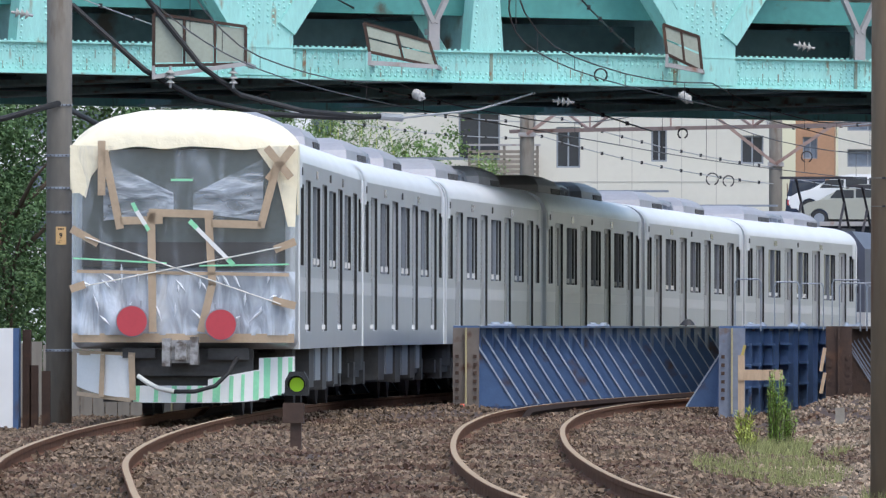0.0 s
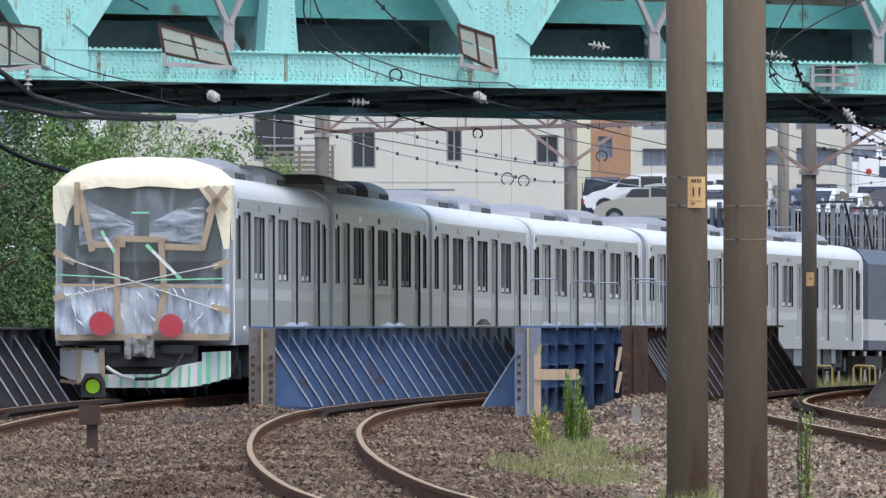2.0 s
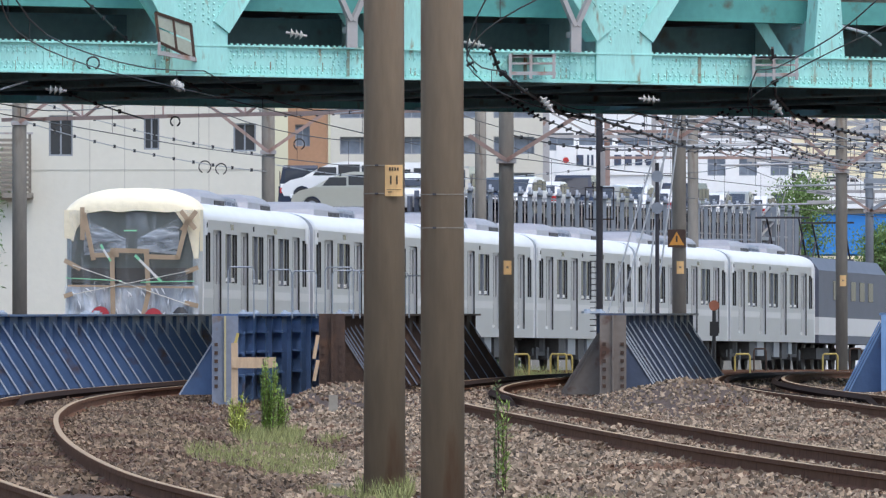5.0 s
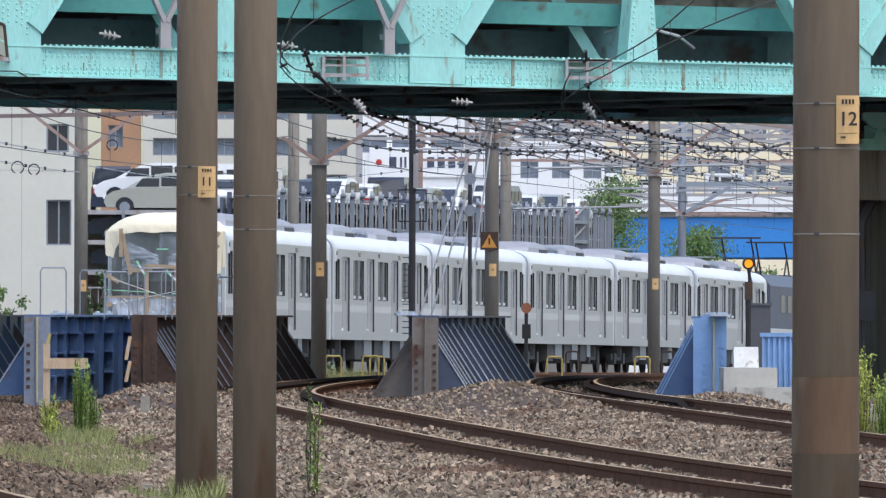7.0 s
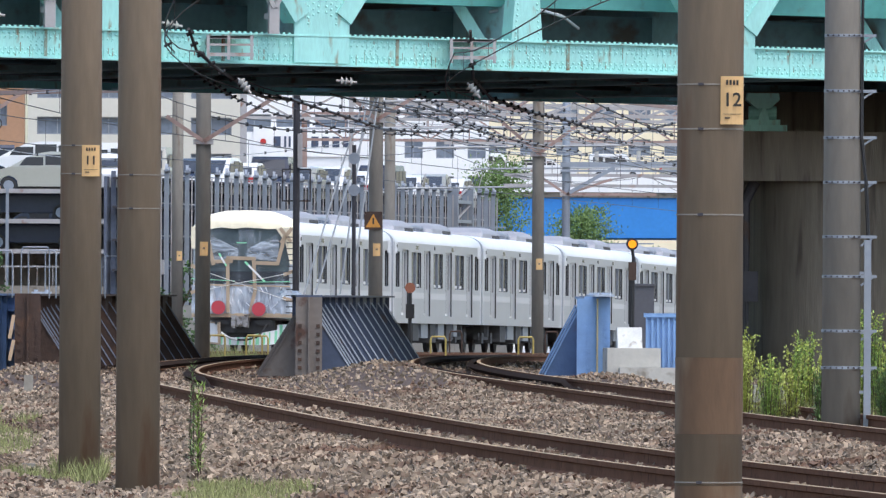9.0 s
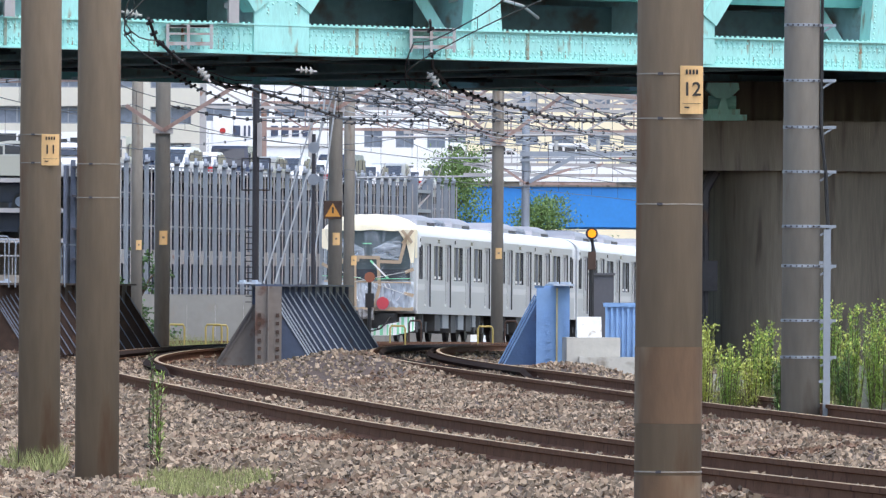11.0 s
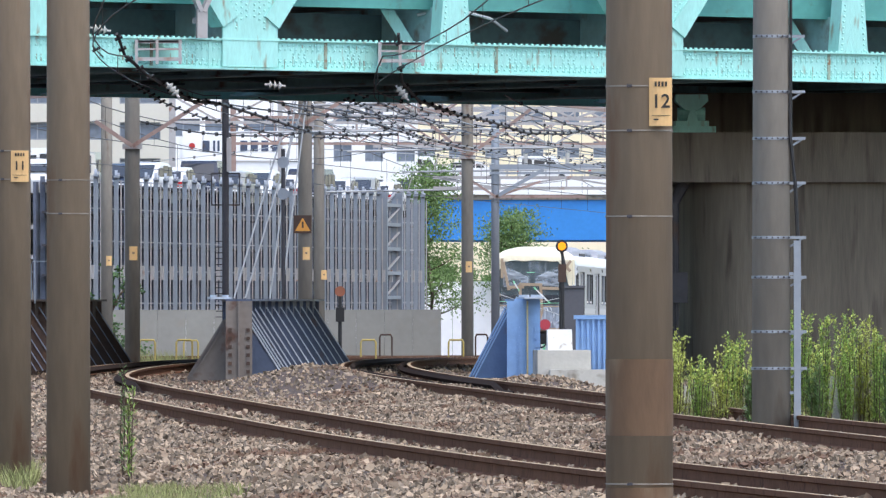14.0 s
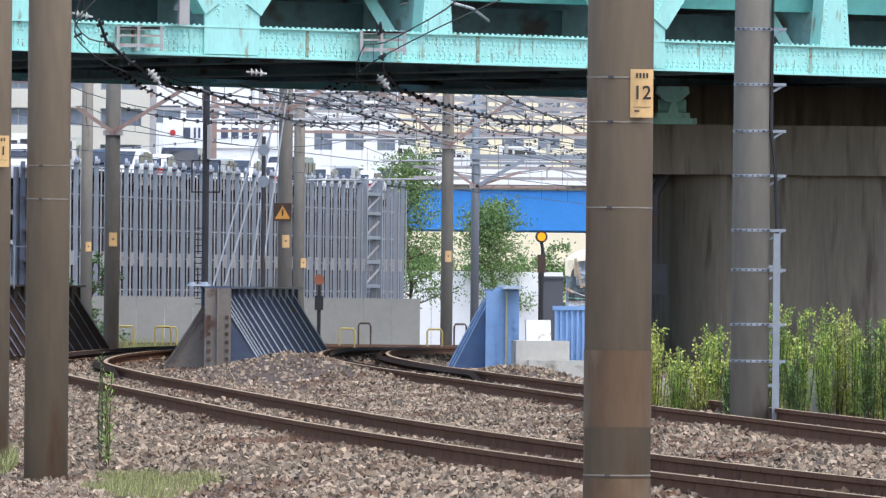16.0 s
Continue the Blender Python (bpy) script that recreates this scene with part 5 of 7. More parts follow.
# ---- parking stacker: open steel decks, then a long row of posts running away ----
def build_stacker():
    root = thing("parking_stacker", Matrix.Translation((-6.0, 436, 0)), "grey steel parking stacker with open decks", "parking structure")
    for z in (5.25, 4.1, 2.95):
        Mesh().box(-2.6 if z > 5 else 0, 9.0, 0, 11.0 if z > 5 else 5.5, z - 0.09, z).link("deck", GREY_METAL, root, "grey steel deck plate")
        Mesh().box(0, 9.0, -0.08, 0, z - 0.12, z + 0.05).link("deck_edge", GANTRY, root)
    for x in (0, 3.0, 6.0, 8.9):
        Mesh().box(x, x + 0.12, -0.2, -0.08, -1, 5.3).link("post", GREY_METAL, root)
        Mesh().box(x, x + 0.12, 5.4, 5.52, -1, 5.3).link("post", GREY_METAL, root)
    Mesh().box(0, 9.0, 5.55, 5.6, -1, 5.2).link("back_sheet", CONCRETE, root, "grey corrugated back sheet")
    for i in range(30):
        Mesh().box(0.3 * i, 0.3 * i + 0.03, -1.4, -1.37, 1.6, 2.35).link("fence_rail", GANTRY, root, "pale fence rail")
    Mesh().box(0, 9.0, -1.41, -1.36, 2.3, 2.36).link("fence_top", GANTRY, root)
    Mesh().box(0, 9.0, -1.5, -1.3, -1, 1.6).link("plinth", CONCRETE, root)
    a, b = Vector((2.5, 398, 0)), Vector((17.2, 480, 0))
    row = thing("parking_tower_row", Matrix.Translation(a) @ Matrix.Rotation(-math.atan2(b.x - a.x, b.y - a.y), 4, "Z"), "long row of grey steel parking tower posts", "parking structure")
    length = (b - a).length
    post = Mesh()
    post.box(-0.085, 0.085, -0.02, 0.0, 0.6, 5.6), post.box(-0.012, 0.012, 0, 0.13, 0.6, 5.6), post.box(-0.085, 0.085, 0.13, 0.15, 0.6, 5.6)
    thin = Mesh()
    thin.box(-0.025, 0.025, -0.02, 0.03, 0.6, 5.45)
    hook = Mesh()
    hook.tube([(-0.05, 0, 5.7), (0.05, 0, 5.7)], 0.17, 12), hook.box(-0.09, 0.09, -0.5, 0.3, 5.6, 5.66), hook.tube([(0.06, 0.3, 5.66), (0.12, 0.3, 5.66)], 0.12, 10)
    first = None
    n = 40
    for i in range(n):
        y = length * i / (n - 1)
        ms = []
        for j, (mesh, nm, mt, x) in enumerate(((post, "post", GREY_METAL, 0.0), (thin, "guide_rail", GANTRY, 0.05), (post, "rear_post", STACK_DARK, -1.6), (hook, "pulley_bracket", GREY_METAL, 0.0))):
            yy = y + (0.75 if j == 1 else 0.5 if j == 2 else 0.0)
            if first is None or len(first) < 4:
                first = (first or []) + [mesh.link(nm, mt, row)]
                ob = first[-1]
            else:
                ob = new(nm, first[j].data)
                ob.parent = row
            ob.matrix_basis = Matrix.Translation((x, yy, 0)) @ Matrix.Rotation(radians(9), 4, "Z")
    for z in (1.15, 2.3, 3.35, 4.5, 5.5):
        Mesh().box(-0.32, -0.27, 0, length, z - 0.025, z + 0.025).link("tie_beam", ROOF_GREY, row)
        Mesh().box(-1.55, -0.3, 0, length * 1.0, z - 0.2, z - 0.12).link("pallet_deck", DARK_STEEL, row, "dark car pallets")
    # Sheet added behind the posts so the gaps show a dark interior tone.
    Mesh().box(-1.85, -1.75, 0, length * 1.15, 0.5, 5.4).link("back_mesh", STACK_DARK, row, "backing sheet in the colour of a shaded interior")
    for i in range(n - 1):
        y = length * i / (n - 1)
        Mesh().box(-0.02, 0.12, y + 1.0, y + 1.1, 2.0, 2.5).link("counterweight", GANTRY, row, "pale counterweight box")
    for z in (1.3, 2.3, 3.3, 4.3, 5.1):
        Mesh().box(-0.06, 0.16, length - 11.5, length - 7.5, z, z + 0.14).link("end_shelf", GREY_METAL, row)
        Mesh().beam((0.1, length - 11.3, z + 0.15), (0.1, length - 7.7, z + 0.75), 0.07, 0.07).link("end_brace", GANTRY, row)
    for y in (-11.7, -7.4):
        Mesh().box(-0.1, 0.2, length + y, length + y + 0.25, 0.5, 5.7).link("end_post", GREY_METAL, row)
    wall = thing("boundary_wall", Matrix.Translation((3.0, 394, 0)), "long pale concrete boundary wall", "wall")
    for i in range(12):
        Mesh().box(0.98 * i, 0.98 * i + 0.972, 0, 0.2, -1.2, 0.93).link("panel", WALL_GREY, wall)
    far = thing("boundary_wall", Matrix.Translation((18.0, 520, 0)), "white rendered boundary wall", "wall")
    for i in range(4):
        Mesh().box(2.0 * i, 2.0 * i + 1.98, 0, 0.2, -1.5, 2.1).link("panel", WALL_WHITE, far)


build_stacker()
V = "parked on the steel deck"
build_vehicle(-1.6, 437.5, 5.12, 180, CAR_SILVER, "hatch", "silver-beige hatchback car " + V)
build_vehicle(-2.0, 440.5, 5.55, 180, CAR_WHITE, "hatch", "white hatchback car " + V)
build_vehicle(-3.4, 445.0, 5.25, 90, CAR_DARK, "van", "dark blue van " + V)
build_vehicle(-7.4, 441.0, 5.25, 90, CAR_WHITE, "van", "white and blue van " + V)
build_vehicle(1.0, 440.0, 5.3, 180, CAR_WHITE, "van", "white van " + V)
build_vehicle(-2.2, 438.0, 4.1, 180, CAR_DARK, "car", "black car on the lower deck")
build_vehicle(-2.0, 438.0, 2.95, 180, CAR_DARK, "car", "black car on the lowest deck")
paints = [CAR_WHITE, CAR_SILVER, CAR_DARK, CAR_WHITE, CAR_WHITE, CAR_DARK, CAR_SILVER, CAR_WHITE, CAR_WHITE, CAR_DARK, CAR_WHITE, CAR_SILVER, CAR_WHITE]
names = {id(CAR_WHITE): "white", id(CAR_SILVER): "silver", id(CAR_DARK): "dark blue"}
for i, c in enumerate(paints):
    f = i / (len(paints) - 1)
    build_vehicle(1.15 + 14.3 * f, 401 + 78 * f, 4.72, (258 if i % 4 else 78) + 3 * (i % 3), c, "van" if i % 4 == 1 else "hatch" if i % 2 else "car", names[id(c)] + " car parked on top of the parking towers")


# ---- the blue overpass ----
def build_overpass():
    root = thing("overpass", Matrix.Translation((25, 880, 0)), "bright blue girder overpass with a pale parapet", "bridge")
    Mesh().box(0, 60, 0, 0.4, 5.9, 9.0).link("girder", BLUE_BRIDGE, root, "bright blue plate girder")
    Mesh().box(0, 60, 0.4, 12, 5.8, 6.2).link("soffit", BLUE_BRIDGE, root)
    Mesh().box(0, 60, -0.19, 12, 9.0, 10.3).link("deck", CONCRETE, root)
    Mesh().box(0, 60, -0.5, -0.2, 9.4, 10.7).link("parapet", WALL_WHITE, root, "pale concrete parapet")
    for i in range(60):
        Mesh().box(i * 1.0, i * 1.0 + 0.08, -0.4, -0.32, 10.7, 11.7).link("railing_post", GANTRY, root)
    Mesh().box(0, 60, -0.4, -0.32, 11.65, 11.73).link("handrail", GANTRY, root)
    for x in (1.5, 22, 45):
        Mesh().box(x, x + 1.6, 1, 8, -3, 5.9).link("column", CONCRETE, root)


build_overpass()
for x, c, k in ((31.5, CAR_WHITE, "van"), (41.0, CAR_WHITE, "van"), (35.5, CAR_WHITE, "car"), (47.0, CAR_SILVER, "car")):
    ob = build_vehicle(x, 882, 10.3, 0, c, k, ("white van" if k == "van" else names[id(c)] + " car") + " on the overpass")
    ob.scale = (1.15, 1.15, 1.15)
    ob["group"] = "vehicles on the overpass"


# ---- foliage ----
def leaves(count, centre, spread, size, rs, shape=None):
    """Many small bent leaf blades in clumps."""
    m = Mesh()
    clumps = [Vector([rs.gauss(0, 0.5) * s for s in spread]) for _ in range(max(6, count // 90))]
    for _ in range(count):
        c = Vector(centre) + clumps[rs.randrange(len(clumps))] + Vector([rs.gauss(0, 0.16) * s for s in spread])
        a = Vector((rs.uniform(-1, 1), rs.uniform(-1, 1), rs.uniform(-0.9, 0.6))).normalized() * size * rs.uniform(0.6, 1.4)
        b = a.cross(Vector((rs.uniform(-1, 1), rs.uniform(-1, 1), rs.uniform(-1, 1)))).normalized() * size * rs.uniform(0.25, 0.5)
        m.add([c, c + a * 0.5 + b, c + a, c + a * 0.5 - b], [(0, 1, 2, 3)])
    return m


def build_tree(x, y, z0, h, w, material, seed, label, count=2600, size=0.16):
    rs = random.Random(seed)
    root = thing("tree", Matrix.Translation((x, y, z0)), label, "tree", "trees beyond the line")
    t = Mesh()
    top = Vector((rs.uniform(-0.1, 0.1) * w, 0, h * 0.75))
    t.tube([(0, 0, -0.3), (0.05 * w, 0, h * 0.35), top], 0.05 * h * 0.5 + 0.03, 8, 0.03)
    for i in range(7):
        a = rs.uniform(0, 6.28)
        base = Vector((0.03 * w, 0, h * rs.uniform(0.3, 0.65)))
        t.tube([base, base + Vector((math.cos(a) * w * 0.25, math.sin(a) * w * 0.25, h * 0.16)), base + Vector((math.cos(a) * w * 0.42, math.sin(a) * w * 0.42, h * 0.22))], 0.04 + 0.005 * h, 6, 0.012)
    t.link("trunk", BARK, root, smooth=True)
    m = Mesh()
    for k in range(7):
        f = k / 6
        c = (rs.uniform(-0.32, 0.32) * w, rs.uniform(-0.25, 0.25) * w, h * (0.22 + 0.68 * f))
        part_m = leaves(count // 7, c, (w * 0.42 * (1.15 - 0.55 * f), w * 0.35, h * 0.17), size, rs)
        m.add(part_m.v, part_m.f)
    m.link("crown", material, root)
    return root


G = "leafy green tree behind the train"
build_tree(-18.5, 236, -0.5, 6.6, 4.2, LEAF_DARK, 1, "dark " + G, 20000, 0.095)
build_tree(-15.6, 240, -0.5, 6.2, 4.0, LEAF_DARK, 2, "dark " + G, 20000, 0.095)
build_tree(-13.2, 246, -0.5, 5.9, 3.6, LEAF, 3, G, 20000, 0.09)
build_tree(-11.6, 262, -0.5, 5.6, 3.4, LEAF, 4, G, 20000, 0.09)
build_tree(-21.5, 240, -0.5, 7.4, 4.5, LEAF_DARK, 5, "dark " + G, 15000, 0.1)


def build_bamboo(x, y, z0, h, w, seed, culms, label):
    """A stand of upright culms with drooping narrow leaves."""
    rs = random.Random(seed)
    root = thing("bamboo_clump", Matrix.Translation((x, y, z0)), label, "bamboo", "bamboo beside the apartment house")
    stem, lf = Mesh(), Mesh()
    for _ in range(culms):
        a = Vector((rs.gauss(0, 0.3) * w, rs.gauss(0, 0.25) * w, 0))
        hh = h * rs.uniform(0.62, 1.05)
        bend = Vector((rs.gauss(0, 0.25), rs.gauss(0, 0.25), 0))
        path = [a + Vector((0, 0, hh * f)) + bend * f ** 2.5 * 1.4 for f in (0, 0.35, 0.65, 0.85, 1.0)]
        stem.tube(path, 0.02, 5, 0.006)
        for _ in range(330):
            f = rs.uniform(0.3, 1.0)
            k = min(int(f * 4), 3)
            c = path[k].lerp(path[k + 1], f * 4 - k) + Vector((rs.gauss(0, 0.16), rs.gauss(0, 0.16), rs.gauss(0, 0.08)))
            d = Vector((rs.uniform(-1, 1), rs.uniform(-1, 1), rs.uniform(-1.1, 0.5))).normalized() * rs.uniform(0.1, 0.24)
            b = d.cross(Vector((rs.uniform(-1, 1), rs.uniform(-1, 1), 1))).normalized() * 0.022
            lf.add([c, c + d * 0.4 + b, c + d, c + d * 0.4 - b], [(0, 1, 2, 3)])
    note(stem.link("culms", LEAF_YELLOW, root, "slender green culms"), "stuff")
    note(lf.link("leaves", LEAF, root), "stuff")


B = "feathery green bamboo clump beside the apartment house"
build_bamboo(-18.6, 322, -0.5, 8.0, 2.2, 61, 26, B)
build_bamboo(-16.5, 322, -0.5, 8.2, 2.0, 62, 26, B)
build_bamboo(-14.3, 319, -0.5, 8.0, 2.2, 63, 30, B)
build_bamboo(-12.0, 322, -0.5, 6.5, 1.3, 64, 16, "low bushy green bamboo by the balcony")
build_tree(-20.0, 325, -0.5, 8.0, 4.5, LEAF_DARK, 9, "dark " + G, 2600, 0.17)


def build_pine(x, y, z0, h, w, seed, label):
    """A leaning trunk with flat pads of short needles."""
    rs = random.Random(seed)
    root = thing("pine_tree", Matrix.Translation((x, y, z0)), label, "tree", "pines by the overpass")
    t, m = Mesh(), Mesh()
    trunk = [Vector((0, 0, -0.3)), Vector((0.08 * w, 0, 0.35 * h)), Vector((-0.05 * w, 0, 0.7 * h)), Vector((0.02 * w, 0, 0.96 * h))]
    t.tube(trunk, 0.13, 8, 0.03)
    for k in range(17):
        f = 0.22 + 0.76 * k / 16
        a = k * 2.4 + rs.uniform(-0.4, 0.4)
        reach = 0.5 * w * (1.15 - 0.85 * f) * rs.uniform(0.7, 1.1)
        q = min(int(f * 3), 2)
        b = trunk[q].lerp(trunk[q + 1], f * 3 - q)
        tip = b + Vector((math.cos(a) * reach, math.sin(a) * reach, 0.08 * h))
        t.tube([b, b.lerp(tip, 0.5) + Vector((0, 0, -0.05)), tip], 0.045, 5, 0.015)
        for _ in range(620):
            c = b.lerp(tip, rs.uniform(0.35, 1.1)) + Vector((rs.gauss(0, 0.17) * w, rs.gauss(0, 0.17) * w, rs.gauss(0.03, 0.035) * h))
            d = Vector((rs.uniform(-1, 1), rs.uniform(-1, 1), rs.uniform(-0.1, 1.2))).normalized() * rs.uniform(0.1, 0.2)
            e = d.cross(Vector((rs.uniform(-1, 1), rs.uniform(-1, 1), 0.3))).normalized() * 0.035
            m.add([c, c + d * 0.5 + e, c + d, c + d * 0.5 - e], [(0, 1, 2, 3)])
    t.link("trunk", BARK, root, smooth=True)
    note(m.link("crown", LEAF, root), "stuff")


build_pine(18.1, 500, -1.2, 7.8, 3.2, 71, "dense green pine tree beside the parking towers")
build_pine(22.7, 520, -1.2, 6.0, 3.0, 72, "green pine tree with flat pads of needles")
build_pine(20.0, 540, -1.2, 3.6, 2.2, 73, "low green pine before the overpass")
build_tree(27.0, 560, -1.2, 4.6, 4.0, LEAF, 13, "green trees beneath the overpass", 5000, 0.15)
build_tree(21.5, 560, -1.2, 4.2, 4.5, LEAF, 14, "green trees beneath the overpass", 5000, 0.15)
build_tree(-3.9, 428, -1.0, 3.9, 1.6, LEAF_DARK, 15, "clipped shrub at the parking stacker", 1500, 0.13)
build_tree(3.2, 380, -1.0, 3.4, 1.8, LEAF_DARK, 16, "green shrub at the parking towers", 1500, 0.13)
build_tree(-5.6, 330, -1.0, 2.9, 1.4, LEAF, 17, "green shrub in front of the apartment house", 1000, 0.12)


def build_hedge(x0, x1, y, z0, z1, count, size, material, seed, label, hollow=-0.12):
    rs = random.Random(seed)
    m = Mesh()
    for _ in range(count):
        x = rs.uniform(x0, x1)
        top = z1 + 0.9 * noise.noise(Vector((x * 0.7, seed, 0))) + 0.4 * noise.noise(Vector((x * 2.3, seed, 4)))
        z = z0 + (top - z0) * rs.random() ** 0.8
        lump = noise.noise(Vector((x * 0.75, z * 0.85, seed * 3.1))) + 0.5 * noise.noise(Vector((x * 2.1, z * 2.3, seed)))
        if lump < hollow:
            continue
        c = Vector((x, y - 2.2 * lump + rs.gauss(0, 0.35), z))
        a = Vector((rs.uniform(-1, 1), rs.uniform(-1, 1), rs.uniform(-0.9, 0.5))).normalized() * size * rs.uniform(0.6, 1.4)
        b = a.cross(Vector((rs.uniform(-1, 1), rs.uniform(-1, 1), rs.uniform(-1, 1)))).normalized() * size * rs.uniform(0.25, 0.5)
        m.add([c, c + a * 0.5 + b, c + a, c + a * 0.5 - b], [(0, 1, 2, 3)])
    tagged(m.link("foliage", material), label, "foliage", kind="stuff")


build_hedge(-27, -10.4, 266, -0.6, 4.9, 60000, 0.11, LEAF_DARK, 3, "thick dark green thicket behind the line")
build_hedge(-30, -14.6, 276, -0.6, 7.6, 62000, 0.12, LEAF_DARK, 9, "tall dark green thicket behind the line", -0.9)
build_hedge(-24, -12.0, 258, -0.6, 2.2, 9000, 0.15, LEAF, 5, "low green scrub behind the line")
build_hedge(18, 30, 545, -1.5, 2.4, 9000, 0.15, LEAF, 7, "green shrubs beneath the overpass")
# ---- fittings on the bridge ----
def framed_panel(a, b, c, d, nx, nz):
    """A guard panel with frame and panes; corners clockwise from the top left."""
    a, b, c, d = (Vector(p) for p in (a, b, c, d))
    root = thing("guard_panel", pose(0, 0, 0), "weathered framed guard panel hung on the bridge front", "guard panel", "guard panels on the bridge")
    fr = Mesh()
    for p, q in ((a, b), (b, c), (c, d), (d, a)):
        fr.beam(p, q, 0.05, 0.05, up=(0, 1, 0.01))
    f = fr.link("frame", RUST, root, "brown steel frame")
    for i in range(nx):
        for j in range(nz):
            def at(s, t):
                return (a.lerp(b, s)).lerp(d.lerp(c, s), t)
            s0, s1, t0, t1 = (i + 0.06) / nx, (i + 0.94) / nx, (j + 0.06) / nz, (j + 0.94) / nz
            q = [at(s0, t0), at(s1, t0), at(s1, t1), at(s0, t1)]
            off = Vector((0, 0.02, 0))
            Mesh().add(q + [p + off for p in q], [(3, 2, 1, 0), (4, 5, 6, 7), (0, 1, 5, 4), (1, 2, 6, 5), (2, 3, 7, 6), (3, 0, 4, 7)]).link("pane", PANEL_GREY, root, "dusty grey sheet")
    for i in range(1, nx):
        Mesh().beam(a.lerp(b, i / nx), d.lerp(c, i / nx), 0.04, 0.04, up=(0, 1, 0.01)).link("mullion", RUST, root)
    arm = Mesh()
    arm.beam(d + Vector((0, 0, -0.18)), c + Vector((0, 0, -0.0)), 0.06, 0.07), arm.beam(d, d + Vector((0, 0, -0.22)), 0.05, 0.05), arm.beam(d + Vector((0, 0, -0.18)), d + Vector((0, 2.0, -0.18)), 0.06, 0.06)
    arm.beam(c, c + Vector((0, 2.5, 0)), 0.06, 0.06)
    arm.link("bracket", GANTRY, root, "rusty bracket")


PANEL_GREY = mat("dusty_panel_sheet", (0.33, 0.36, 0.30), 0.7, 0, 0.15, 2.0)
framed_panel((-11.97, 184, 6.3), (-10.5, 184.3, 6.1), (-10.5, 184.3, 5.5), (-11.97, 184, 5.46), 3, 1)
framed_panel((-8.69, 186.6, 6.22), (-7.65, 187.2, 5.93), (-7.52, 187.2, 5.52), (-8.6, 186.6, 5.75), 2, 2)
framed_panel((-3.86, 190, 6.29), (-3.28, 190.4, 6.1), (-3.22, 190.4, 5.52), (-3.8, 190, 5.8), 2, 2)


def insulator(m, label="white porcelain insulator with ribs"):
    root = thing("insulator", m, label, "insulator", "line insulators")
    rod = Mesh()
    rod.tube([(0, 0, 0), (0, 0, 0.36)], 0.022, 8)
    rod.link("rod", GANTRY, root)
    for z in (0.08, 0.16, 0.24):
        Mesh().tube([(0, 0, z), (0, 0, z + 0.02), (0, 0, z + 0.05)], 0.085, 14, 0.03).link("shed", PORCELAIN, root, smooth=True)
    return root


for x, y, z, rx, ry in ((-11.7, 184, 5.1, 0, 0), (-10.7, 184.3, 5.1, 0, 0), (-7.9, 187, 5.1, 50, 120), (-3.6, 190.3, 5.15, 40, 125), (-5.7, 190, 5.02, 0, 95), (1.3, 194.5, 5.9, 0, 100), (7.5, 198.5, 6.35, 0, 100), (2.6, 194, 4.95, 20, 140), (6.6, 197, 4.95, 20, 140), (4.3, 195.5, 4.95, 0, 95), (-1.7, 191.0, 5.98, 0, 100), (-14.2, 183, 6.3, 0, 100), (-8.7, 275.3, 6.0, 0, 0), (-3.0, 268.6, 6.0, 0, 0), (6.6, 256, 5.9, 0, 0), (11.6, 291, 5.9, 0, 10), (3.2, 231, 5.5, 0, 120), (9.0, 262, 5.7, 0, 120)):
    insulator(pose(x, y, z, rx, ry, 0))


def build_bracket_box(x, y, z):
    root = thing("cable_bracket", pose(x, y, z), "pale grey steel bracket frame on the bridge chord", "bracket")
    for dz, h in ((0.32, 0.05), (0.2, 0.035), (0.02, 0.06)):
        Mesh().box(0, 0.8, -0.3, -0.24, dz, dz + h).link("rail", GANTRY, root)
    for dx in (0, 0.35, 0.74):
        Mesh().box(dx, dx + 0.05, -0.32, -0.24, -0.04, 0.38).link("upright", GANTRY, root)
    Mesh().box(0, 0.8, -0.3, 0.3, 0.33, 0.365).link("shelf", GANTRY, root)


build_bracket_box(2.06, 194.1, 5.3)
build_bracket_box(6.27, 196.5, 5.32)


def build_y_hanger(a):
    root = thing("hanger_bracket", BRIDGE_M @ Matrix.Translation((a, -0.3, 0)), "pale riveted Y-shaped hanger bracket", "bracket", "hanger brackets")
    h = Mesh()
    h.box(-0.1, 0.1, 0, 0.06, 5.75, 6.25), h.beam((-0.02, 0.03, 6.2), (-0.38, 0.03, 6.9), 0.1, 0.08), h.beam((0.02, 0.03, 6.2), (0.38, 0.03, 6.9), 0.1, 0.08)
    h.link("plate", GANTRY, root)
    Mesh().box(-0.03, 0.03, 0.06, 0.3, 6.0, 6.1).link("stud", GANTRY, root)


for a in (-9.0, -0.9, 3.5):
    build_y_hanger(a)


# ---- overhead wires ----
def wire(path, r, material=WIRE, label="dark overhead wire", n=5, name="overhead_wire"):
    m = Mesh()
    m.tube(path, r, n)
    return tagged(m.link(name, material), label, "wire", "overhead wires")


def sagging(a, b, sag, n=10):
    a, b = Vector(a), Vector(b)
    return [a.lerp(b, i / n) - Vector((0, 0, 4 * sag * (i / n) * (1 - i / n))) for i in range(n + 1)]


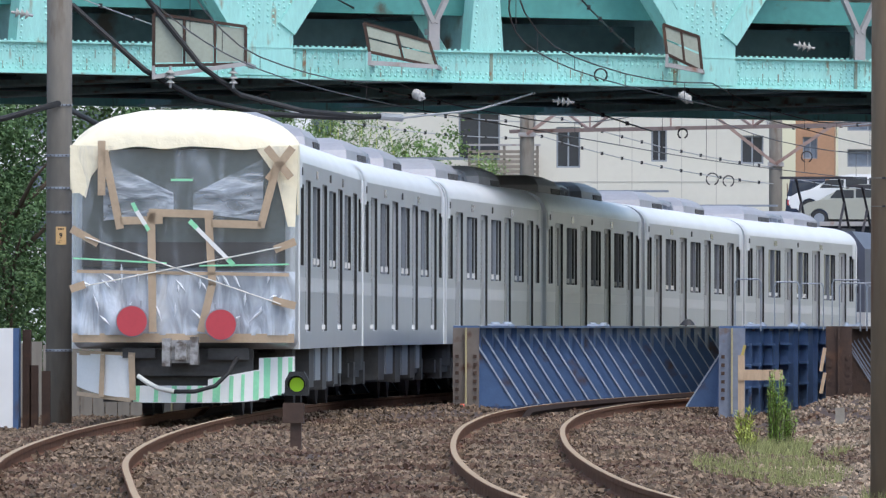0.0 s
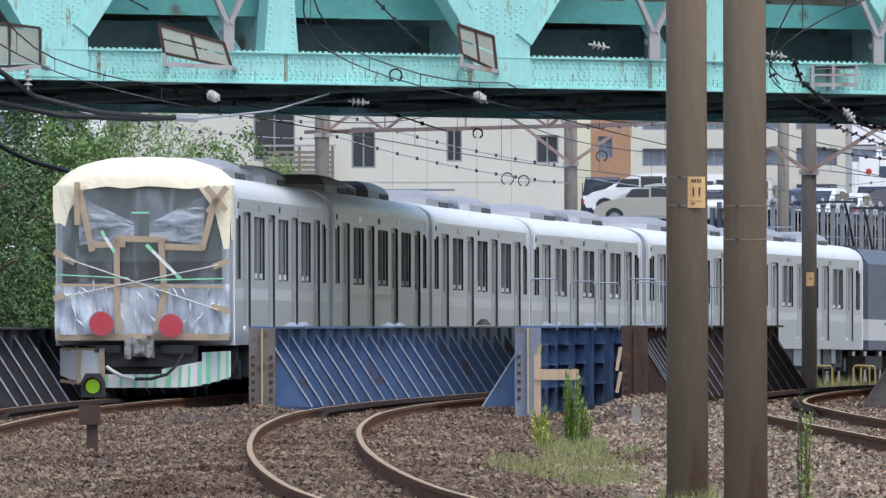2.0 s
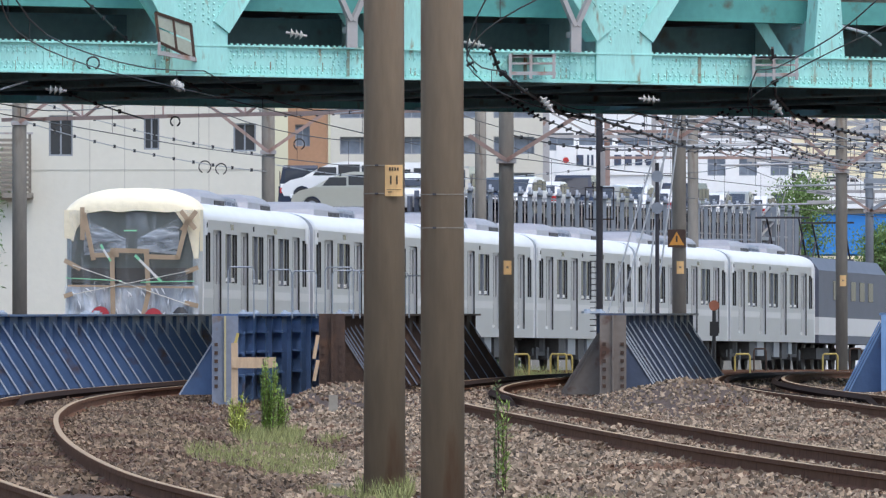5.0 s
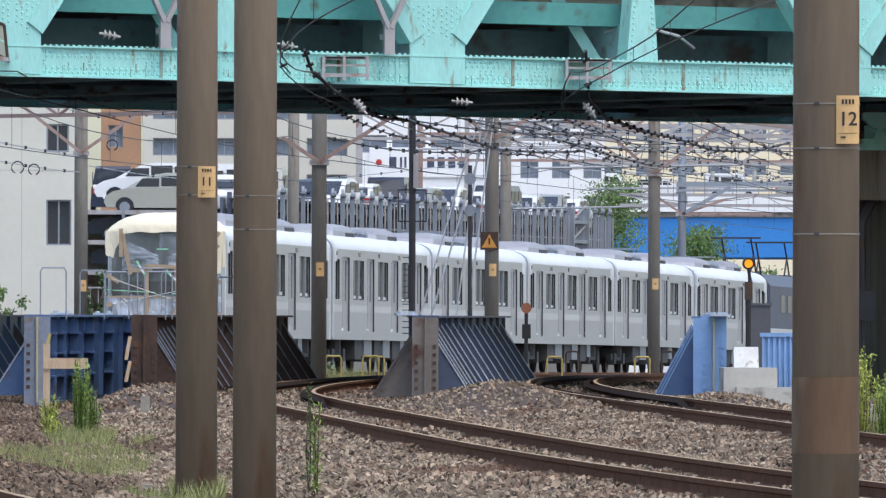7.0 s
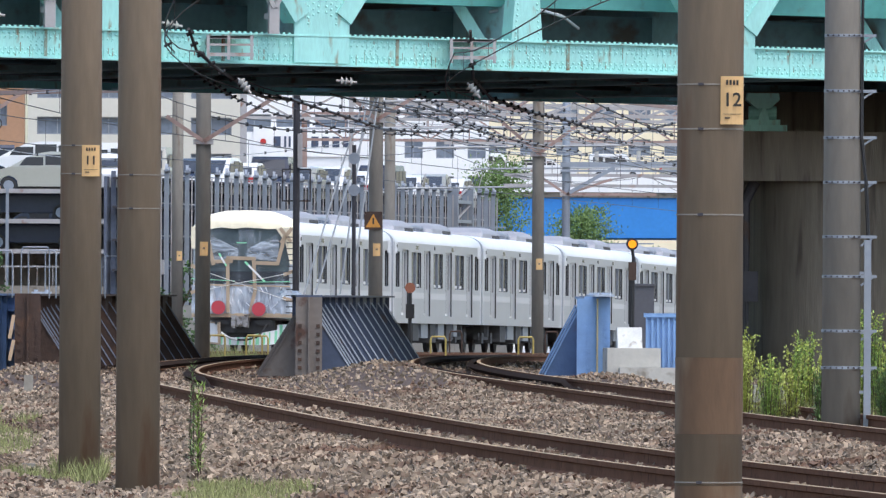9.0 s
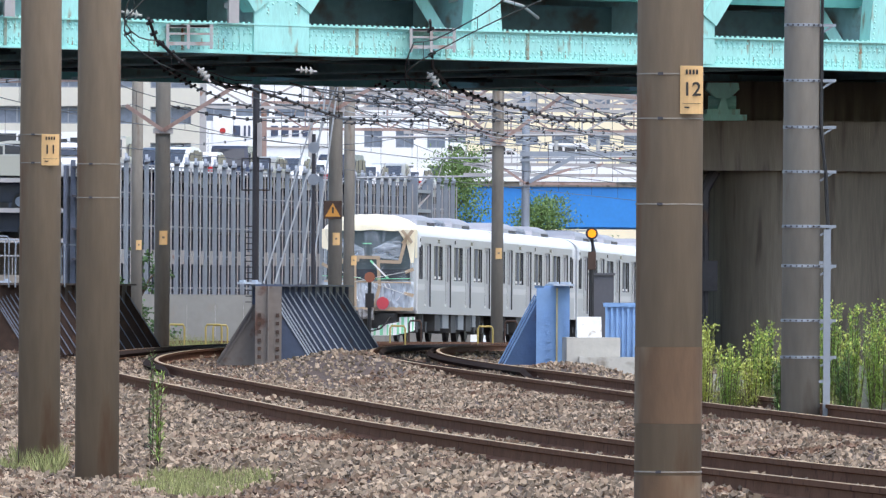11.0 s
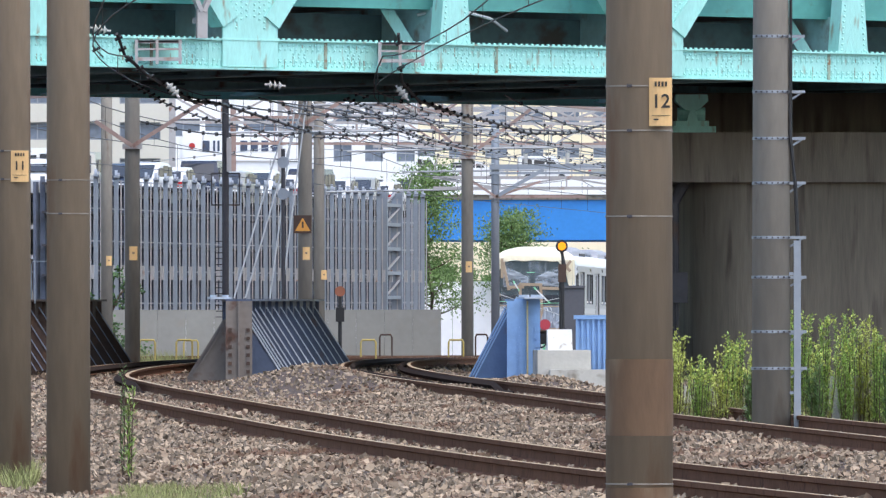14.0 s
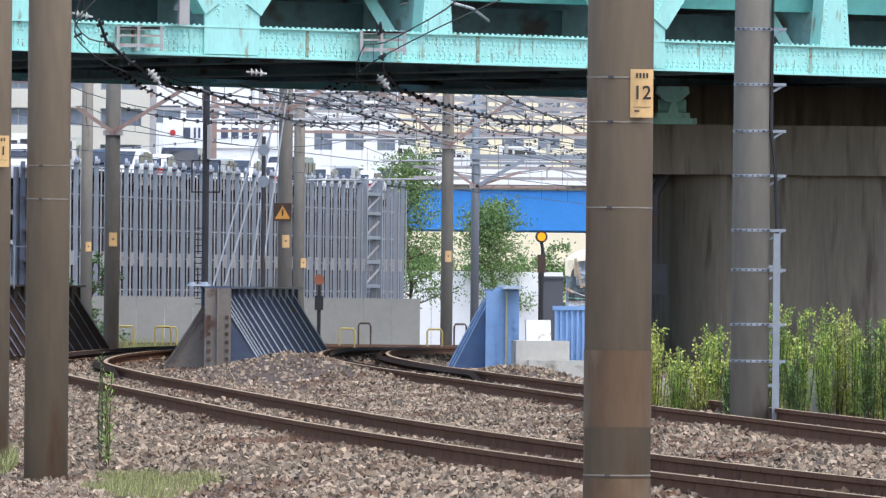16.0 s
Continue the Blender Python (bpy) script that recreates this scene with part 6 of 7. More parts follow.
SUPPORTS = [60, 125, 188, 240, 292, 345, 400, 438]
LINES = {}
for k in TRACKS:
    line = LINES[k] = thing("overhead_line", pose(0, 0, 0), "dark overhead line of wires and droppers above the track", "overhead line", "overhead lines")
    for a, b in zip(SUPPORTS, SUPPORTS[1:]):
        top, low = [], []
        for i in range(13):
            f = i / 12
            y = a + (b - a) * f
            p = track(k, y)
            ends = (5.2 if abs(a - 188) < 1 else 5.95, 5.2 if abs(b - 188) < 1 else 5.95)
            zt = ends[0] * (1 - f) + ends[1] * f - 4 * 0.55 * f * (1 - f)
            stagger = 0.2 * math.sin(y * 0.06 + k)
            top.append(Vector((p.x + stagger, y, max(zt, 5.0) + rise(y) * 0.5)))
            low.append(Vector((p.x + stagger, y, 4.82 + rise(y) * 0.5)))
        Mesh().tube(top, 0.011, 5).link("messenger_wire", WIRE, line)
        Mesh().tube(low, 0.010, 5).link("contact_wire", WIRE, line)
        for p, q in zip(top[1::2], low[1::2]):
            Mesh().tube([p, q], 0.005, 4).link("dropper", WIRE, line)
# feeders strung from the bridge to the gantries, with bead spacers
feeders = [((-13.3, 183, 6.6), (-7.5, 200, 5.1)), ((-9.7, 184, 6.9), (-4.6, 215, 4.95)), ((-6.2, 186, 6.9), (-0.4, 240, 5.6)), ((-5.4, 187, 6.9), (-3.2, 196, 5.1)), ((0.6, 190, 6.9), (5.9, 255, 5.8)), ((0.9, 190, 6.9), (9.2, 285, 5.75)),
           ((-9.0, 275, 6.0), (-2.9, 283, 4.8)), ((-9.0, 275, 6.6), (-2.9, 283, 5.2)), ((-15.0, 270, 7.0), (-8.9, 275, 6.2)), ((-15.0, 270, 6.5), (-8.9, 275, 5.8)), ((-2.9, 283, 5.0), (2.5, 330, 5.2)), ((3.0, 230, 6.4), (11.5, 290, 5.1)),
           ((3.0, 230, 6.0), (11.5, 290, 5.9)), ((6.5, 255, 5.4), (16.0, 380, 5.8)), ((11.5, 290, 5.4), (24.0, 400, 6.2)), ((6.5, 255, 5.2), (20.0, 330, 4.9)), ((11.5, 290, 6.2), (22.0, 330, 5.2)), ((2.4, 230, 5.7), (16.0, 300, 5.6)), ((8.9, 335, 6.4), (24.0, 380, 6.9)), ((2.7, 330, 5.2), (12, 400, 7.2)), ((-2.9, 283, 6.2), (2.4, 230, 5.9)), ((2.4, 230, 4.9), (6.5, 255, 5.0)), ((6.5, 255, 5.9), (11.5, 290, 5.0)), ((3.2, 215, 5.1), (9.5, 262, 5.5)), ((6.8, 212, 5.1), (15, 300, 5.3)), ((9.2, 214, 5.1), (18, 320, 5.5)), ((4.6, 214, 5.05), (12.5, 300, 5.6)), ((11.5, 290, 5.7), (18.5, 345, 5.2)), ((8, 330, 6.9), (17, 345, 5.9)), ((16, 380, 6.6), (25, 400, 5.4)), ((10, 400, 6.6), (30, 420, 6.4)), ((12, 430, 8.3), (30, 440, 7.4))]
for i, (a, b) in enumerate(feeders):
    pts = sagging(a, b, 0.18, 26)
    # Feeders starting beyond 250 m are paled: distance haze put into their colour.
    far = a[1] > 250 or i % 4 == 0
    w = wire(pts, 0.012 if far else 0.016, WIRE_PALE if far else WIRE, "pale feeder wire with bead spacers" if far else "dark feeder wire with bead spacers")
    for p in pts[2:-1:2]:
        bead = Mesh()
        bead.tube([p + Vector((0, 0, -0.04)), p, p + Vector((0, 0, 0.04))], 0.034, 7)
        bead.link("spacer", BLACK, w, "small dark spacer")
chains = [((1.72, 190, 5.69), (1.86, 191, 5.35), (2.23, 192, 5.06), (2.7, 200, 4.98), (3.28, 210, 4.92), (4.05, 220, 5.02), (5.32, 235, 4.97), (6.54, 250, 4.92), (7.78, 262, 5.03), (9.2, 275, 5.25)),
          ((1.33, 192, 5.53), (1.63, 195, 5.3), (2.09, 200, 5.05), (2.92, 220, 5.05), (3.83, 235, 5.03), (4.8, 245, 4.99), (6.13, 255, 4.9), (8.03, 275, 5.16)),
          ((6.61, 196, 5.83), (6.7, 197, 5.02), (7.32, 206, 4.85), (8.62, 222, 4.87), (9.91, 238, 4.99), (11.46, 255, 4.99), (13.18, 272, 5.21), (15.0, 290, 5.71)),
          ((6.43, 215, 5.16), (7.47, 230, 5.22), (8.54, 245, 5.25), (9.78, 258, 5.13), (11.12, 270, 5.15), (13.08, 285, 5.4)),
          ((7.57, 240, 5.0), (8.72, 252, 4.95), (10.04, 265, 4.92), (11.4, 280, 4.96), (12.84, 295, 5.02)),
          ((6.23, 215, 5.06), (7.03, 228, 5.13), (8.42, 245, 4.9), (9.49, 260, 4.76)),
          ((12.35, 290, 5.78), (13.62, 300, 5.51), (15.19, 312, 5.32), (16.82, 325, 5.1))]
for k, path in enumerate(chains):
    heavy = k in (0, 2)
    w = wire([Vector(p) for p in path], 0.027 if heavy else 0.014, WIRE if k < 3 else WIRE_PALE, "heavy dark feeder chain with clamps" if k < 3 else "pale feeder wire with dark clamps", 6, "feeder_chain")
    for a, b in zip(path, path[1:]):
        a, b = Vector(a), Vector(b)
        steps = max(2, int((b - a).length / 3.2))
        for i in range(steps):
            p = a.lerp(b, (i + 0.4) / steps)
            Mesh().tube([p + Vector((-0.06, 0, -0.03)), p + Vector((0.06, 0, 0.03))], 0.032 if heavy else 0.023, 7).link("clamp", BLACK, w, "small dark clamp")
for cx, cy, cz, r in ((-9.1, 190, 5.4, 0.13), (-4.9, 190, 5.45, 0.14), (-4.0, 215, 4.9, 0.12), (-8.0, 277, 5.75, 0.16), (-4.5, 281, 4.9, 0.2), (-4.1, 281, 4.85, 0.18), (-2.2, 284, 5.5, 0.18), (-10.4, 188, 5.0, 0.12)):
    loop = [(cx + 0.75 * r * math.cos(a), cy, cz + 0.75 * r * math.sin(a)) for a in [i * 0.5 - 1.2 for i in range(12)]]
    Mesh().tube(loop, 0.018, 6).link("jumper_loop", WIRE, LINES[2 if cx > -8.5 else 1], "dark loop of jumper wire")
for path, r, mt in ((((-13.3, 184, 6.45), (-12.1, 184, 5.38), (-11.3, 184.5, 4.93), (-10.2, 185, 4.7), (-9.0, 186, 4.66), (-8.45, 187, 4.7)), 0.045, BLACK), (((-12.2, 184, 6.7), (-11.2, 184, 5.45), (-10.6, 184.5, 5.0), (-9.6, 185, 4.75), (-8.7, 186, 4.68)), 0.045, BLACK),
                    (((-13.6, 164.7, 4.2), (-12.9, 164.7, 4.25), (-12.1, 164.7, 4.47), (-12.35, 180, 4.32), (-12.93, 200, 4.48), (-13.27, 214.8, 4.87), (-12.9, 215.5, 4.62), (-12.48, 216, 4.42), (-11.7, 217, 4.2)), 0.045, BLACK), (((-8.45, 187, 4.7), (-8.1, 187.3, 4.68)), 0.06, WIRE_PALE), (((-8.1, 187.3, 4.68), (-6.9, 189, 4.85), (-6.0, 190, 5.15)), 0.018, WIRE_PALE),
                    (((7.0, 198, 6.2), (7.6, 198, 6.32), (8.3, 198.5, 6.15), (8.6, 199, 5.95)), 0.028, WIRE_PALE)):
    wire([Vector(p) for p in path], r, mt, "thick insulated feeder cable", 8, "feeder_cable")


# ---- gantries ----
def build_gantry(a, b, z0, z1, bays, material, label, w=0.09):
    root = thing("overhead_gantry", pose(0, 0, 0), label, "gantry", "overhead line gantries")
    a, b = Vector((*a, 0)), Vector((*b, 0))
    up = Vector((0, 0, 1))
    for z in (z0, z1):
        Mesh().beam(a + up * z, b + up * z, w, w).link("chord", material, root)
    for i in range(bays):
        p, q = a.lerp(b, i / bays), a.lerp(b, (i + 1) / bays)
        Mesh().beam(p + up * (z0 if i % 2 else z1), q + up * (z1 if i % 2 else z0), w * 0.6, w * 0.6).link("diagonal", material, root)
        Mesh().beam(q + up * z0, q + up * z1, w * 0.5, w * 0.5).link("vertical", material, root)
    if a.y > 400:
        for p in (a, b):
            Mesh().beam(p + up * -2, p + up * (z1 + 0.4), 0.25, 0.25, up=(0, 1, 0)).link("leg", material, root)
    return root


GANTRY_RUST = mat("rust_tinted_gantry_paint", (0.36, 0.25, 0.22), 0.6, 0.1, 0.15, 1.0, (0.2, 0.1, 0.07), 0.3)
GP = "gantry carrying the overhead wires"
build_gantry((-9.3, 276), (2.6, 262), 5.98, 7.4, 6, GANTRY_RUST, "rust-tinted steel " + GP)
build_gantry((2.4, 231), (11.5, 291), 5.95, 6.42, 12, GANTRY_RUST, "rust-tinted steel " + GP)
build_gantry((6.5, 256), (24, 345), 6.3, 6.9, 16, GANTRY_RUST, "rust-tinted steel " + GP)
build_gantry((8.9, 336), (28, 352), 6.7, 7.3, 12, GANTRY, "grey steel " + GP, 0.1)
build_gantry((14, 381), (32, 384), 5.0, 5.35, 8, GANTRY, "grey steel " + GP, 0.1)
build_gantry((12, 381), (32, 384), 6.4, 7.6, 10, GANTRY, "grey steel " + GP, 0.1)
build_gantry((6, 432), (36, 440), 8.0, 9.0, 16, GANTRY, "grey steel " + GP, 0.11)
build_gantry((10, 520), (44, 525), 8.4, 9.6, 18, GANTRY_RUST, "rust-tinted steel " + GP, 0.12)
build_gantry((14, 600), (50, 605), 10.2, 11.4, 18, GANTRY, "grey steel " + GP, 0.13)


def build_arm(x, y, z, spans):
    root = thing("pole_bracket", pose(x, y, z), "rusty steel bracket braced to an overhead pole", "bracket", "pole brackets")
    for dx, dz in spans:
        Mesh().beam((0, -0.18, 0), (dx, -0.18, dz), 0.08, 0.08, up=(0, 1, 0)).link("brace", GANTRY_RUST, root)
    Mesh().box(-0.2, 0.2, -0.2, 0.2, -0.06, 0.04).link("clamp", GANTRY, root)


build_arm(2.39, 230, 4.36, [(-0.75, 0.5), (1.6, 1.0)])
build_arm(6.51, 255, 5.2, [(1.8, 1.1), (-1.0, 0.9)])
build_arm(11.53, 290, 4.9, [(1.6, 1.2), (-1.5, 1.3)])
build_arm(-2.96, 283, 5.3, [(1.9, 1.3), (-1.9, 1.5)])
build_arm(16.04, 380, 4.7, [(1.5, 0.5), (-1.2, 0.8), (3.0, 0.0)])
build_arm(-8.87, 275, 5.9, [(2.0, 1.4)])
for y, x0, x1, z in ((256, 6.5, 9.6, 5.62), (291, 8.5, 13.8, 5.05), (330, 6.0, 14.0, 6.1), (382, 13.0, 20.0, 5.55), (384, 10.5, 16.0, 4.9)):
    root = thing("wire_support", pose(0, 0, 0), "pale tubular cantilever arm holding the wires", "bracket", "cantilever arms")
    Mesh().tube([(x0, y, z), (x1, y, z + 0.1)], 0.03, 8).link("tube", WIRE_PALE, root)
    for f in (0.15, 0.5, 0.85):
        x = x0 + (x1 - x0) * f
        Mesh().beam((x, y, z), (x + 0.15, y, z + 0.5), 0.03, 0.03).link("strut", GANTRY, root)
boom = thing("cantilever_boom", pose(16.04, 379.8, 0), "pale grey steel boom braced to the overhead pole", "bracket")
Mesh().beam((-0.2, 0, 5.68), (5.2, 0, 5.74), 0.14, 0.16).link("upper_boom", GREY_METAL, boom)
Mesh().beam((-0.2, 0, 5.48), (5.2, 0, 5.5), 0.08, 0.08).link("lower_boom", GREY_METAL, boom)
Mesh().beam((0.1, 0, 4.75), (1.6, 0, 5.6), 0.12, 0.12).link("brace", GREY_METAL, boom)
for dx in (1.0, 2.4, 3.9):
    Mesh().tube([(dx, 0, 5.75), (dx, 0, 6.15)], 0.07, 8).link("insulator", PORCELAIN, boom, "pale ribbed insulator")
for dx, dz in ((0, 0), (0.25, 0.0)):
    wire([(5.7 + dx, 254, 1.3), (6.35 + dx, 254.5, 6.2)], 0.02, WIRE_PALE, "pale steel stay wire of a pole", 6, "stay_wire")
    wire([(4.9 + dx, 254, 1.3), (5.75 + dx, 254.5, 4.2), (6.4 + dx, 254.5, 6.2)], 0.02, WIRE_PALE, "pale steel stay wire of a pole", 6, "stay_wire")


# ---- poles: plates, bands and fittings ----
def text(s, size, m, material, parent, name="lettering", bold=0.0):
    cu = bpy.data.curves.new(name, "FONT")
    cu.body, cu.size, cu.align_x, cu.align_y, cu.extrude = s, size, "CENTER", "CENTER", 0.001
    cu.offset = bold
    cu.materials.append(material)
    ob = new(name, cu)
    ob.parent = parent
    ob.matrix_local = m
    return ob


def build_plate(x, y, z, w, h, number, bars=True):
    root = thing("pole_plate", pose(x, y, z), "cream number plate strapped to a pole" + (" reading " + number if number else ""), "number plate", "pole number plates")
    p = Mesh()
    n = 6
    for i in range(n + 1):
        a = radians(-28 + 56 * i / n)
        xx = w / 2 * math.sin(a) / math.sin(radians(28))
        yy = 0.02 * (1 - math.cos(a)) / (1 - math.cos(radians(28)))
        p.v += [(xx, yy, -h / 2), (xx, yy, h / 2), (xx, yy + 0.004, h / 2), (xx, yy + 0.004, -h / 2)]
    p.f = [(4 * i + j, 4 * i + (j + 1) % 4, 4 * i + 4 + (j + 1) % 4, 4 * i + 4 + j) for i in range(n) for j in range(4)]
    po = p.link("plate", LABEL, root)
    if number:
        text(number, h * 0.40, pose(0, -0.012, h * 0.0, 90, 0, 0) @ Matrix.Diagonal((0.98, 1, 1, 1)), INK, po, bold=0.0016)
        for dx in (-0.27, -0.12, 0.03, 0.18):
            Mesh().box(w * dx, w * (dx + 0.09), -0.004, 0.0, h * 0.32, h * 0.42).link("lettering_bar", INK, po)
        Mesh().box(-w * 0.4, w * 0.4, -0.003, 0.0, -h * 0.29, -h * 0.28).link("ruled_line", INK, po)
        Mesh().box(-w * 0.32, -w * 0.1, -0.004, 0.0, -h * 0.38, -h * 0.35).link("lettering_bar", INK, po)
    else:
        Mesh().box(-w * 0.15, w * 0.15, -0.004, 0.0, -h * 0.05, h * 0.1).link("lettering_bar", POLE, po)


build_plate(0.052, 96.80, 2.39, 0.15, 0.265, "11")
build_plate(3.62, 63.79, 2.36, 0.128, 0.27, "12")
build_plate(-12.06, 164.79, 2.56, 0.15, 0.26, "9")
for x, y, z in ((2.41, 229.83, 2.2), (6.53, 254.83, 2.3), (11.56, 289.83, 2.1), (2.75, 329.8, 2.4), (-2.9, 282.8, 2.0), (9.1, 334.8, 2.0)):
    build_plate(x, y, z, 0.16, 0.28, "")
ORANGE = mat("faded_orange_paint", (0.6, 0.27, 0.05), 0.6, 0, 0.1, 5)
warn = thing("warning_sign", pose(6.45, 254.8, 2.95), "yellow triangular warning sign on a pole", "sign")
Mesh().box(-0.2, 0.2, 0, 0.01, -0.2, 0.2).link("board", RUST, warn)
Mesh().prism([(-0.17, -0.15), (0.17, -0.15), (0, 0.15)], 1, -0.006, -0.001).link("triangle", ORANGE, warn)
Mesh().box(-0.02, 0.02, -0.01, -0.007, -0.08, 0.06).link("mark", INK, warn)


def band(x, y, z, r, h=0.025, material=GREY_METAL, label="galvanised band clamped round a pole", tail=0):
    root = thing("pole_band", pose(x, y, z), label, "pole band", "pole bands")
    b = Mesh()
    b.tube([(0, 0, -h / 2), (0, 0, h / 2)], r + 0.008, 24)
    b.link("strap", material, root)
    if tail:
        Mesh().box(0, r + 0.16 * tail, -r * 0.3 - 0.02, -r * 0.3 + 0.02, -h / 2, h / 2).link("lug", material, root)
        Mesh().beam((r, -0.05, -0.09), (r + 0.14, -0.05, 0), 0.02, 0.02).link("stay", material, root)
    for i in range(7):
        Mesh().box(-r * 0.9 + i * r * 0.3 - 0.008, -r * 0.9 + i * r * 0.3 + 0.008, -r * 1.05, -r * 0.2, -h * 0.25, h * 0.25).link("slot", DARK_STEEL, root)


for z in (3.91, 3.35, 2.88, 2.43, 1.88, 1.48, 0.93, 0.56):
    band(7.64, 115, z, 0.20 - 0.006 * z, 0.03, tail=1)
for z in (4.45, 3.72, 3.25, 2.9, 0.9):
    band(-12.1, 165, z, 0.19, 0.035)
for x, y, z, r in ((-0.03, 97, 2.28, 0.178), (-0.03, 97, 2.52, 0.178), (0.44, 92, 2.22, 0.178), (0.44, 92, 1.95, 0.178), (3.51, 64, 2.45, 0.19), (3.51, 64, 2.2, 0.19), (3.51, 64, 1.72, 0.19), (3.51, 64, 0.22, 0.19)):
    root = thing("pole_band", pose(x, y, z), "thin pale wire strap round a pole", "pole band", "pole straps")
    s = Mesh()
    s.tube([(0, 0, -0.004), (0, 0, 0.004)], r + 0.002, 24)
    s.link("strap", POLE_GREY, root)
    Mesh().box(-0.08, -0.05, -r - 0.02, -r, -0.008, 0.008).link("buckle", DARK_STEEL, root)
POLE_RUST = mat("rust_stained_wrap", (0.135, 0.078, 0.043), 0.8, 0, 0.3, 1.6, (0.18, 0.125, 0.078), 0.5, 0.004, 20, stretch=(1.3, 1.3, 0.4))
for z0, z1 in ((0.49, 0.92), (-0.3, 0.20)):
    sheet = Mesh().tube([(0, 0, z0 + 0.3), (0, 0, z1 + 0.3)], 0.1905, 24)
    del sheet.f[-2:]
    sheet.link("rusty_wrap", POLE_RUST, THICK_POLE, "rust-stained sheet wrapped round the shaft", smooth=True)
riser = thing("cable_riser", pose(7.9, 114.95, 0), "pale steel cable riser with a black cable on a pole", "cable riser")
Mesh().box(-0.035, 0.035, -0.03, 0.03, -0.1, 1.85).link("channel", GREY_METAL, riser)
Mesh().tube([(-0.06, 0, 6), (-0.07, -0.02, 2.9), (-0.02, -0.02, 2.4), (0.01, 0, 1.8)], 0.02, 6).link("cable", BLACK, riser, "black cable")
for z in (0.3, 0.9, 1.5):
    Mesh().box(-0.25, 0.04, -0.02, 0.02, z, z + 0.03).link("clip", GREY_METAL, riser)
lad = thing("signal_mast", pose(4.36, 235, 0), "thin dark lattice mast with a ladder and cage", "mast")
Mesh().tube([(0, 0, -0.3), (0, 0, 6.0)], 0.07, 10).link("shaft", DARK_STEEL, lad)
for i in range(14):
    Mesh().box(-0.2, -0.05, -0.02, 0.02, 0.9 + 0.12 * i, 0.92 + 0.12 * i).link("rung", DARK_STEEL, lad)
cage = Mesh()
for z in (3.2, 3.85):
    cage.box(-0.3, 0.3, -0.02, 0.02, z, z + 0.03)
cage.box(-0.3, -0.27, -0.02, 0.02, 3.2, 3.85), cage.box(0.27, 0.3, -0.02, 0.02, 3.2, 3.85)
cage.link("cage", DARK_STEEL, lad)
Mesh().box(0.02, 0.12, -0.12, -0.05, 3.9, 4.6).link("box", GANTRY, lad, "pale lamp box")
thin = thing("signal_mast", pose(5.95, 252, 0), "slim dark pole with round insulators", "mast")
Mesh().tube([(0, 0, -0.3), (0, 0, 4.6)], 0.045, 8).link("shaft", DARK_STEEL, thin)
for z in (3.6, 4.3):
    Mesh().tube([(0, -0.06, z), (0, 0.06, z)], 0.13, 16).link("wheel", GREY_METAL, thin)


# ---- signals ----
GREEN_LIGHT = glow("green_signal_light", (0.26, 0.5, 0.01), 0.2)
AMBER_LIGHT = glow("amber_signal_light", (1.0, 0.3, 0.0), 0.5)
sg = thing("dwarf_signal", pose(-6.5, 124, 0), "black dwarf signal showing green on a rusty post", "signal")
head = Mesh()
head.prism([(-0.13, 0.5), (0.13, 0.5), (0.13, 0.66), (0.08, 0.76), (-0.08, 0.76), (-0.13, 0.66)], 1, 0, 0.14)
h = head.link("housing", BLACK, sg, "black signal housing")
hood = Mesh()
for i in range(13):
    a = radians(-20 + 220 * i / 12)
    hood.v += [(0.1 * math.cos(a), 0, 0.62 + 0.1 * math.sin(a)), (0.1 * math.cos(a), -0.12, 0.62 + 0.1 * math.sin(a))]
hood.f = [(2 * i, 2 * i + 1, 2 * i + 3, 2 * i + 2) for i in range(12)]
hood.link("visor", BLACK, h)
Mesh().tube([(0, -0.015, 0.62), (0, 0.0, 0.62)], 0.078, 20).link("lens", GREEN_LIGHT, h, "lit green lens")
Mesh().box(-0.07, 0.05, 0, 0.1, -0.25, 0.38).link("post", RUST, sg, "rusty post")
Mesh().box(-0.15, 0.08, -0.05, 0.06, 0.2, 0.42).link("bracket", RUST, sg)
am = thing("amber_signal", pose(9.13, 190, 0), "amber round signal lamp on a slim black post", "signal")
Mesh().tube([(0, 0, 2.15), (0, 0.12, 2.15)], 0.1, 20).link("housing", BLACK, am)
Mesh().tube([(0, -0.015, 2.15), (0, -0.002, 2.15)], 0.068, 20).link("lens", AMBER_LIGHT, am, "lit amber lens")
Mesh().tube([(0, 0.05, 0.0), (0, 0.05, 1.6), (0.03, 0.05, 1.85), (0, 0.05, 2.06)], 0.055, 8, 0.03).link("post", BLACK, am)
Mesh().box(-0.06, 0.07, 0, 0.1, 1.55, 1.85).link("relay_case", RUST, am)
rd = thing("disc_signal", pose(6.86, 240, 0), "rusty red disc signal on a black post", "signal")
Mesh().tube([(0, 0, 1.44), (0, 0.03, 1.44)], 0.11, 20).link("disc", mat("faded_red_disc", (0.33, 0.12, 0.07), 0.7, 0, 0.15, 5), rd)
Mesh().tube([(0, 0.04, -0.3), (0, 0.04, 1.35)], 0.04, 8).link("post", BLACK, rd)
Mesh().box(-0.09, 0.09, -0.02, 0.1, 0.8, 1.1).link("lamp_case", BLACK, rd)
CABINET_GREY = mat("dark_grey_cabinet_paint", (0.085, 0.085, 0.1), 0.6, 0, 0.15, 2, (0.12, 0.11, 0.1), 0.2)
cb = thing("relay_cabinet", pose(9.6, 196, 0), "tall dark grey relay cabinet", "cabinet")
Mesh().box(-0.2, 0.2, 0, 0.4, -0.3, 1.46).link("body", CABINET_GREY, cb)
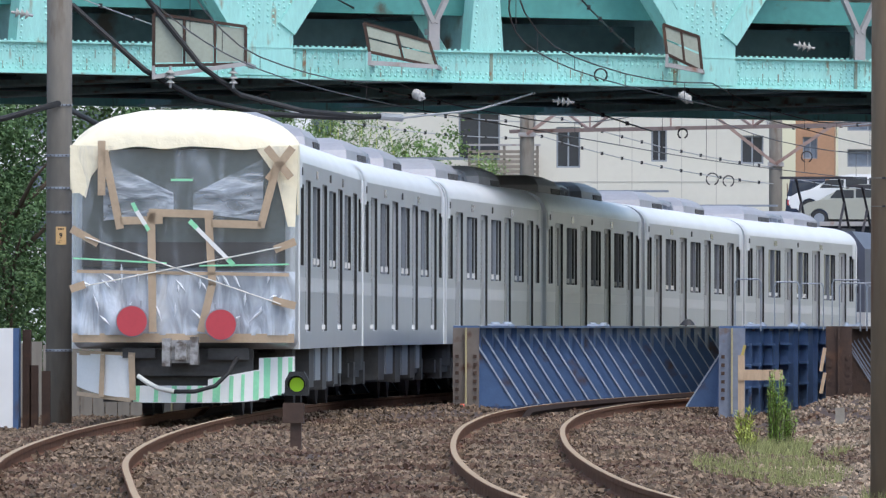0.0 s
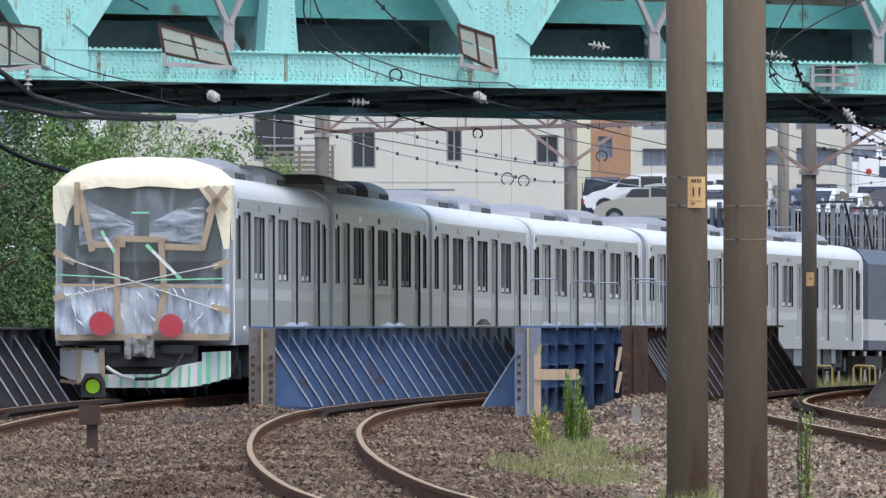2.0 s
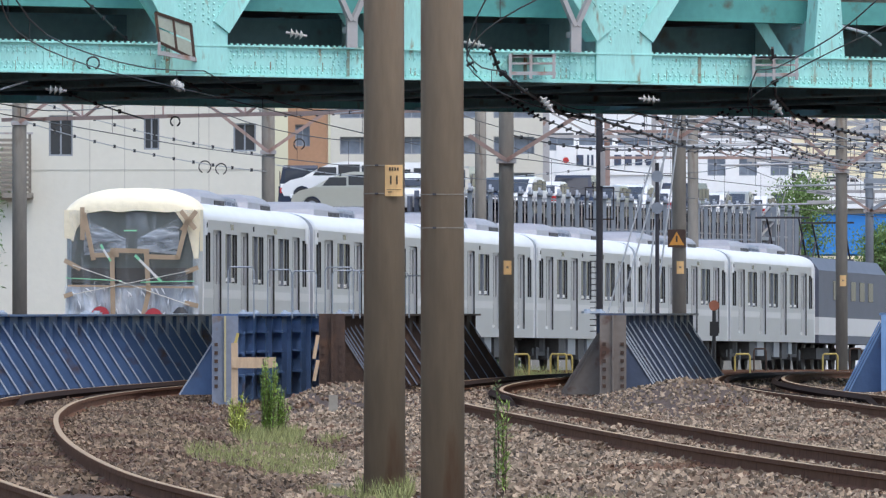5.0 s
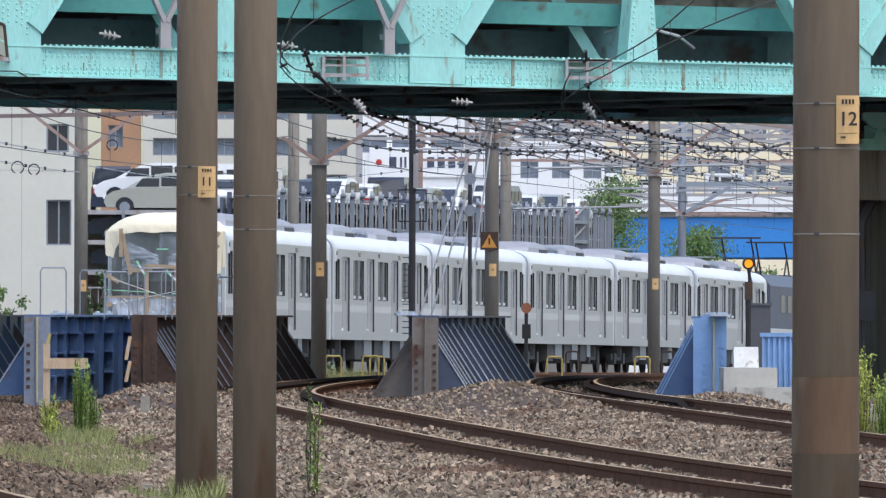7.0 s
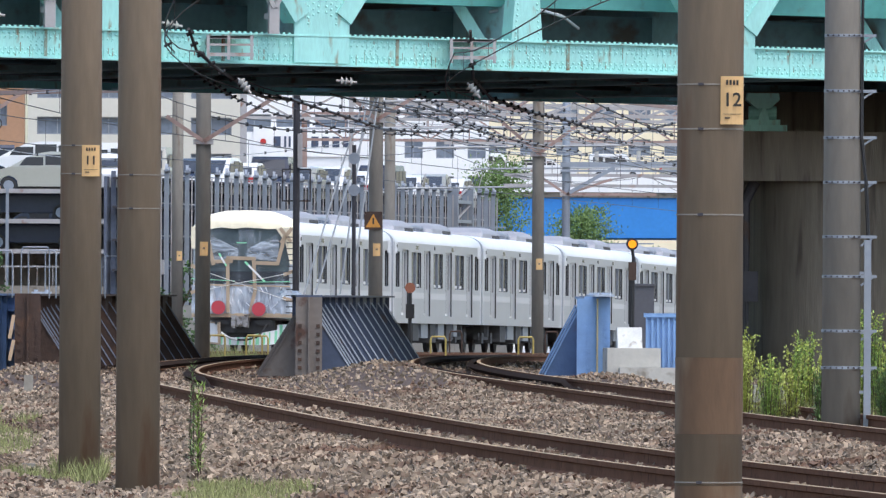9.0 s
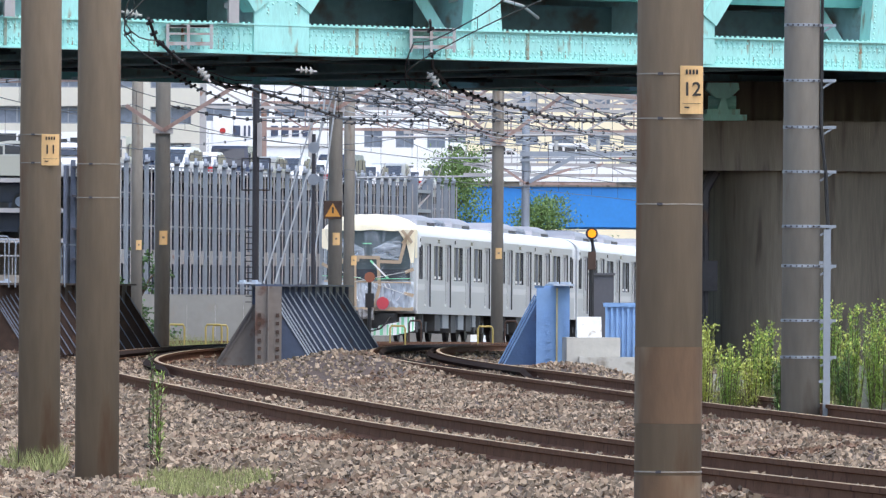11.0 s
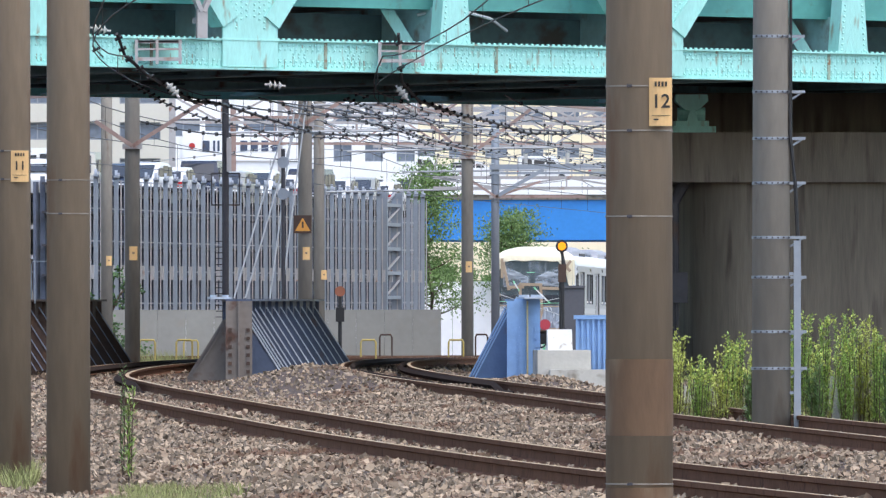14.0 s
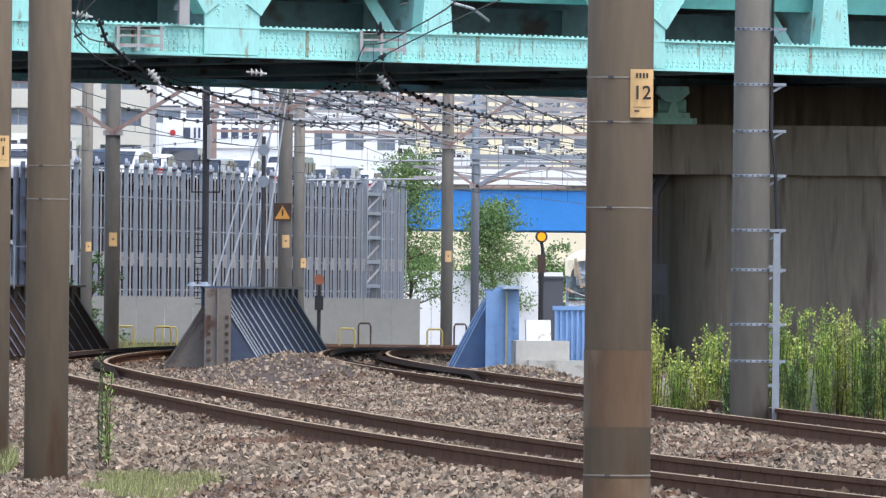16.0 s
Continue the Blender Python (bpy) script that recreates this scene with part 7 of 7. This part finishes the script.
Mesh().box(-0.22, 0.22, -0.03, 0.43, 1.46, 1.5).link("lid", CABINET_GREY, cb)
Mesh().box(0.12, 0.15, -0.04, 0, 0.7, 0.9).link("handle", DARK_STEEL, cb)
pl = thing("concrete_plinth", pose(7.62, 166, 0), "stained pale concrete plinth beside the girder", "plinth")
CONCRETE_PALE = mat("pale_concrete", (0.46, 0.44, 0.40), 0.9, 0, 0.15, 1.2, (0.25, 0.22, 0.18), 0.3, 0.003, 20)
Mesh().box(0, 0.78, 0, 1.5, -0.3, 0.52).link("block", CONCRETE_PALE, pl)
Mesh().box(0.17, 1.3, -0.35, -0.01, -0.3, 0.24).link("step", CONCRETE_PALE, pl)
CASE_WHITE = mat("dull_white_case_paint", (0.6, 0.6, 0.58), 0.6, 0, 0.15, 4, (0.35, 0.32, 0.28), 0.3)
wb = thing("white_case", pose(7.8, 166.6, 0.521), "white painted sloping equipment case", "equipment case")
Mesh().prism([(0, 0), (0.5, 0), (0.5, 0.3), (0.2, 0.3)], 0, 0, 0.36).link("case", CASE_WHITE, wb)
rb = thing("ribbed_guard", pose(8.23, 167, 0), "light blue ribbed steel guard plate", "guard plate")
Mesh().box(0, 0.62, 0.04, 0.08, 0.1, 1.0).link("sheet", SKY_BLUE, rb)
Mesh().box(-0.03, 0.65, -0.02, 0.12, 0.97, 1.03).link("cap", SKY_BLUE, rb)
for i in range(8):
    Mesh().box(0.08 * i, 0.08 * i + 0.03, 0.0, 0.04, 0.1, 0.97).link("rib", SKY_BLUE, rb)


# ---- small things along the line ----
def hoop(x, y, z, w, h, material, label, r=0.022):
    root = thing("safety_hoop", pose(x, y, z), label, "hoop rail", "hoop rails")
    Mesh().tube([(0, 0, -0.1), (0, 0, h - 0.06), (0.03, 0, h), (w - 0.03, 0, h), (w, 0, h - 0.06), (w, 0, -0.1)], r, 8).link("tube", material, root)


Y = "yellow painted steel hoop rail beside the track"
for x, y in ((2.64, 240), (3.36, 236), (7.6, 250), (9.6, 252), (11.7, 270), (3.9, 262)):
    hoop(x, y, rise(y) - 0.25, 0.33, 0.62, YELLOW, Y)
for x, y in ((4.6, 258), (8.4, 262), (10.6, 262)):
    hoop(x, y, rise(y) - 0.25, 0.28, 0.75, RUST, "rusty steel hoop rail beside the track")
for i, y in enumerate((170, 174.5, 182, 186, 193, 198)):
    p = beside(3, y, -1.9)
    hoop(p.x - 0.16, y, 1.3, 0.42, 0.66 - 0.03 * (i % 2), GREY_METAL, "thin grey hoop railing on the girder top", 0.012)
for y in (168, 178, 184):
    p = beside(2, y, 1.95)
    hoop(p.x - 0.1, y, 1.3, 0.38, 0.66, GREY_METAL, "thin grey hoop railing on the girder top", 0.012)
for k, d, y in ((2, -1.9, 172), (2, -1.9, 190), (2, 1.95, 172), (2, 1.95, 182), (3, 1.9, 166), (3, 1.9, 178), (4, 1.75, 169), (3, -1.9, 176)):
    p = beside(k, y, d)
    root = thing("bearing_cover", pose(p.x, y, 1.27), "pale worn bolted cover plate on a girder top", "cover plate", "girder cover plates")
    Mesh().box(-0.15, 0.15, -1.4, 1.4, 0, 0.03).link("plate", BRACE_EDGE, root)
    for i in range(6):
        for dx in (-0.09, 0.09):
            Mesh().tube([(dx, -1.2 + 0.48 * i, 0.03), (dx, -1.2 + 0.48 * i, 0.06)], 0.025, 8).link("bolt", BRACE_EDGE, root)
tp = thing("timber_marker", pose(-2.15, 160, 0), "pale timber post with a lettered cross board", "marker post")
Mesh().box(-0.045, 0.045, -0.045, 0.045, -0.2, 0.86).link("post", WOOD, tp)
bd = Mesh().box(-0.04, 0.58, -0.075, -0.05, 0.51, 0.66).link("board", WOOD, tp)
text("L", 0.15, pose(0.42, -0.078, 0.585, 90, 0, 0), INK, bd)
Mesh().beam((0.0, 0, 0.82), (0.05, 0, 1.0), 0.04, 0.04).link("stick", YELLOW, tp, "yellow stick")
for z0, z1 in ((0.62, 0.96), (0.3, 0.6)):
    st = thing("timber_prop", pose(-1.07, 165, 0), "short orange timber prop leaning on the girder", "timber")
    Mesh().beam((0, 0, z0), (0.06, 0, z1), 0.05, 0.05).link("prop", WOOD, st)
sp = thing("marker_stump", pose(-0.72, 150, 0), "short square concrete stump in the ballast", "stump")
Mesh().box(-0.06, 0.06, -0.06, 0.06, -0.3, 0.2).link("stump", CONCRETE, sp)
s2 = thing("marker_stump", pose(-0.47, 99, -0.35), "short square concrete stump in the ballast", "stump")
Mesh().box(-0.06, 0.06, -0.06, 0.06, -0.1, 0.14).link("stump", CONCRETE, s2)
hat = thing("signal_bell", pose(-3.05, 168, 1.28), "small dark cover resting on the girder", "cover")
Mesh().tube([(0, 0, 0), (0, 0, 0.05), (0, 0, 0.09)], 0.12, 12, 0.04).link("cover", BLACK, hat)
rl = thing("red_lamp", pose(-5.95, 157, 0.1), "small red ground lamp in the ballast", "lamp")
Mesh().tube([(0, 0, -0.1), (0, 0, 0.05), (0, 0, 0.09)], 0.06, 12, 0.03).link("cap", mat("orange_red_cap", (0.7, 0.08, 0.03), 0.4, 0, 0.1, 6), rl)
fence = thing("board_fence", pose(-20, 182, 0), "grey-brown weathered board fence behind the track", "fence")
for i in range(44):
    Mesh().box(0.2 * i, 0.2 * i + 0.185, 0, 0.03, -0.4, 0.98 + 0.03 * math.sin(i * 2.3)).link("board", POLE_GREY, fence)
Mesh().box(0, 8.8, 0.035, 0.08, 0.6, 0.68).link("rail", POLE_GREY, fence)
ec = thing("white_cabinet", pose(-13.1, 160, 0), "white equipment cabinet with a blue edge", "cabinet")
Mesh().box(0, 0.72, 0, 0.4, -0.3, 1.22).link("body", WALL_WHITE, ec)
Mesh().box(0.72, 0.8, 0, 0.4, -0.3, 1.22).link("edge", STEEL_BLUE, ec, "blue edge")
for x, z in ((-12.22, 1.2), (-12.12, 0.7), (-11.95, 0.62)):
    ps = thing("rusty_post", pose(x, 160.5, 0), "rusty steel post beside the fence", "post", "rusty posts")
    Mesh().box(-0.06, 0.06, -0.05, 0.05, -0.4, z).link("post", RUST, ps)
lp = thing("steel_post", pose(-13.7, 215, 0), "tall grey channel steel post carrying a cable", "post")
Mesh().box(-0.07, 0.07, -0.05, 0.05, -0.4, 4.95).link("post", GREY_METAL, lp)
Mesh().box(-0.07, 0.4, -0.05, 0.05, 4.95, 5.02).link("arm", GANTRY, lp)
Mesh().tube([(0.4, -0.1, 4.98), (0.4, -0.1, 4.88)], 0.07, 10).link("insulator", PORCELAIN, lp)
for x in (-13.85, -12.95):
    yr = thing("yellow_handrail", pose(x, 205, 0), "yellow handrail end of a walkway", "handrail", "yellow handrails")
    Mesh().beam((0, 0, 0.0), (0, 0, 0.95), 0.08, 0.06).link("post", DARK_STEEL, yr)
    Mesh().beam((0.0, 0, 0.55), (-0.08 if x < -13 else 0.2, 0, 1.22), 0.07, 0.06).link("rail", YELLOW, yr)


# ---- weeds and grass ----
def build_weed(x, y, h, w, material, seed, label, stalks=9, leaf=0.05, dense=60, flowering=False):
    rs = random.Random(seed)
    z = ground_z(x, y)
    root = thing("weed", pose(x, y, z), label, "plant", "weeds in the ballast")
    st, lf, fl = Mesh(), Mesh(), Mesh()
    for _ in range(stalks):
        a = rs.uniform(0, 6.28)
        b = rs.uniform(0, w * 0.5)
        hh = h * rs.uniform(0.6, 1.0)
        base = Vector((math.cos(a) * b * 0.5, math.sin(a) * b * 0.5, -0.03))
        tip = Vector((math.cos(a) * b * 1.2, math.sin(a) * b * 1.2, hh))
        st.tube([base, base.lerp(tip, 0.5) + Vector((rs.uniform(-0.02, 0.02), 0, 0)), tip], 0.007, 5, 0.003)
        for i in range(int(dense * hh / 0.6)):
            f = rs.uniform(0.15, 1.02)
            c = base.lerp(tip, f)
            d = Vector((rs.uniform(-1, 1), rs.uniform(-1, 1), rs.uniform(-0.3, 1.2))).normalized() * leaf * rs.uniform(0.7, 1.5) * (1.25 - 0.6 * f)
            s = d.cross(Vector((0, 0, 1))).normalized() * max(leaf * 0.09, 0.006)
            lf.add([c, c + d * 0.5 + s, c + d, c + d * 0.5 - s], [(0, 1, 2, 3)])
        if flowering:
            for _ in range(9):
                c = tip + Vector((rs.gauss(0, 0.03), rs.gauss(0, 0.03), rs.gauss(-0.03, 0.04)))
                d = Vector((rs.uniform(-1, 1), rs.uniform(-1, 1), rs.uniform(-0.2, 1))).normalized() * 0.03
                s = d.cross(Vector((0.3, 1, 0.2))).normalized() * 0.011
                fl.add([c, c + d * 0.5 + s, c + d, c + d * 0.5 - s], [(0, 1, 2, 3)])
    if fl.v:
        note(fl.link("flower_plume", LEAF_YELLOW, root, "yellowish flower plume"), "stuff")
    note(st.link("stem", BARK, root), "stuff")
    note(lf.link("foliage", material, root), "stuff")


W = "feathery green weed growing in the ballast"
build_weed(-1.42, 135, 0.95, 0.32, WEED, 1, "bushy young green weed growing in the ballast", 22, 0.06, 120)
build_weed(-1.30, 136, 0.6, 0.25, WEED, 21, W, 14, 0.06, 90)
build_weed(-1.80, 135, 0.5, 0.2, LEAF_YELLOW, 2, "bright green weed growing in the ballast", 12, 0.1)
build_weed(-1.72, 133, 0.28, 0.25, LEAF_YELLOW, 3, "bright green weed growing in the ballast", 12, 0.1)
build_weed(0.97, 96, 1.1, 0.07, WEED, 4, "tall single-stemmed green weed in the ballast", 4, 0.075, 45)
build_weed(0.93, 97, 0.98, 0.03, LEAF, 5, "tall single-stemmed green weed in the ballast", 3, 0.07, 40)
rs = random.Random(11)
for i in range(46):
    x = 6.95 + 3.3 * i / 45 + rs.uniform(-0.06, 0.06)
    y = 121 + rs.uniform(-1.5, 3.5)
    if abs(x - 7.64 * y / 115) < 0.1 and y < 118:
        continue
    tall = rs.uniform(0.6, 1.05) if x < 8.1 else rs.uniform(0.7, 1.25)
    build_weed(x, y, tall, 0.3, (LEAF_YELLOW if i % 3 else WEED) if x < 8.1 else (WEED if i % 3 else LEAF_YELLOW), 40 + i, "tall feathery yellow-green weed beside the pier", 9, 0.06, 130, True)
for i, (x, h) in enumerate(((7.62, 0.62), (8.28, 0.7), (9.05, 1.1), (9.25, 1.15), (9.5, 1.0))):
    build_weed(x, 117.5, h, 0.2, LEAF, 120 + i, "dark green weed standing before the trough", 9, 0.09, 90)


def grass_patch(x0, x1, y0, y1, count, h, seed, material=GRASS):
    rs = random.Random(seed)
    m = Mesh()
    for _ in range(count):
        u, v = rs.uniform(-1, 1), rs.uniform(-1, 1)
        if u * u + v * v > 0.35 + 0.9 * noise.noise(Vector((u * 1.7, v * 1.7, seed))) + 0.25:
            continue
        x, y = (x0 + x1) / 2 + (x1 - x0) / 2 * u * 1.15, (y0 + y1) / 2 + (y1 - y0) / 2 * v * 1.15
        z = ground_z(x, y)
        d = Vector((rs.uniform(-0.6, 0.6), rs.uniform(-0.6, 0.6), 1)) * h * rs.uniform(0.4, 1.1)
        m.add([(x - 0.006, y, z - 0.02), (x + 0.006, y, z - 0.02), (x + d.x, y + d.y, z + d.z)], [(0, 1, 2)])
    tagged(m.link("grass_patch", material), "patch of thin green and dry grass in the ballast", "grass", kind="stuff")


grass_patch(-2.0, -0.3, 102, 132, 8000, 0.13, 1)
grass_patch(-1.75, -1.0, 128, 138, 2500, 0.2, 12)
grass_patch(0.7, 1.75, 84, 93, 6000, 0.12, 2)
grass_patch(-0.3, 0.25, 95, 101, 1800, 0.22, 3)
grass_patch(-0.7, -0.2, 92, 97, 1000, 0.14, 4)
grass_patch(2.3, 4.5, 244, 256, 1500, 0.35, 5)
grass_patch(6.8, 10.5, 121, 128, 6000, 0.3, 6)
tr = thing("cable_trough", pose(7.3, 125.5, 0), "low pale concrete cable trough with bar fence", "cable trough")
Mesh().box(0, 0.95, 0, 0.3, -0.2, 0.3).link("trough", CONCRETE_PALE, tr)
for i in range(15):
    Mesh().box(0.065 * i, 0.065 * i + 0.008, -0.02, -0.005, -0.1, 0.32).link("bar", DARK_STEEL, tr)
mk = thing("concrete_block", pose(8.66, 121.0, 0), "pale concrete block among the weeds", "block")
Mesh().box(0, 0.36, 0, 0.3, -0.2, 0.44).link("block", CONCRETE_PALE, mk)


# ---- the locomotive ahead ----
def build_loco():
    root = new("locomotive")
    tagged(root, "dark blue-grey electric locomotive hauling the silver cars", "locomotive")
    b = Mesh()
    b.prism([(-1.4, 0.95), (1.4, 0.95), (1.4, 3.2), (1.1, 3.6), (-1.1, 3.6), (-1.4, 3.2)], 1, -8.5, 8.5)
    b.link("body", mat("dark_blue_grey_loco_paint", (0.10, 0.11, 0.15), 0.5, 0.1, 0.12, 1), root)
    for x in (-0.75, 0.75):
        Mesh().box(x - 0.5, x + 0.5, -8.53, -8.505, 2.2, 3.0).link("cab_window", GLASS_DARK, root)
    Mesh().box(-1.41, 1.41, -8.52, 8.52, 1.2, 1.75).link("band", SILVER_BAND, root, "pale band")
    for s in (-1, 1):
        for i in range(5):
            Mesh().box(s * 1.405 - 0.01, s * 1.405 + 0.01, -5 + 2.2 * i, -3.8 + 2.2 * i, 2.3, 2.9).link("side_window", GLASS_DARK, root)
    for y in (-5.5, 5.5):
        pan = Mesh().box(-0.6, 0.6, y - 1.1, y + 1.1, 3.6, 3.7).link("pantograph", DARK_STEEL, root, "raised dark pantograph")
        for s in (-0.5, 0.5):
            for a, b in (((s, y - 0.9, 3.65), (s, y, 4.3)), ((s, y, 4.3), (s, y - 0.9, 4.85)), ((s, y + 0.9, 3.65), (s, y, 4.3))):
                Mesh().beam(a, b, 0.05, 0.05).link("arm", DARK_STEEL, pan)
        Mesh().box(-0.85, 0.85, y - 1.0, y - 0.9, 4.82, 4.88).link("contact_strip", DARK_STEEL, pan)
    for y in (-5.2, 0, 5.2):
        g = Mesh()
        g.box(-1.1, 1.1, y - 1.6, y + 1.6, 0.45, 0.8)
        for dy in (-1.1, 1.1):
            for s in (-1, 1):
                g.tube([(s * 0.5, y + dy, 0.55), (s * 0.62, y + dy, 0.55)], 0.5, 16)
        g.link("bogie", UNDER, root)
    return root


LOCO = build_loco()


# ---- motion ----
def arc_table():
    ys = [60 + 0.25 * i for i in range(1520)]
    pts = [track(1, y) for y in ys]
    s = [0.0]
    for a, b in zip(pts, pts[1:]):
        s.append(s[-1] + (b - a).length)
    return ys, s


ARC_Y, ARC_S = arc_table()


def on_track(s):
    """The point of track 1 that lies s metres along it, and past its end straight on."""
    y = float(np.interp(s, ARC_S, ARC_Y))
    p = track(1, y)
    if s > ARC_S[-1]:
        d = (p - track(1, y - 1)).normalized()
        p = p + d * (s - ARC_S[-1])
    return p


def car_pose(s):
    """The pose of a car whose middle is s metres along the track."""
    a, b = on_track(s - 6.9), on_track(s + 6.9)
    d = b - a
    yaw = -math.atan2(d.x, d.y)
    return Matrix.Translation((a + b) / 2 - Vector((0, 0, 0.12))) @ Euler((math.asin(d.z / d.length), 0, yaw)).to_matrix().to_4x4()


# seconds, and the distance of the wrapped cab along the track
RUN = [(0.0, 79.8), (1.5, 108.9), (3.5, 145.2), (6.0, 191.6), (9.0, 245.9), (11.5, 288.4), (12.5, 304.6), (14.5, 335.4), (16.0, 358.8)]


def run(t):
    return smooth_curve([r[0] for r in RUN], [r[1] for r in RUN], t)


def motions():
    times = [0.5 * i for i in range(33)]
    walk(LOCO, [(t, car_pose(run(t) + 10.25 + 119.3)) for t in times])
    for i, car in enumerate(CARS):
        walk(car, [(t, car_pose(run(t) + 10.25 + 20.0 * i)) for t in times])


motions()
